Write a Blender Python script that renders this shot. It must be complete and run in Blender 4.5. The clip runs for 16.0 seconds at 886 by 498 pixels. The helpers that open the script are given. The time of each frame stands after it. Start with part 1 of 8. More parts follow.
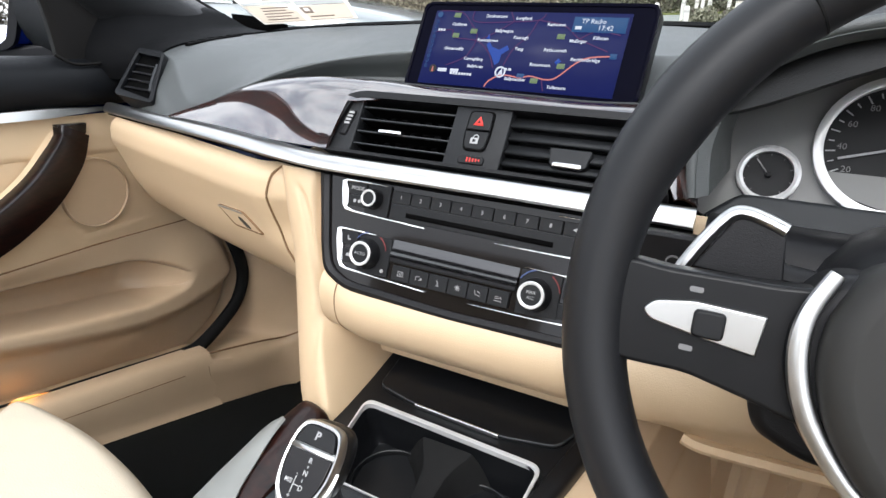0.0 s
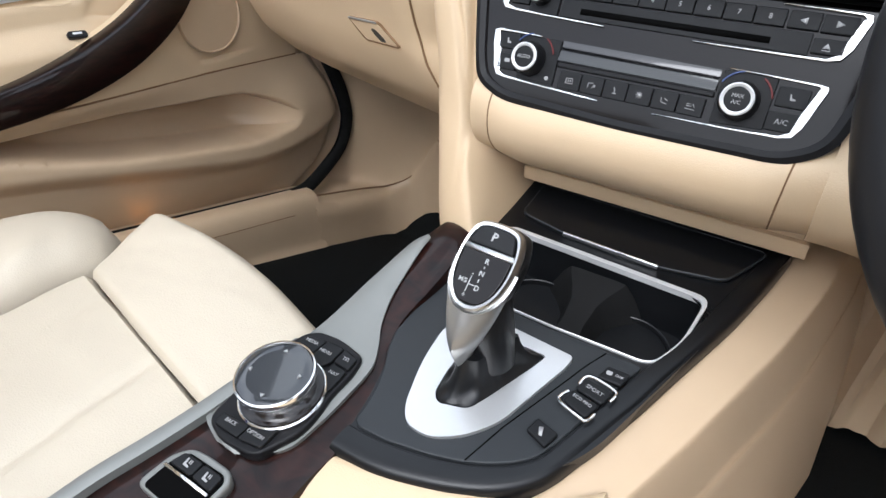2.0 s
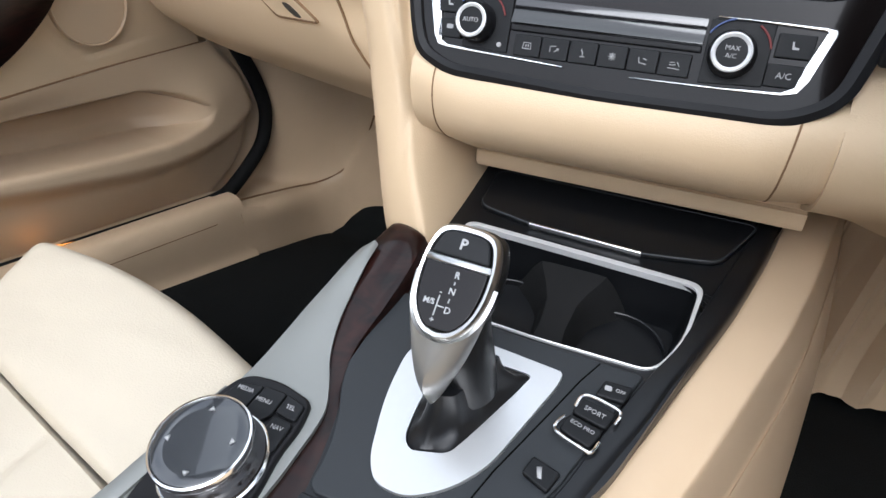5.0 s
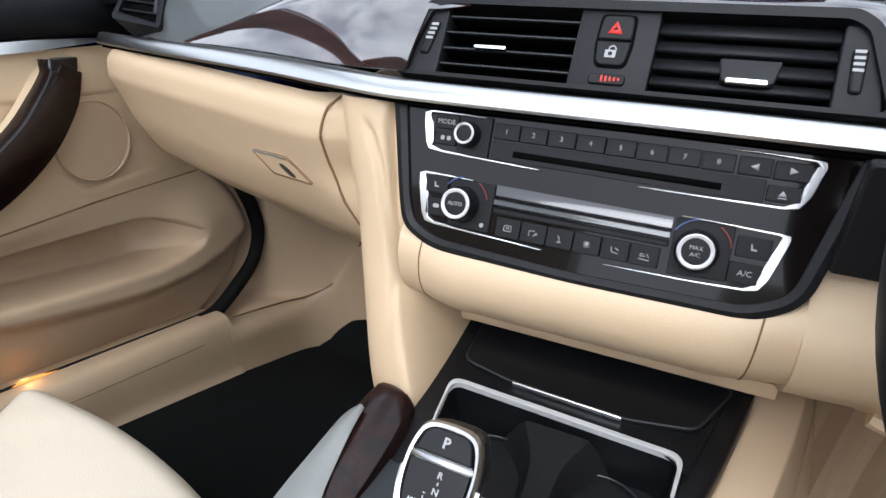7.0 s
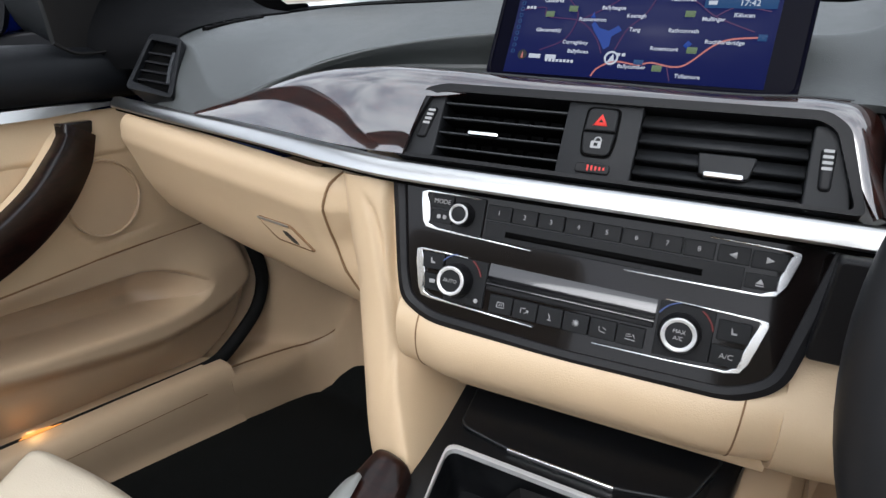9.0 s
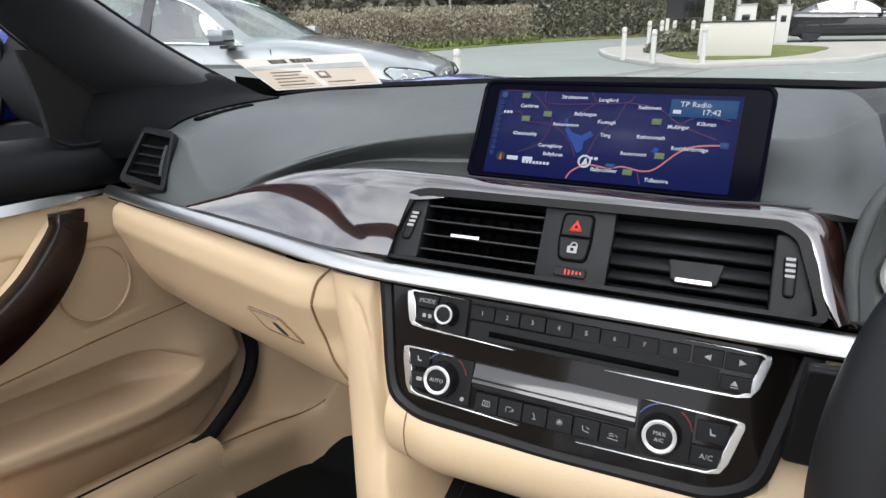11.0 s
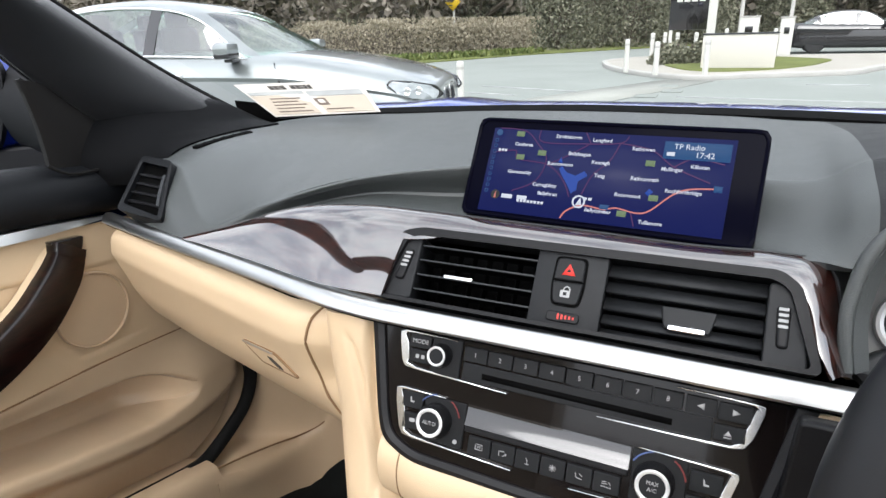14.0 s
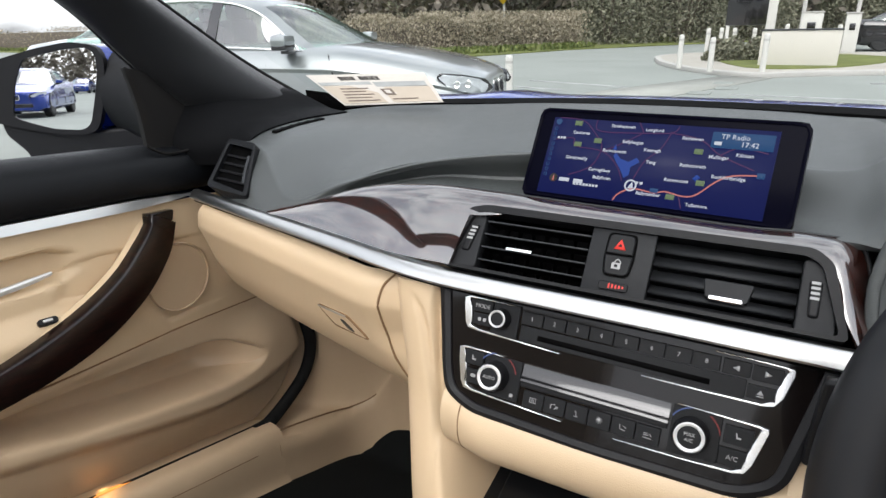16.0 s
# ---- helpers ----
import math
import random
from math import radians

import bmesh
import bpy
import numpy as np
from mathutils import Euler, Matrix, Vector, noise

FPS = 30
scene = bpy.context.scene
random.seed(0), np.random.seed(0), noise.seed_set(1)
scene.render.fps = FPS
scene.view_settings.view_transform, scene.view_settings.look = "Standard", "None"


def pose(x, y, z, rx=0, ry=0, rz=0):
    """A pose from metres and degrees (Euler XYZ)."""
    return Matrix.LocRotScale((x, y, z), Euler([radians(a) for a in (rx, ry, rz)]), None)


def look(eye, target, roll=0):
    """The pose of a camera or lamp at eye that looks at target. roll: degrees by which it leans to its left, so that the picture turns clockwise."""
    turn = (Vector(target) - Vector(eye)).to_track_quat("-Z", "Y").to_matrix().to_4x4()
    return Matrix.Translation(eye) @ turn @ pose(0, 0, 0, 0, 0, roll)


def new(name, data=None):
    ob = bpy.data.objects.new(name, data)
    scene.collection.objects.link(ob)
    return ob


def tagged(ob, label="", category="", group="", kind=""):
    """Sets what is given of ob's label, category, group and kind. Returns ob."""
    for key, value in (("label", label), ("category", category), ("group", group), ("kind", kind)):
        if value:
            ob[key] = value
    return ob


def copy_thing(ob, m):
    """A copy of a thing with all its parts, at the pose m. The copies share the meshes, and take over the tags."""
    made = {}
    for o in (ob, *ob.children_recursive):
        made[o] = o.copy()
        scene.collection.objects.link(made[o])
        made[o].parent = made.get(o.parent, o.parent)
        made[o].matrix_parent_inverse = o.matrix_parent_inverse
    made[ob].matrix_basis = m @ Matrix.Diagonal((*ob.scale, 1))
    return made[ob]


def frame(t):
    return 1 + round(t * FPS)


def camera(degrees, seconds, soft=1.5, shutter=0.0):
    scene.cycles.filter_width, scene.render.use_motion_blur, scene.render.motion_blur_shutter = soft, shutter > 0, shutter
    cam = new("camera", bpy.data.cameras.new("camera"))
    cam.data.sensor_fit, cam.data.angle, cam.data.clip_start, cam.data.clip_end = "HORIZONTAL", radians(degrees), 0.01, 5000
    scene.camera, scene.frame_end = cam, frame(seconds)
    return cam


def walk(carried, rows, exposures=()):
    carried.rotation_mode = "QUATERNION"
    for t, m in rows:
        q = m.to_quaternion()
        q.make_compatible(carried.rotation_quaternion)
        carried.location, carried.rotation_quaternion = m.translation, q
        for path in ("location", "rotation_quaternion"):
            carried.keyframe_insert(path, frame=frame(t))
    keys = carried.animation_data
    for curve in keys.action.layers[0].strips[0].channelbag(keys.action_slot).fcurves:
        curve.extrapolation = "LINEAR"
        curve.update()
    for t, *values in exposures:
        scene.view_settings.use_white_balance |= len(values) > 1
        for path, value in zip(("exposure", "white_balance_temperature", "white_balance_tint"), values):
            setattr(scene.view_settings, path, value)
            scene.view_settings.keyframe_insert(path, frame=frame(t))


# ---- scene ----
cam = camera(72.5, 16.0)
METRES, EYE, TILT, LEAN, TURN = 0.52, 0.98, -23.0, 0.0, 28.0
ROWS = [
    (0.0, 0.0, 0.0, 0.0, 0.0, 0.0, -0.0),
    (0.5, -0.0884, 0.0152, -0.0205, 2.61, -1.71, -1.11),
    (1.0, -0.1368, 0.0387, -0.0662, 4.64, -5.25, -2.42),
    (1.5, -0.1526, 0.0643, -0.1065, 6.25, -10.48, -1.84),
    (2.0, -0.1606, 0.0675, -0.1251, 6.38, -11.29, -2.16),
    (2.5, -0.1747, 0.0995, -0.1384, 5.89, -11.91, -2.34),
    (3.0, -0.1759, 0.1568, -0.1546, 4.68, -14.22, 0.18),
    (5.5, -0.201, 0.246, -0.1209, -1.15, -11.22, 1.7),
    (6.0, -0.2003, 0.2384, -0.0512, -1.72, -7.58, 1.29),
    (6.5, -0.193, 0.225, -0.0201, -1.66, -5.77, 1.71),
    (7.0, -0.1883, 0.2159, 0.0012, -1.53, -4.86, 1.43),
    (7.5, -0.1786, 0.2054, 0.0121, -1.15, -4.53, 1.05),
    (8.0, -0.1732, 0.2045, 0.0218, -1.39, -4.41, 1.65),
    (8.5, -0.1726, 0.1967, 0.0418, -1.13, -3.92, 1.78),
    (9.0, -0.1746, 0.1811, 0.0712, -1.12, -2.0, 1.32),
    (9.5, -0.1777, 0.1568, 0.1071, -1.09, -0.2, 1.91),
    (12.0, -0.1444, 0.1547, 0.1736, -2.26, 2.9, 2.92),
    (12.5, -0.1367, 0.1522, 0.1874, -2.44, 3.06, 3.07),
    (13.0, -0.1369, 0.156, 0.1862, -2.34, 3.05, 2.7),
    (13.5, -0.1351, 0.1555, 0.1932, -2.35, 3.07, 2.54),
    (14.0, -0.1448, 0.15, 0.2022, -1.65, 3.24, 2.48),
    (14.5, -0.156, 0.1545, 0.2226, -1.19, 3.58, 4.18),
    (15.0, -0.146, 0.1595, 0.2054, -2.14, 2.73, 3.52),
    (15.5, -0.1488, 0.1313, 0.1842, -1.44, 1.91, 3.11),
    (16.0, -0.1858, 0.0346, 0.1619, 2.18, 2.77, 0.39),
]
walk(cam, [(t, pose(0.218, 0, EYE, TILT, LEAN, TURN) @ pose(METRES * x, METRES * y, METRES * z, 90 + pitch, roll, yaw)) for t, x, y, z, yaw, pitch, roll in ROWS], exposures=[(0.0, 1.38, 6200, 10), (1.0, 1.18, 6000, 10), (2.0, 1.14, 5900, 10), (7.0, 1.10, 5850, 10), (8.5, 0.97, 5980, 10), (9.5, 0.72, 6150, 10), (12.5, 1.24, 6250, 10), (15.0, 1.28, 6250, 10), (16.0, 0.95, 6350, 10)])

# ---- sky and sun ----
world = bpy.data.worlds.new("sky")
scene.world = world
world.use_nodes = True
wn = world.node_tree
sky = wn.nodes.new("ShaderNodeTexSky")
sky.sky_type = "NISHITA"
sky.sun_disc = False
sky.sun_elevation, sky.sun_rotation = radians(51), radians(164)
sky.air_density, sky.dust_density, sky.ozone_density = 1.0, 4.0, 1.0
hs = wn.nodes.new("ShaderNodeHueSaturation")
hs.inputs["Saturation"].default_value = 0.45
wn.links.new(sky.outputs[0], hs.inputs["Color"])
# thin broken cloud over the blue
cloud = wn.nodes.new("ShaderNodeMix")
cloud.data_type = "RGBA"
cloud.inputs[7].default_value = (6.6, 6.7, 6.8, 1)
wc, wm = wn.nodes.new("ShaderNodeTexCoord"), wn.nodes.new("ShaderNodeMapping")
wm.inputs["Scale"].default_value = (2.6, 2.6, 5.0)
cn, cr = wn.nodes.new("ShaderNodeTexNoise"), wn.nodes.new("ShaderNodeMapRange")
cn.inputs["Scale"].default_value, cn.inputs["Detail"].default_value, cn.inputs["Distortion"].default_value = 1.6, 7, 0.4
cr.inputs[1].default_value, cr.inputs[2].default_value = 0.36, 0.64
cr.inputs[3].default_value, cr.inputs[4].default_value = 0.12, 0.95
wn.links.new(wc.outputs["Generated"], wm.inputs[0])
wn.links.new(wm.outputs[0], cn.inputs["Vector"])
wn.links.new(cn.outputs["Fac"], cr.inputs[0])
wn.links.new(cr.outputs[0], cloud.inputs[0])
wn.links.new(hs.outputs[0], cloud.inputs[6])
wn.links.new(cloud.outputs[2], wn.nodes["Background"].inputs[0])
wn.nodes["Background"].inputs[1].default_value = 0.175
sun = new("sun", bpy.data.lights.new("sun", "SUN"))
sun.data.energy, sun.data.angle, sun.data.color = 0.75, radians(35), (1.0, 0.98, 0.95)
# a veiled sun stands behind the car
sun.matrix_world = look((0.25, -3.2, 4.1), (0, 0, 0))

# ---- materials ----
def mat(name, color, rough=0.5, metal=0.0, grain=None, vary=None, coat=0.0, spec=0.5, dark=0.75, sheen=0.0):
    """A Principled surface. grain: (scale, bump strength); vary: (scale, amount) of soft colour change."""
    m = bpy.data.materials.new(name)
    m.use_nodes = True
    t = m.node_tree
    b = t.nodes["Principled BSDF"]
    b.inputs["Roughness"].default_value = rough
    b.inputs["Metallic"].default_value = metal
    b.inputs["Coat Weight"].default_value = coat
    b.inputs["Coat Roughness"].default_value = 0.04
    b.inputs["Specular IOR Level"].default_value = spec
    b.inputs["Sheen Weight"].default_value = sheen
    b.inputs["Base Color"].default_value = (*color, 1)
    co = t.nodes.new("ShaderNodeTexCoord")
    if vary:
        last = None
        for scale, amount in (vary, (vary[0] * 9, vary[1] * 0.5)):
            nz = t.nodes.new("ShaderNodeTexNoise")
            nz.inputs["Scale"].default_value, nz.inputs["Detail"].default_value = scale, 5
            t.links.new(co.outputs["Object"], nz.inputs["Vector"])
            mx = t.nodes.new("ShaderNodeMix")
            mx.data_type, mx.blend_type = "RGBA", "MULTIPLY"
            mx.inputs[0].default_value = amount
            rp = t.nodes.new("ShaderNodeValToRGB")
            rp.color_ramp.elements[0].position, rp.color_ramp.elements[1].position = 0.35, 0.65
            rp.color_ramp.elements[0].color = (dark, dark, dark, 1)
            t.links.new(nz.outputs["Fac"], rp.inputs[0])
            t.links.new(rp.outputs[0], mx.inputs[7])
            if last:
                t.links.new(last, mx.inputs[6])
            else:
                mx.inputs[6].default_value = (*color, 1)
            last = mx.outputs[2]
        t.links.new(last, b.inputs["Base Color"])
        rr = t.nodes.new("ShaderNodeMapRange")
        rr.inputs[3].default_value, rr.inputs[4].default_value = max(0.02, rough * 0.85), min(1, rough * 1.15)
        t.links.new(nz.outputs["Fac"], rr.inputs[0])
        t.links.new(rr.outputs[0], b.inputs["Roughness"])
    if grain:
        vo = t.nodes.new("ShaderNodeTexVoronoi")
        vo.inputs["Scale"].default_value = grain[0]
        n2 = t.nodes.new("ShaderNodeTexNoise")
        n2.inputs["Scale"].default_value, n2.inputs["Detail"].default_value = grain[0] * 0.6, 4
        ad = t.nodes.new("ShaderNodeMath")
        for n in (vo, n2):
            t.links.new(co.outputs["Object"], n.inputs["Vector"])
        t.links.new(vo.outputs["Distance"], ad.inputs[0])
        t.links.new(n2.outputs["Fac"], ad.inputs[1])
        bp = t.nodes.new("ShaderNodeBump")
        bp.inputs["Strength"].default_value, bp.inputs["Distance"].default_value = grain[1], 0.0006
        t.links.new(ad.outputs[0], bp.inputs["Height"])
        t.links.new(bp.outputs[0], b.inputs["Normal"])
    return m


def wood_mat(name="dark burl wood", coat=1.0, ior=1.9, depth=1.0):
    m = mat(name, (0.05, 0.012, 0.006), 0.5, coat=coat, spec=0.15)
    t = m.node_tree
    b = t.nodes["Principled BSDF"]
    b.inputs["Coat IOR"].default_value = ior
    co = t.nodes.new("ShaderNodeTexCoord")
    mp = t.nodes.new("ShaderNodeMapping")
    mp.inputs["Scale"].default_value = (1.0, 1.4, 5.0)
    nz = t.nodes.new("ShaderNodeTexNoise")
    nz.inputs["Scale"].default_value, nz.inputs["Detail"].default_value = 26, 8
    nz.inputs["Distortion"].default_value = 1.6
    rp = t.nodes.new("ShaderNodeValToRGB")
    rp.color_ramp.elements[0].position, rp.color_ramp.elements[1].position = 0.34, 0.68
    # depth scales the wood colour; the dim copies use it for shade
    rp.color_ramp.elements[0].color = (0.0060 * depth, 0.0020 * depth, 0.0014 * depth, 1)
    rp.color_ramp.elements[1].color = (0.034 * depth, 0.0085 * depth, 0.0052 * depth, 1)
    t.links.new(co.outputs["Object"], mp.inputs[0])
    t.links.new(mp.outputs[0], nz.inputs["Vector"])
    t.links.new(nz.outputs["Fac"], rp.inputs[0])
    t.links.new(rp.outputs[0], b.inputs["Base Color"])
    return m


def leaf_mat(name, a, c):
    m = mat(name, a, 0.7, spec=0.2)
    t = m.node_tree
    g = t.nodes.new("ShaderNodeNewGeometry")
    rp = t.nodes.new("ShaderNodeValToRGB")
    rp.color_ramp.elements[0].color, rp.color_ramp.elements[1].color = (*a, 1), (*c, 1)
    t.links.new(g.outputs["Random Per Island"], rp.inputs[0])
    t.links.new(rp.outputs[0], t.nodes["Principled BSDF"].inputs["Base Color"])
    return m


def glow_mat(name, color, power):
    m = mat(name, (0.006, 0.006, 0.010), 0.3, spec=0.08)
    b = m.node_tree.nodes["Principled BSDF"]
    b.inputs["Emission Color"].default_value = (*color, 1)
    b.inputs["Emission Strength"].default_value = power
    return m


def glass_mat(name, tint=(1, 1, 1), base=0.02):
    m = bpy.data.materials.new(name)
    m.use_nodes = True
    t = m.node_tree
    t.nodes.remove(t.nodes["Principled BSDF"])
    tr, gl = t.nodes.new("ShaderNodeBsdfTransparent"), t.nodes.new("ShaderNodeBsdfGlossy")
    tr.inputs[0].default_value = (*tint, 1)
    gl.inputs["Roughness"].default_value = 0.0
    fr, mx = t.nodes.new("ShaderNodeLayerWeight"), t.nodes.new("ShaderNodeMixShader")
    pw, ma = t.nodes.new("ShaderNodeMath"), t.nodes.new("ShaderNodeMath")
    pw.operation, ma.operation = "POWER", "MULTIPLY_ADD"
    pw.inputs[1].default_value, ma.inputs[1].default_value, ma.inputs[2].default_value = 5.0, 0.5, base
    t.links.new(fr.outputs["Facing"], pw.inputs[0])
    t.links.new(pw.outputs[0], ma.inputs[0])
    t.links.new(ma.outputs[0], mx.inputs[0])
    t.links.new(tr.outputs[0], mx.inputs[1])
    t.links.new(gl.outputs[0], mx.inputs[2])
    t.links.new(mx.outputs[0], t.nodes["Material Output"].inputs[0])
    return m


CREAM = mat("cream leather", (0.60, 0.452, 0.288), 0.48, grain=(900, 0.22), vary=(5, 0.22), dark=0.86)
CREAM_SEAT = mat("pale cream seat leather", (0.535, 0.470, 0.366), 0.45, grain=(700, 0.3), vary=(6, 0.2), dark=0.88)
CREAM_HARD = mat("cream plastic trim", (0.55, 0.410, 0.268), 0.42, grain=(1500, 0.12), vary=(4, 0.25), dark=0.84)
PRINT = mat("brown print", (0.13, 0.10, 0.08), 0.8)
SEAM = mat("brown seam thread", (0.20, 0.115, 0.055), 0.8, vary=(40, 0.3))
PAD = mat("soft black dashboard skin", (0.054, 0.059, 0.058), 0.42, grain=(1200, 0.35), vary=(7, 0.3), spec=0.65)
PILLAR = mat("black pillar fabric", (0.0050, 0.0056, 0.0070), 0.40, grain=(1600, 0.3), vary=(6, 0.35), spec=0.22, sheen=0.15)
GREY_PANEL = mat("anthracite plastic", (0.020, 0.0225, 0.025), 0.5, grain=(1800, 0.2), vary=(9, 0.25), spec=0.35)
DOOR_TOP = mat("black door top skin", (0.0050, 0.0056, 0.0068), 0.46, grain=(1200, 0.35), vary=(6, 0.3), spec=0.17)
VENT_GREY = mat("dark vent plastic", (0.0125, 0.0132, 0.0145), 0.5, grain=(1800, 0.2), vary=(9, 0.25), spec=0.25)
# darker black for the hood part, with its shade included in the colour
HOOD = mat("shade-darkened black hood skin", (0.010, 0.0105, 0.011), 0.5, grain=(1200, 0.3), vary=(7, 0.3), spec=0.3)
# pillar trim with its gloss taken out, so the foot reads as shaded
FOOT_SKIN = mat("pillar trim dulled for foot shade", (0.0045, 0.0047, 0.0053), 0.6, grain=(1600, 0.3), vary=(6, 0.3), spec=0.06)
SAIL_SKIN = mat("brown-black moulded trim", (0.0100, 0.0092, 0.0088), 0.55, grain=(1600, 0.2), vary=(8, 0.3), spec=0.10)
CON_BLACK = mat("satin black console plastic", (0.006, 0.0065, 0.0075), 0.3, grain=(1500, 0.1), vary=(9, 0.3), spec=0.35)
BLACK_PL = mat("black plastic", (0.0085, 0.0085, 0.0095), 0.42, grain=(1500, 0.15), vary=(9, 0.3), spec=0.2)
BUTTON = mat("soft black button", (0.0085, 0.009, 0.010), 0.5, grain=(2500, 0.1), vary=(15, 0.2), spec=0.22)
GLOSS = mat("gloss black lacquer", (0.010, 0.0075, 0.007), 0.12, coat=0.22, spec=0.35, vary=(9, 0.3))
TOUCH = mat("grey-black touch lacquer", (0.022, 0.024, 0.027), 0.22, coat=1.0, spec=0.6, vary=(9, 0.3))
FASCIA = mat("brown-black gloss fascia", (0.005, 0.0036, 0.0034), 0.10, coat=0.22, spec=0.20, vary=(9, 0.3))
DISPLAY = mat("dark display glass", (0.004, 0.004, 0.0045), 0.12, coat=1.0, spec=0.4, vary=(9, 0.2))
DISPLAY.node_tree.nodes["Principled BSDF"].inputs["Coat IOR"].default_value = 1.52
# near-black for black trim and joints, and for shade painted into hollows
VOID = mat("near-black for shade and trim", (0.003, 0.003, 0.003), 0.8, vary=(12, 0.3), spec=0.03)
SATIN = mat("satin aluminium", (0.55, 0.55, 0.54), 0.30, 1.0, vary=(30, 0.12), dark=0.85)
CHROME = mat("pearl chrome", (0.86, 0.86, 0.86), 0.16, 1.0, vary=(40, 0.08), dark=0.9)
BLADE = mat("matt grey metal blade", (0.215, 0.22, 0.208), 0.5, 0.35, vary=(22, 0.18), dark=0.8)
WOOD = wood_mat(ior=2.7)
# copies of the same wood, reflections dulled and colour darkened as if shaded
WOOD_CONSOLE_DIM = wood_mat("burl wood darkened for console shade", 0.5, 1.42, 0.6)
WOOD_HANDLE_DIM = wood_mat("burl wood darkened for handle shade", 0.7, 1.42, 0.32)
CARPET = mat("black carpet", (0.007, 0.008, 0.008), 0.95, grain=(600, 1.0), vary=(20, 0.5), spec=0.1)
RUBBER = mat("black rubber", (0.010, 0.010, 0.010), 0.75, vary=(15, 0.3), spec=0.12)
WHEEL_LEATHER = mat("black steering leather", (0.0105, 0.011, 0.0125), 0.42, grain=(1300, 0.05), vary=(9, 0.3), spec=0.30)
SPOKE = mat("satin black spoke plastic", (0.006, 0.0062, 0.007), 0.36, vary=(9, 0.3), spec=0.22)
LEVER_SILVER = mat("satin lever silver", (0.42, 0.42, 0.41), 0.40, 0.9, vary=(30, 0.15), dark=0.85)
WHITE_INK = mat("white print", (0.34, 0.34, 0.34), 0.6)
GREY_INK = mat("grey print", (0.15, 0.15, 0.15), 0.6)
HUB_SKIN = mat("smooth black airbag skin", (0.020, 0.0195, 0.018), 0.55, vary=(9, 0.25), spec=0.3)
RED_INK = mat("red print", (0.65, 0.03, 0.02), 0.5)
ARC_RED = mat("dull red print", (0.16, 0.022, 0.02), 0.6)
ARC_BLUE = mat("dull blue print", (0.06, 0.09, 0.22), 0.6)
SCREEN = glow_mat("lit navy screen", (0.008, 0.013, 0.095), 0.38)
S_ROAD = glow_mat("screen purple road", (0.12, 0.03, 0.13), 0.28)
S_ROUTE = glow_mat("screen orange road", (0.72, 0.24, 0.20), 0.36)
S_LAKE = glow_mat("screen blue lake", (0.02, 0.07, 0.36), 0.40)
S_BOX = glow_mat("screen pale blue box", (0.05, 0.15, 0.36), 0.24)
S_TEXT = glow_mat("screen white text", (0.80, 0.84, 0.92), 0.36)
S_GREEN = glow_mat("screen green shield", (0.21, 0.29, 0.15), 0.34)
SCREEN_GLASS = mat("navy black screen glass", (0.0016, 0.0016, 0.0055), 0.14, spec=0.02, vary=(8, 0.2))
CLUSTER = mat("satin grey dial panel", (0.15, 0.15, 0.145), 0.45, 0.3, grain=(1800, 0.1), vary=(9, 0.25))
PEARL = mat("pearl silver ring", (0.66, 0.66, 0.655), 0.30, 0.35, vary=(30, 0.15), dark=0.85)
SILVER_PLATE = mat("brushed silver plate", (0.64, 0.64, 0.635), 0.30, 0.7, vary=(30, 0.15), dark=0.85)
AMBER = glow_mat("amber sill light", (1.0, 0.36, 0.07), 0.8)
GLASS = glass_mat("clear glass", (0.97, 0.985, 0.98))
MIRROR = mat("mirror glass", (0.85, 0.87, 0.88), 0.01, 1.0)
CARD = mat("cream paper card", (0.47, 0.435, 0.39), 0.7, vary=(30, 0.15))
CARD_TAN = mat("tan printed band", (0.40, 0.34, 0.27), 0.7, vary=(30, 0.2))
INK = mat("dark print", (0.03, 0.025, 0.02), 0.7)
BLUE_PAINT = mat("blue car paint", (0.010, 0.035, 0.26), 0.25, 0.4, coat=1.0, vary=(3, 0.15))
SILVER_PAINT = mat("silver grey car paint", (0.27, 0.29, 0.29), 0.3, 0.6, coat=1.0, vary=(2, 0.12), dark=0.85)
DARK_PAINT = mat("black car paint", (0.012, 0.011, 0.013), 0.2, 0.2, coat=1.0, vary=(2, 0.2))
PLANTER_WHITE = mat("off-white render", (0.52, 0.495, 0.44), 0.75, grain=(60, 0.25), vary=(1.8, 0.25), dark=0.88, spec=0.2)
WHITE_PAINT = mat("white paint", (0.50, 0.49, 0.455), 0.55, vary=(2.5, 0.2), dark=0.85)
TYRE = mat("tyre rubber", (0.015, 0.015, 0.015), 0.75, vary=(9, 0.3))
LAMP = mat("headlamp lens", (0.62, 0.65, 0.67), 0.18, 0.1, coat=1.0, vary=(25, 0.6))
ROAD_PATCH = mat("paler patched asphalt", (0.31, 0.315, 0.285), 0.85, grain=(90, 0.8), vary=(0.8, 0.5), dark=0.7, spec=0.25)
ASPHALT = mat("grey asphalt", (0.245, 0.263, 0.243), 0.85, grain=(90, 0.8), vary=(0.45, 0.45), dark=0.74, spec=0.25)
PAVING = mat("pale concrete paving", (0.36, 0.34, 0.30), 0.85, grain=(80, 0.6), vary=(0.9, 0.4), dark=0.75, spec=0.2)
KERB = mat("light kerb concrete", (0.40, 0.39, 0.365), 0.85, grain=(80, 0.5), vary=(1.5, 0.35), dark=0.75, spec=0.2)
LINE = mat("worn white road paint", (0.40, 0.41, 0.40), 0.8, vary=(4, 0.6), dark=0.5)
GRASS = mat("grass", (0.155, 0.175, 0.06), 0.9, grain=(40, 1.0), vary=(1.8, 0.6), dark=0.55, spec=0.1)
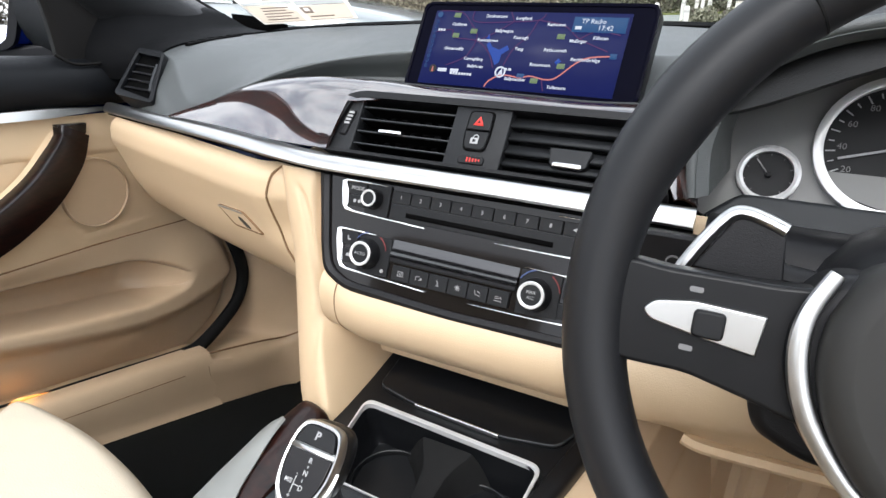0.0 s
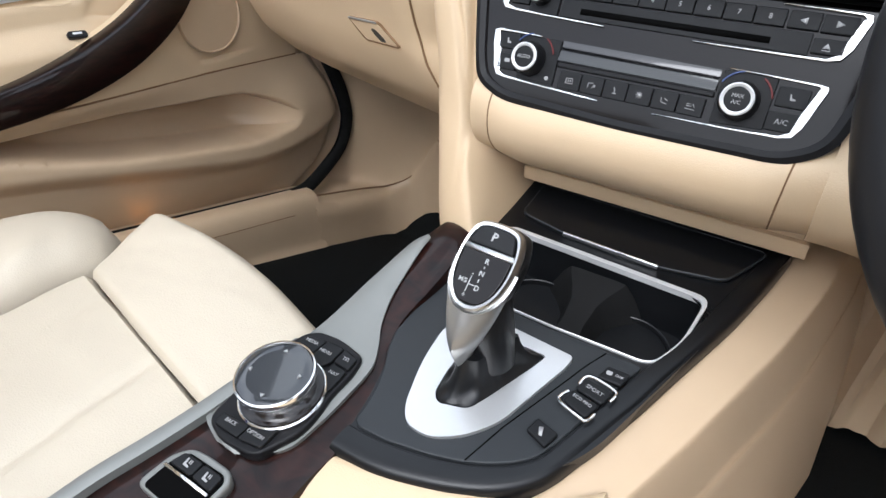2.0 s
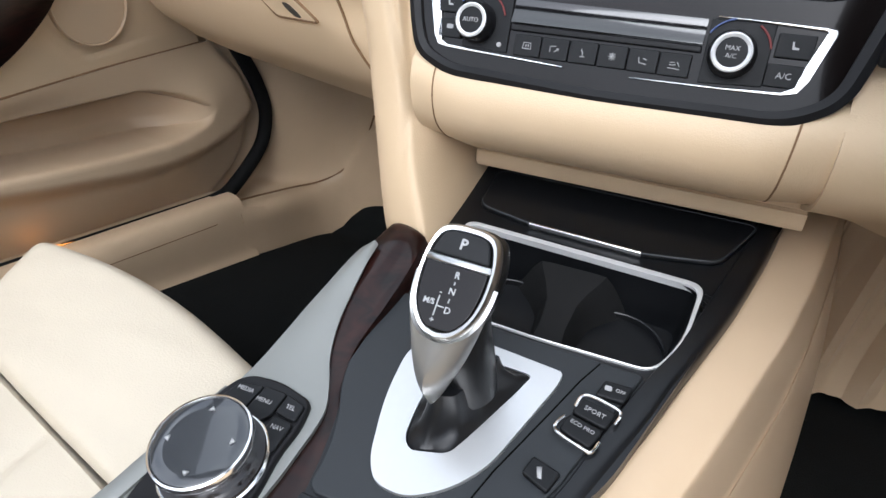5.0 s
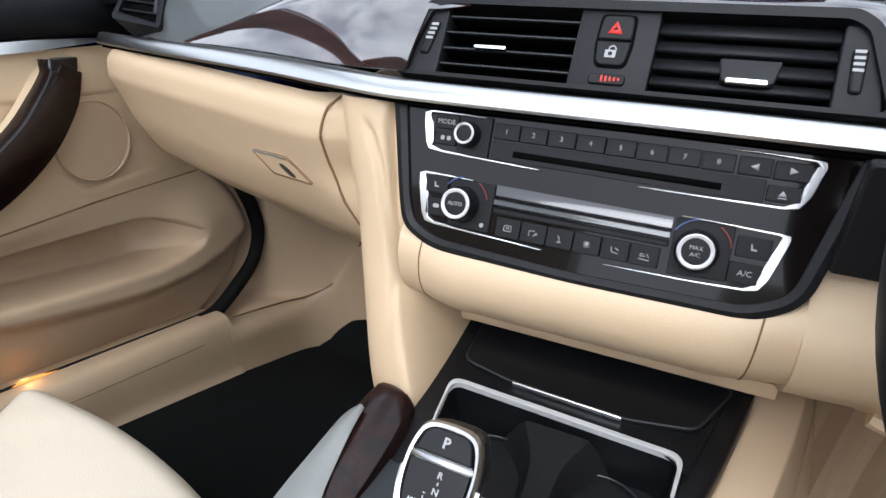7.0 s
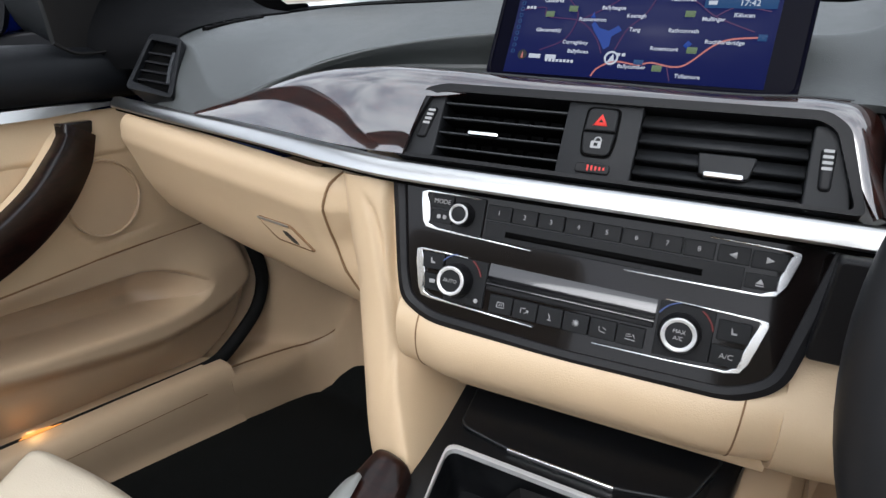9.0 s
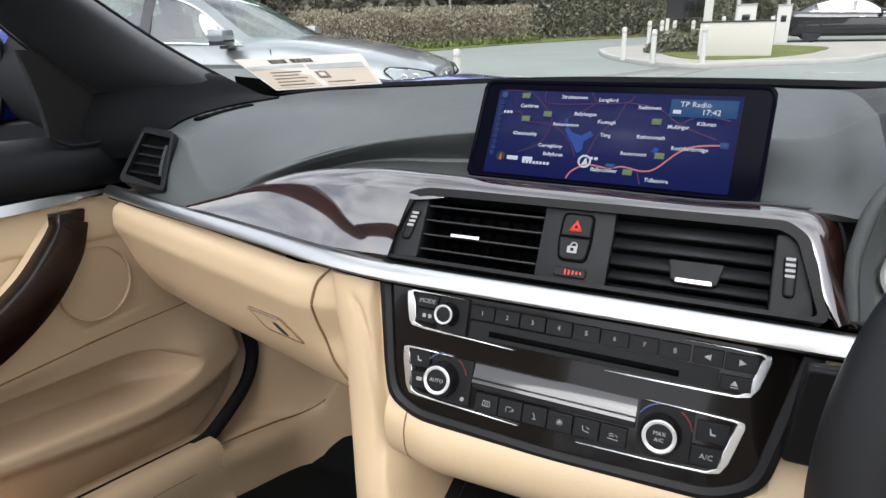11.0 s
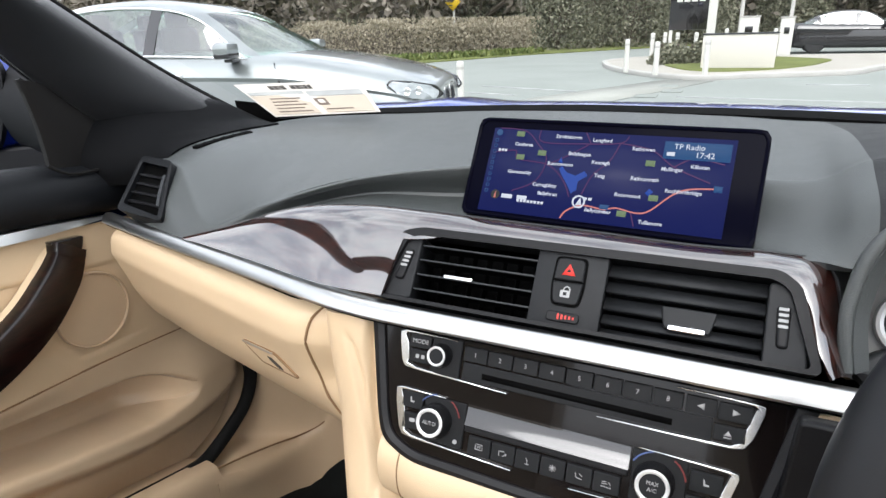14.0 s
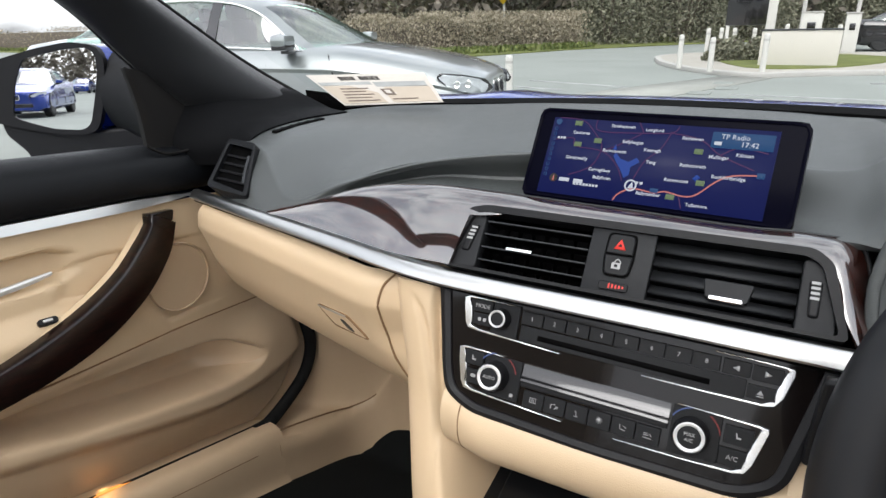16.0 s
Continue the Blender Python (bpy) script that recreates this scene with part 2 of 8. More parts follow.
HEDGE = leaf_mat("dry hedge leaves", (0.16, 0.140, 0.095), (0.38, 0.335, 0.25))
SHRUB = leaf_mat("dark green leaves", (0.075, 0.078, 0.052), (0.24, 0.235, 0.17))
BARK = mat("grey bark", (0.10, 0.082, 0.062), 0.9, grain=(30, 1.0), vary=(3, 0.5))
TWIG = leaf_mat("bare twigs", (0.11, 0.095, 0.078), (0.26, 0.23, 0.19))
YELLOW = mat("yellow sign paint", (0.75, 0.50, 0.02), 0.6, vary=(8, 0.2))

# ---- mesh helpers ----
def V(*a):
    return Vector(a)


def basis(o, u, v, n):
    return Matrix(((u[0], v[0], n[0], o[0]), (u[1], v[1], n[1], o[1]), (u[2], v[2], n[2], o[2]), (0, 0, 0, 1)))


def plane_frame(o, n):
    n = Vector(n).normalized()
    u = V(0, 0, 1).cross(n) if abs(n.z) < 0.9 else V(1, 0, 0)
    u = (u - n * u.dot(n)).normalized()
    return basis(o, u, n.cross(u), n)


WORLD = Matrix.Identity(4)
FACE = plane_frame((0, 0.4353, 0.7597), (0, -0.92, 0.39))
VENT = plane_frame((0, 0.476, 0.8634), (0, -0.82, 0.57))
SCR = plane_frame((0.003, 0.56, 0.9305), (-0.06, -0.866, 0.5))
CON = plane_frame((0, 0.3514, 0.5745), (0, -0.143, 0.987))
CON.col[1] = (0, 0.9897, 0.1434, 0)


def spline(pts, n):
    """n points on a smooth curve through pts."""
    p = [Vector(q) for q in pts]
    out = []
    for i in range(n):
        s = i / (n - 1) * (len(p) - 1)
        k = min(int(s), len(p) - 2)
        f = s - k
        a, b, c, d = p[max(k - 1, 0)], p[k], p[k + 1], p[min(k + 2, len(p) - 1)]
        out.append(0.5 * ((2 * b) + (c - a) * f + (2 * a - 5 * b + 4 * c - d) * f * f + (3 * b - a - 3 * c + d) * f ** 3))
    return out


def rpoly(pts, r, k=5):
    """A polygon with rounded corners; r: one radius or one for each corner."""
    rs = r if isinstance(r, (list, tuple)) else [r] * len(pts)
    out = []
    for i, p in enumerate(pts):
        p = Vector(p)
        a, b = Vector(pts[i - 1]) - p, Vector(pts[(i + 1) % len(pts)]) - p
        d = min(rs[i], a.length * 0.45, b.length * 0.45)
        if d < 1e-5:
            out.append(p)
            continue
        a, b = p + a.normalized() * d, p + b.normalized() * d
        for j in range(k + 1):
            f = j / k
            out.append(a * (1 - f) ** 2 + p * 2 * f * (1 - f) + b * f * f)
    return out


def rect(cx, cy, w, h, r=0.0, k=4):
    return rpoly([(cx - w / 2, cy - h / 2), (cx + w / 2, cy - h / 2), (cx + w / 2, cy + h / 2), (cx - w / 2, cy + h / 2)], r, k)


def circle(cx, cy, r, n=32):
    return [V(cx + r * math.cos(2 * math.pi * i / n), cy + r * math.sin(2 * math.pi * i / n)) for i in range(n)]


def resample(poly, n):
    p = [Vector(q) for q in poly] + [Vector(poly[0])]
    L = [0]
    for a, b in zip(p, p[1:]):
        L.append(L[-1] + (b - a).length)
    out, k = [], 0
    for i in range(n):
        s = L[-1] * i / n
        while L[k + 1] < s:
            k += 1
        f = (s - L[k]) / max(1e-9, L[k + 1] - L[k])
        out.append(p[k].lerp(p[k + 1], f))
    return out


def clean(bm):
    bmesh.ops.remove_doubles(bm, verts=bm.verts, dist=1e-6)
    bmesh.ops.recalc_face_normals(bm, faces=bm.faces)
    return bm


def mm(poly):
    return [V(p[0] / 1000, p[1] / 1000) for p in poly]


def prism(poly, n0, n1, fr=WORLD, bev=0.0, seg=2, taper=1.0):
    """A plate with that outline, from n0 to n1 above the frame's plane, its upper rim rounded by bev."""
    bm = bmesh.new()
    c = sum((V(p[0], p[1]) for p in poly), V(0, 0)) / len(poly)
    levels = [(n0, 0.0)]
    if bev > 0:
        for i in range(seg + 1):
            a = math.pi / 2 * i / seg
            levels.append((n1 - bev + bev * math.sin(a), bev * (1 - math.cos(a))))
    else:
        levels.append((n1, 0.0))
    rings = []
    m = len(poly)
    pts = [V(p[0], p[1]) for p in poly]
    area = sum(pts[i].x * pts[(i + 1) % m].y - pts[(i + 1) % m].x * pts[i].y for i in range(m))
    if area < 0:
        pts.reverse()
    nor = []
    for i in range(m):
        e = pts[(i + 1) % m] - pts[i - 1]
        nor.append(V(-e.y, e.x).normalized() if e.length > 1e-9 else V(0, 0))
    for h, inset in levels:
        s = 1 + (taper - 1) * (h - n0) / max(1e-9, n1 - n0)
        rings.append([bm.verts.new(fr @ V(*(c + (p + q * inset - c) * s), h)) for p, q in zip(pts, nor)])
    for a, b in zip(rings, rings[1:]):
        for i in range(m):
            bm.faces.new((a[i], a[(i + 1) % m], b[(i + 1) % m], b[i]))
    bm.faces.new(rings[-1])
    bm.faces.new(list(reversed(rings[0])))
    return bm


def band(outer, inner, n0, n1, fr=WORLD, n=64, bulge=0.0):
    """A ring between two outlines."""
    bm = bmesh.new()
    if len(outer) == len(inner):
        o, i, n = [V(p[0], p[1]) for p in outer], [V(p[0], p[1]) for p in inner], len(outer)
    else:
        o, i = resample(outer, n), resample(inner, n)
    rows = []
    for src, h in ((o, n0), (o, n1), (None, n1 + bulge), (i, n1), (i, n0)):
        if src is None:
            if bulge == 0:
                continue
            src = [a.lerp(b, 0.5) for a, b in zip(o, i)]
        rows.append([bm.verts.new(fr @ V(p.x, p.y, h)) for p in src])
    for a, b in zip(rows, rows[1:] + rows[:1]):
        for k in range(n):
            bm.faces.new((a[k], a[(k + 1) % n], b[(k + 1) % n], b[k]))
    return clean(bm)


def thicken(bm, d):
    """Gives an open skin a back, d behind it, and closes its rim."""
    bm.normal_update()
    bm.verts.index_update()
    front, faces = list(bm.verts), list(bm.faces)
    rim = [(e.verts[0], e.verts[1]) for e in bm.edges if len(e.link_faces) == 1]
    back = [bm.verts.new(v.co - v.normal * d) for v in front]
    for f in faces:
        bm.faces.new([back[v.index] for v in reversed(f.verts)])
    for a, b in rim:
        bm.faces.new((a, b, back[b.index], back[a.index]))
    bmesh.ops.recalc_face_normals(bm, faces=bm.faces)
    return bm


def loft(rows, closed=False, caps=False, thick=0.0):
    """A skin over rows of points. closed: each row is a ring."""
    bm = bmesh.new()
    vs = [[bm.verts.new(p) for p in r] for r in rows]
    n = len(vs[0])
    for a, b in zip(vs, vs[1:]):
        for i in range(n if closed else n - 1):
            bm.faces.new((a[i], a[(i + 1) % n], b[(i + 1) % n], b[i]))
    if caps:
        bm.faces.new(list(reversed(vs[0])))
        bm.faces.new(vs[-1])
    bmesh.ops.recalc_face_normals(bm, faces=bm.faces)
    return thicken(bm, thick) if thick else bm


def sweep(path, section, up=(0, 0, 1), scale=None, caps=True):
    """Draws a section, a ring of (side, up), along a path."""
    p = [Vector(q) for q in path]
    up = Vector(up)
    rows = []
    for i, q in enumerate(p):
        t = (p[min(i + 1, len(p) - 1)] - p[max(i - 1, 0)]).normalized()
        side = t.cross(up).normalized()
        w = side.cross(t)
        s = scale[i] if scale else 1
        rows.append([q + side * a * s + w * b * s for a, b in section])
    return loft(rows, True, caps)


def ellipse(a, b, n=14):
    return [(a * math.cos(2 * math.pi * i / n), b * math.sin(2 * math.pi * i / n)) for i in range(n)]


def tube(path, r, n=12, up=(0, 0, 1)):
    return sweep(path, ellipse(r, r, n), up)


def lathe(profile, fr, seg=36):
    """Turns a profile of (radius, height) about the frame's third axis."""
    rows = []
    for r, h in profile:
        rows.append([fr @ V(max(r, 1e-5) * math.cos(2 * math.pi * i / seg), max(r, 1e-5) * math.sin(2 * math.pi * i / seg), h) for i in range(seg)])
    return clean(loft(rows, True, True))


def box(cx, cy, cz, sx, sy, sz, bev=0.0, fr=WORLD):
    bm = bmesh.new()
    bmesh.ops.create_cube(bm, size=1, matrix=Matrix.Translation((cx, cy, cz)) @ Matrix.Diagonal((sx, sy, sz, 1)))
    if bev:
        bmesh.ops.bevel(bm, geom=bm.edges[:], offset=bev, segments=2, affect="EDGES", profile=0.6)
    bmesh.ops.transform(bm, matrix=fr, verts=bm.verts)
    return bm


def join(*bms):
    bm = bms[0]
    for other in bms[1:]:
        me = bpy.data.meshes.new("tmp")
        other.to_mesh(me)
        bm.from_mesh(me)
        bpy.data.meshes.remove(me)
        other.free()
    return bm


def to_mesh(name, bm, material, flat=False):
    for f in bm.faces:
        f.smooth = not flat and len(f.verts) < 5
    for e in bm.edges:
        if len(e.link_faces) == 2 and e.calc_face_angle(0) > radians(38):
            e.smooth = False
    me = bpy.data.meshes.new(name)
    bm.to_mesh(me)
    bm.free()
    me.materials.append(material)
    return me


def part(name, bm, material, parent, label="", flat=False):
    """One mesh under a thing or a part; its points are in world metres."""
    ob = new(name, to_mesh(name, bm, material, flat))
    ob.parent = parent
    if parent.type == "EMPTY":
        ob.matrix_parent_inverse = Matrix.Translation(parent.location).inverted()
    if label:
        ob["label"] = label
    return ob


def thing(name, label, category, at=(0, 0, 0), group="", kind=""):
    ob = new(name)
    ob.empty_display_size = 0.05
    ob.location = at
    return tagged(ob, label, category, group, kind)


def solo(name, bm, material, label, category, group="", kind=""):
    return tagged(new(name, to_mesh(name, bm, material)), label, category, group, kind)


def letters(body, size, fr, material, parent, name="lettering", align="CENTER", bold=0.0):
    cu = bpy.data.curves.new("text", "FONT")
    cu.body, cu.size, cu.align_x, cu.align_y, cu.extrude, cu.offset = body, size, align, "CENTER", 0.00015, bold
    cu.resolution_u = 2
    ob = bpy.data.objects.new("text", cu)
    scene.collection.objects.link(ob)
    bpy.context.view_layer.update()
    me = bpy.data.meshes.new_from_object(ob.evaluated_get(bpy.context.evaluated_depsgraph_get()))
    bpy.data.objects.remove(ob)
    me.transform(fr)
    me.materials.clear()
    me.materials.append(material)
    o = new(name, me)
    o.parent = parent
    if parent.type == "EMPTY":
        o.matrix_parent_inverse = Matrix.Translation(parent.location).inverted()
    return o


def on(fr, u, v, n=0.0, turn=0.0):
    """A frame on a frame's plane, moved by millimetres."""
    return fr @ Matrix.Translation((u / 1000, v / 1000, n / 1000)) @ Matrix.Rotation(radians(turn), 4, "Z")


def smooth(a, b, x):
    t = max(0.0, min(1.0, (x - a) / (b - a)))
    return t * t * (3 - 2 * t)


def lerp(pairs, x):
    """Straight runs between (x, y) pairs."""
    if x <= pairs[0][0]:
        return pairs[0][1]
    for (a, p), (b, q) in zip(pairs, pairs[1:]):
        if x <= b:
            f = (x - a) / (b - a)
            return p + (q - p) * f
    return pairs[-1][1]

# ---- dashboard ----
dash = thing("dashboard", "black and cream dashboard with dark wood trim and a silver strip", "dashboard", (0, 0.5, 0.6))

# soft upper pad: stations across the car, each from the front edge to the windscreen
PAD_ST = [
    (-0.598, [(0.580, 0.829), (0.592, 0.862), (0.618, 0.893), (0.715, 0.908), (0.90, 0.912)]),
    (-0.585, [(0.566, 0.829), (0.582, 0.862), (0.612, 0.895), (0.71, 0.911), (0.90, 0.915)]),
    (-0.52, [(0.540, 0.832), (0.556, 0.862), (0.590, 0.893), (0.70, 0.915), (0.90, 0.923)]),
    (-0.43, [(0.515, 0.836), (0.524, 0.840), (0.536, 0.850), (0.70, 0.917), (0.90, 0.928)]),
    (-0.36, [(0.528, 0.861), (0.542, 0.860), (0.552, 0.872), (0.70, 0.920), (0.90, 0.931)]),
    (-0.30, [(0.537, 0.879), (0.552, 0.875), (0.562, 0.892), (0.70, 0.924), (0.90, 0.934)]),
    (-0.24, [(0.540, 0.888), (0.567, 0.885), (0.578, 0.907), (0.70, 0.930), (0.90, 0.937)]),
    (-0.16, [(0.540, 0.888), (0.580, 0.886), (0.595, 0.918), (0.70, 0.934), (0.90, 0.939)]),
    (-0.06, [(0.538, 0.888), (0.600, 0.887), (0.618, 0.924), (0.71, 0.936), (0.90, 0.940)]),
    (0.08, [(0.532, 0.888), (0.590, 0.887), (0.612, 0.925), (0.71, 0.936), (0.90, 0.939)]),
    (0.155, [(0.510, 0.895), (0.545, 0.905), (0.590, 0.930), (0.70, 0.942), (0.90, 0.936)]),
    (0.20, [(0.500, 0.900), (0.520, 0.935), (0.575, 0.955), (0.70, 0.955), (0.90, 0.935)]),
    (0.34, [(0.490, 0.950), (0.505, 0.968), (0.560, 0.978), (0.70, 0.968), (0.90, 0.932)]),
    (0.50, [(0.500, 0.900), (0.520, 0.935), (0.575, 0.955), (0.70, 0.955), (0.90, 0.925)]),
    (0.70, [(0.585, 0.83), (0.600, 0.862), (0.625, 0.893), (0.72, 0.905), (0.90, 0.905)]),
]
rows = []
for k in range(5):
    rows.append(spline([V(x, p[k][0], p[k][1]) for x, p in PAD_ST], 90))
cols = []
for i in range(90):
    a, b, c, d, e = [rows[k][i] for k in range(5)]
    b = b + V(0, 0.030 * smooth(-0.43, -0.28, b.x) * (1 - smooth(0.05, 0.14, b.x)), 0)
    # the front lip meets the top in a firm edge
    cr = c + (d - c).normalized() * 0.008
    cols.append(spline([a, b, c.lerp(b, 0.25), c.lerp(cr, 0.2), cr], 24) + spline([cr, d, e], 14)[1:])
# hood columns split off the pad and drawn in the darker, shaded black
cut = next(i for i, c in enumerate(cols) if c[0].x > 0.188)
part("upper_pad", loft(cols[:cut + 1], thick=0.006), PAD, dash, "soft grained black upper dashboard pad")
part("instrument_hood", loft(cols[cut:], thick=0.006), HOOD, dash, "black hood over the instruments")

# demister slot by the pillar
slot = spline([(-0.560, 0.655, 0.9075), (-0.552, 0.70, 0.9125), (-0.540, 0.742, 0.9160)], 14)
part("demister_slot", sweep(slot, [(-0.006, -0.004), (0.006, -0.004), (0.006, 0.0022), (0.0045, 0.003), (-0.0045, 0.003), (-0.006, 0.0022)]), VOID, dash, "narrow dark demister slot")
for k in range(7):
    p = slot[1 + 2 * k if k < 6 else 12]
    part("slot_rib", box(p.x, p.y, p.z + 0.003, 0.011, 0.0012, 0.002, 0.0003), BLACK_PL, dash)
# black band where the dashboard meets the windscreen
part("windscreen_base_trim", sweep(spline([(-0.60, 0.890, 0.9150), (-0.43, 0.905, 0.9275), (-0.16, 0.915, 0.9375), (0.0, 0.918, 0.9385), (0.2, 0.915, 0.937), (0.45, 0.905, 0.928), (0.66, 0.890, 0.910)], 40), [(-0.03, -0.012), (0.02, -0.012), (0.02, 0.002), (-0.025, 0.005), (-0.03, 0.002)], (0, 0, 1)), VOID, dash, "black band below the glass")
# silver strip across the dash
STRIP = [V(-0.665, 0.578, 0.8205), V(-0.60, 0.559, 0.8225), V(-0.50, 0.531, 0.826), V(-0.40, 0.503, 0.8295), V(-0.30, 0.476, 0.832),
         V(-0.215, 0.455, 0.832), V(-0.15, 0.450, 0.8295), V(-0.05, 0.450, 0.829), V(0.06, 0.450, 0.829), V(0.186, 0.450, 0.8280)]
strip_path = spline(STRIP, 70)
sec = [(0.001, -0.0108), (0.0065, -0.0098), (0.0082, -0.0070), (0.0070, -0.001), (0.0035, 0.0060), (0.0008, 0.0095), (-0.003, 0.0105), (-0.010, 0.0105), (-0.010, -0.0105)]
scl = [0.70 + 0.10 * smooth(-0.66, -0.45, p.x) - 0.07 * smooth(-0.25, -0.10, p.x) for p in strip_path]
part("silver_strip", sweep(strip_path, sec, (0, 0.2, 1), scl), SATIN, dash, "bright satin aluminium strip")
# near-black tube paints the shade of the gap under the strip
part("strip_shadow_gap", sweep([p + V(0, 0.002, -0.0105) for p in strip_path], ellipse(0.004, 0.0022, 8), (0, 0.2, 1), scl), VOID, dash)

# wood trim above the strip, left of the vents and over them
LOW_L = [(-0.445, 0.512, 0.8375), (-0.40, 0.500, 0.8405), (-0.30, 0.473, 0.8435), (-0.215, 0.453, 0.8435), (-0.150, 0.452, 0.843)]
TOP_L = [(-0.445, 0.516, 0.8385), (-0.3704, 0.5158, 0.8601), (-0.2859, 0.521, 0.8865), (-0.2039, 0.5182, 0.8978), (-0.1374, 0.5182, 0.8983)]
LOW = [(-0.156, 0.489, 0.8845), (-0.146, 0.490, 0.8865), (-0.125, 0.491, 0.8885), (-0.06, 0.491, 0.889), (0.0, 0.491, 0.889), (0.08, 0.491, 0.8885), (0.128, 0.490, 0.888), (0.150, 0.482, 0.878), (0.160, 0.465, 0.855), (0.170, 0.452, 0.840)]
TOP = [(-0.1431, 0.5182, 0.8983), (-0.1336, 0.5182, 0.8983), (-0.1089, 0.5172, 0.8983), (-0.0527, 0.5177, 0.8971), (0.0041, 0.5172, 0.8964), (0.0807, 0.5161, 0.8949), (0.1347, 0.5155, 0.8964), (0.1665, 0.517, 0.890), (0.1775, 0.500, 0.861), (0.1850, 0.478, 0.829)]


# a convex roll: steep at the strip, rounding over towards the pad
slopes = [lerp([(0, 63), (0.30, 57), (0.62, 51), (0.82, 24), (1, -18)], (j + 0.5) / 40) for j in range(40)]
ys, zs = [0.0], [0.0]
for w in slopes:
    ys.append(ys[-1] + math.cos(radians(w)))
    zs.append(zs[-1] + math.sin(radians(w)))
rows = []
for a, b in zip(spline(LOW_L, 70), spline(TOP_L, 70)):
    run, up = b.y - a.y, b.z - a.z
    k = math.hypot(run, up) / math.hypot(ys[-1], zs[-1])
    w = math.atan2(up, run) - math.atan2(zs[-1], ys[-1])
    c, d = k * math.cos(w), k * math.sin(w)
    rows.append([V(a.x + (b.x - a.x) * j / 40, a.y + c * ys[j] - d * zs[j], a.z + d * ys[j] + c * zs[j]) for j in range(41)])
part("wood_trim", loft(rows, thick=0.003), WOOD, dash, "polished dark burl wood trim with a lacquer gloss")
edge = spline([p for p in rows[-1] if p.z > 0.8835], 17)
low, top = spline(LOW, 80), spline(TOP, 80)
rows = []
for a, b in zip(low, top):
    h = min(0.008, 0.14 * (b - a).length) * (0.5 + 0.5 * smooth(-0.150, -0.105, a.x))
    own = [a.lerp(b, j / 16) + V(0, -0.55, 0.83) * h * math.sin(math.pi * min(1, j / 16 * 1.06)) ** 0.8 for j in range(17)]
    k = smooth(-0.085, -0.150, a.x)
    rows.append([V(q.x + 0.004 * k, q.y + (e.y - q.y) * k, q.z + (e.z - q.z) * k) for q, e in zip(own, edge)])
part("wood_trim", loft(rows, thick=0.003), WOOD, dash, "polished dark burl wood roll over the vents")
part("wood_edge", tube(spline(TOP_L, 40)[3:] + top[8:72], 0.0010, 6), GREY_PANEL, dash)

# corner air vent by the door
sv = thing("corner_air_vent", "black side air vent at the end of the dashboard", "air vent", (-0.555, 0.56, 0.866))
SVF = plane_frame((-0.5562, 0.5588, 0.8691), (0.06, -0.70, 0.70))
o_poly = mm([(-25, 52), (28, 46), (52.5, -37), (-24, -27)])
i_poly = mm([(-19, 43), (25.5, 36.5), (43.5, -31), (-17.5, -18)])
part("vent_frame", band(rpoly(o_poly, 0.008), rpoly(i_poly, 0.003), -0.030, 0.004, SVF, 64, 0.0012), DOOR_TOP, sv)
# near-black plate laid on the pad paints the vent's shaded depth
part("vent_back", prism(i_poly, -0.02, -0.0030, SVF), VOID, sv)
for k in range(4):
    a, b = V(-16 + 1.0 * (k % 2), 27.5 - 12.6 * k) / 1000, V(24 + 5.0 * k, 23.5 - 13.0 * k) / 1000
    part("slat", sweep([SVF @ V(a.x, a.y, -0.001), SVF @ V(b.x, b.y, -0.001)], [(-0.003, -0.0026), (0.0026, -0.0030), (0.0034, -0.0018), (-0.002, 0.0022)], SVF.to_3x3() @ V(0, 1, 0)), BLACK_PL, sv)
part("slider", sweep([SVF @ V(u / 1000, v / 1000, 0.0005) for u, v in ((23, 26), (25.5, 12), (29, -2), (34.5, -17))], ellipse(0.0030, 0.0022, 8), SVF.to_3x3() @ V(0, 0, 1)), GREY_PANEL, sv, "small grey slider")

# glove box: a bulging padded lid below the strip
def glove_point(s, t):
    """s runs from the door to the stack, t from the strip downwards."""
    x = -0.668 + s * 0.460
    y = 0.5035 - 0.269 * (x + 0.4)
    prof = [(0.0, 0.006, 0.8135), (0.10, -0.010, 0.805), (0.28, -0.014, 0.780), (0.5, -0.001, 0.745), (0.68, 0.010, 0.712), (0.84, 0.034, 0.668), (1.0, 0.085, 0.622)]
    off = lerp([(a, b) for a, b, c in prof], t)
    z = lerp([(a, c) for a, b, c in prof], t)
    end = 1 - smooth(0.0, 0.10, s)
    z = z + (0.800 - z) * 0.0 - 0.010 * end * (1 - t)
    bottom = 0.006 * smooth(0.35, 0.0, s) * t
    off += 0.020 * smooth(0.88, 1.0, s) * (1 - smooth(0.5, 0.8, t))
    return V(x, y + off + 0.035 * end * end, z + bottom)


rows = []
for i in range(60):
    s = i / 59
    r = spline([glove_point(s, j / 14) for j in range(15)], 30)
    rows.append(r)
glove = thing("glove_box", "padded cream leather glove box lid below the dashboard strip", "glove box", (-0.44, 0.52, 0.74))
part("lid", loft(rows, thick=0.004), CREAM, glove)
# catch plate, lying in the lid
GL = plane_frame((-0.3105, 0.4826, 0.7305), (-0.25, -0.915, -0.318))
hp = [(-44, 13), (19, 18), (48, -7), (-20, -12)]
part("catch_frame", band(rpoly(mm(hp), 0.006), rpoly(mm([(-42.0, 11.6), (17.9, 16.3), (44.9, -6.1), (-18.9, -10.3)]), 0.005), -0.004, 0.0014, GL), SEAM, glove, "thin dark joint round the catch")
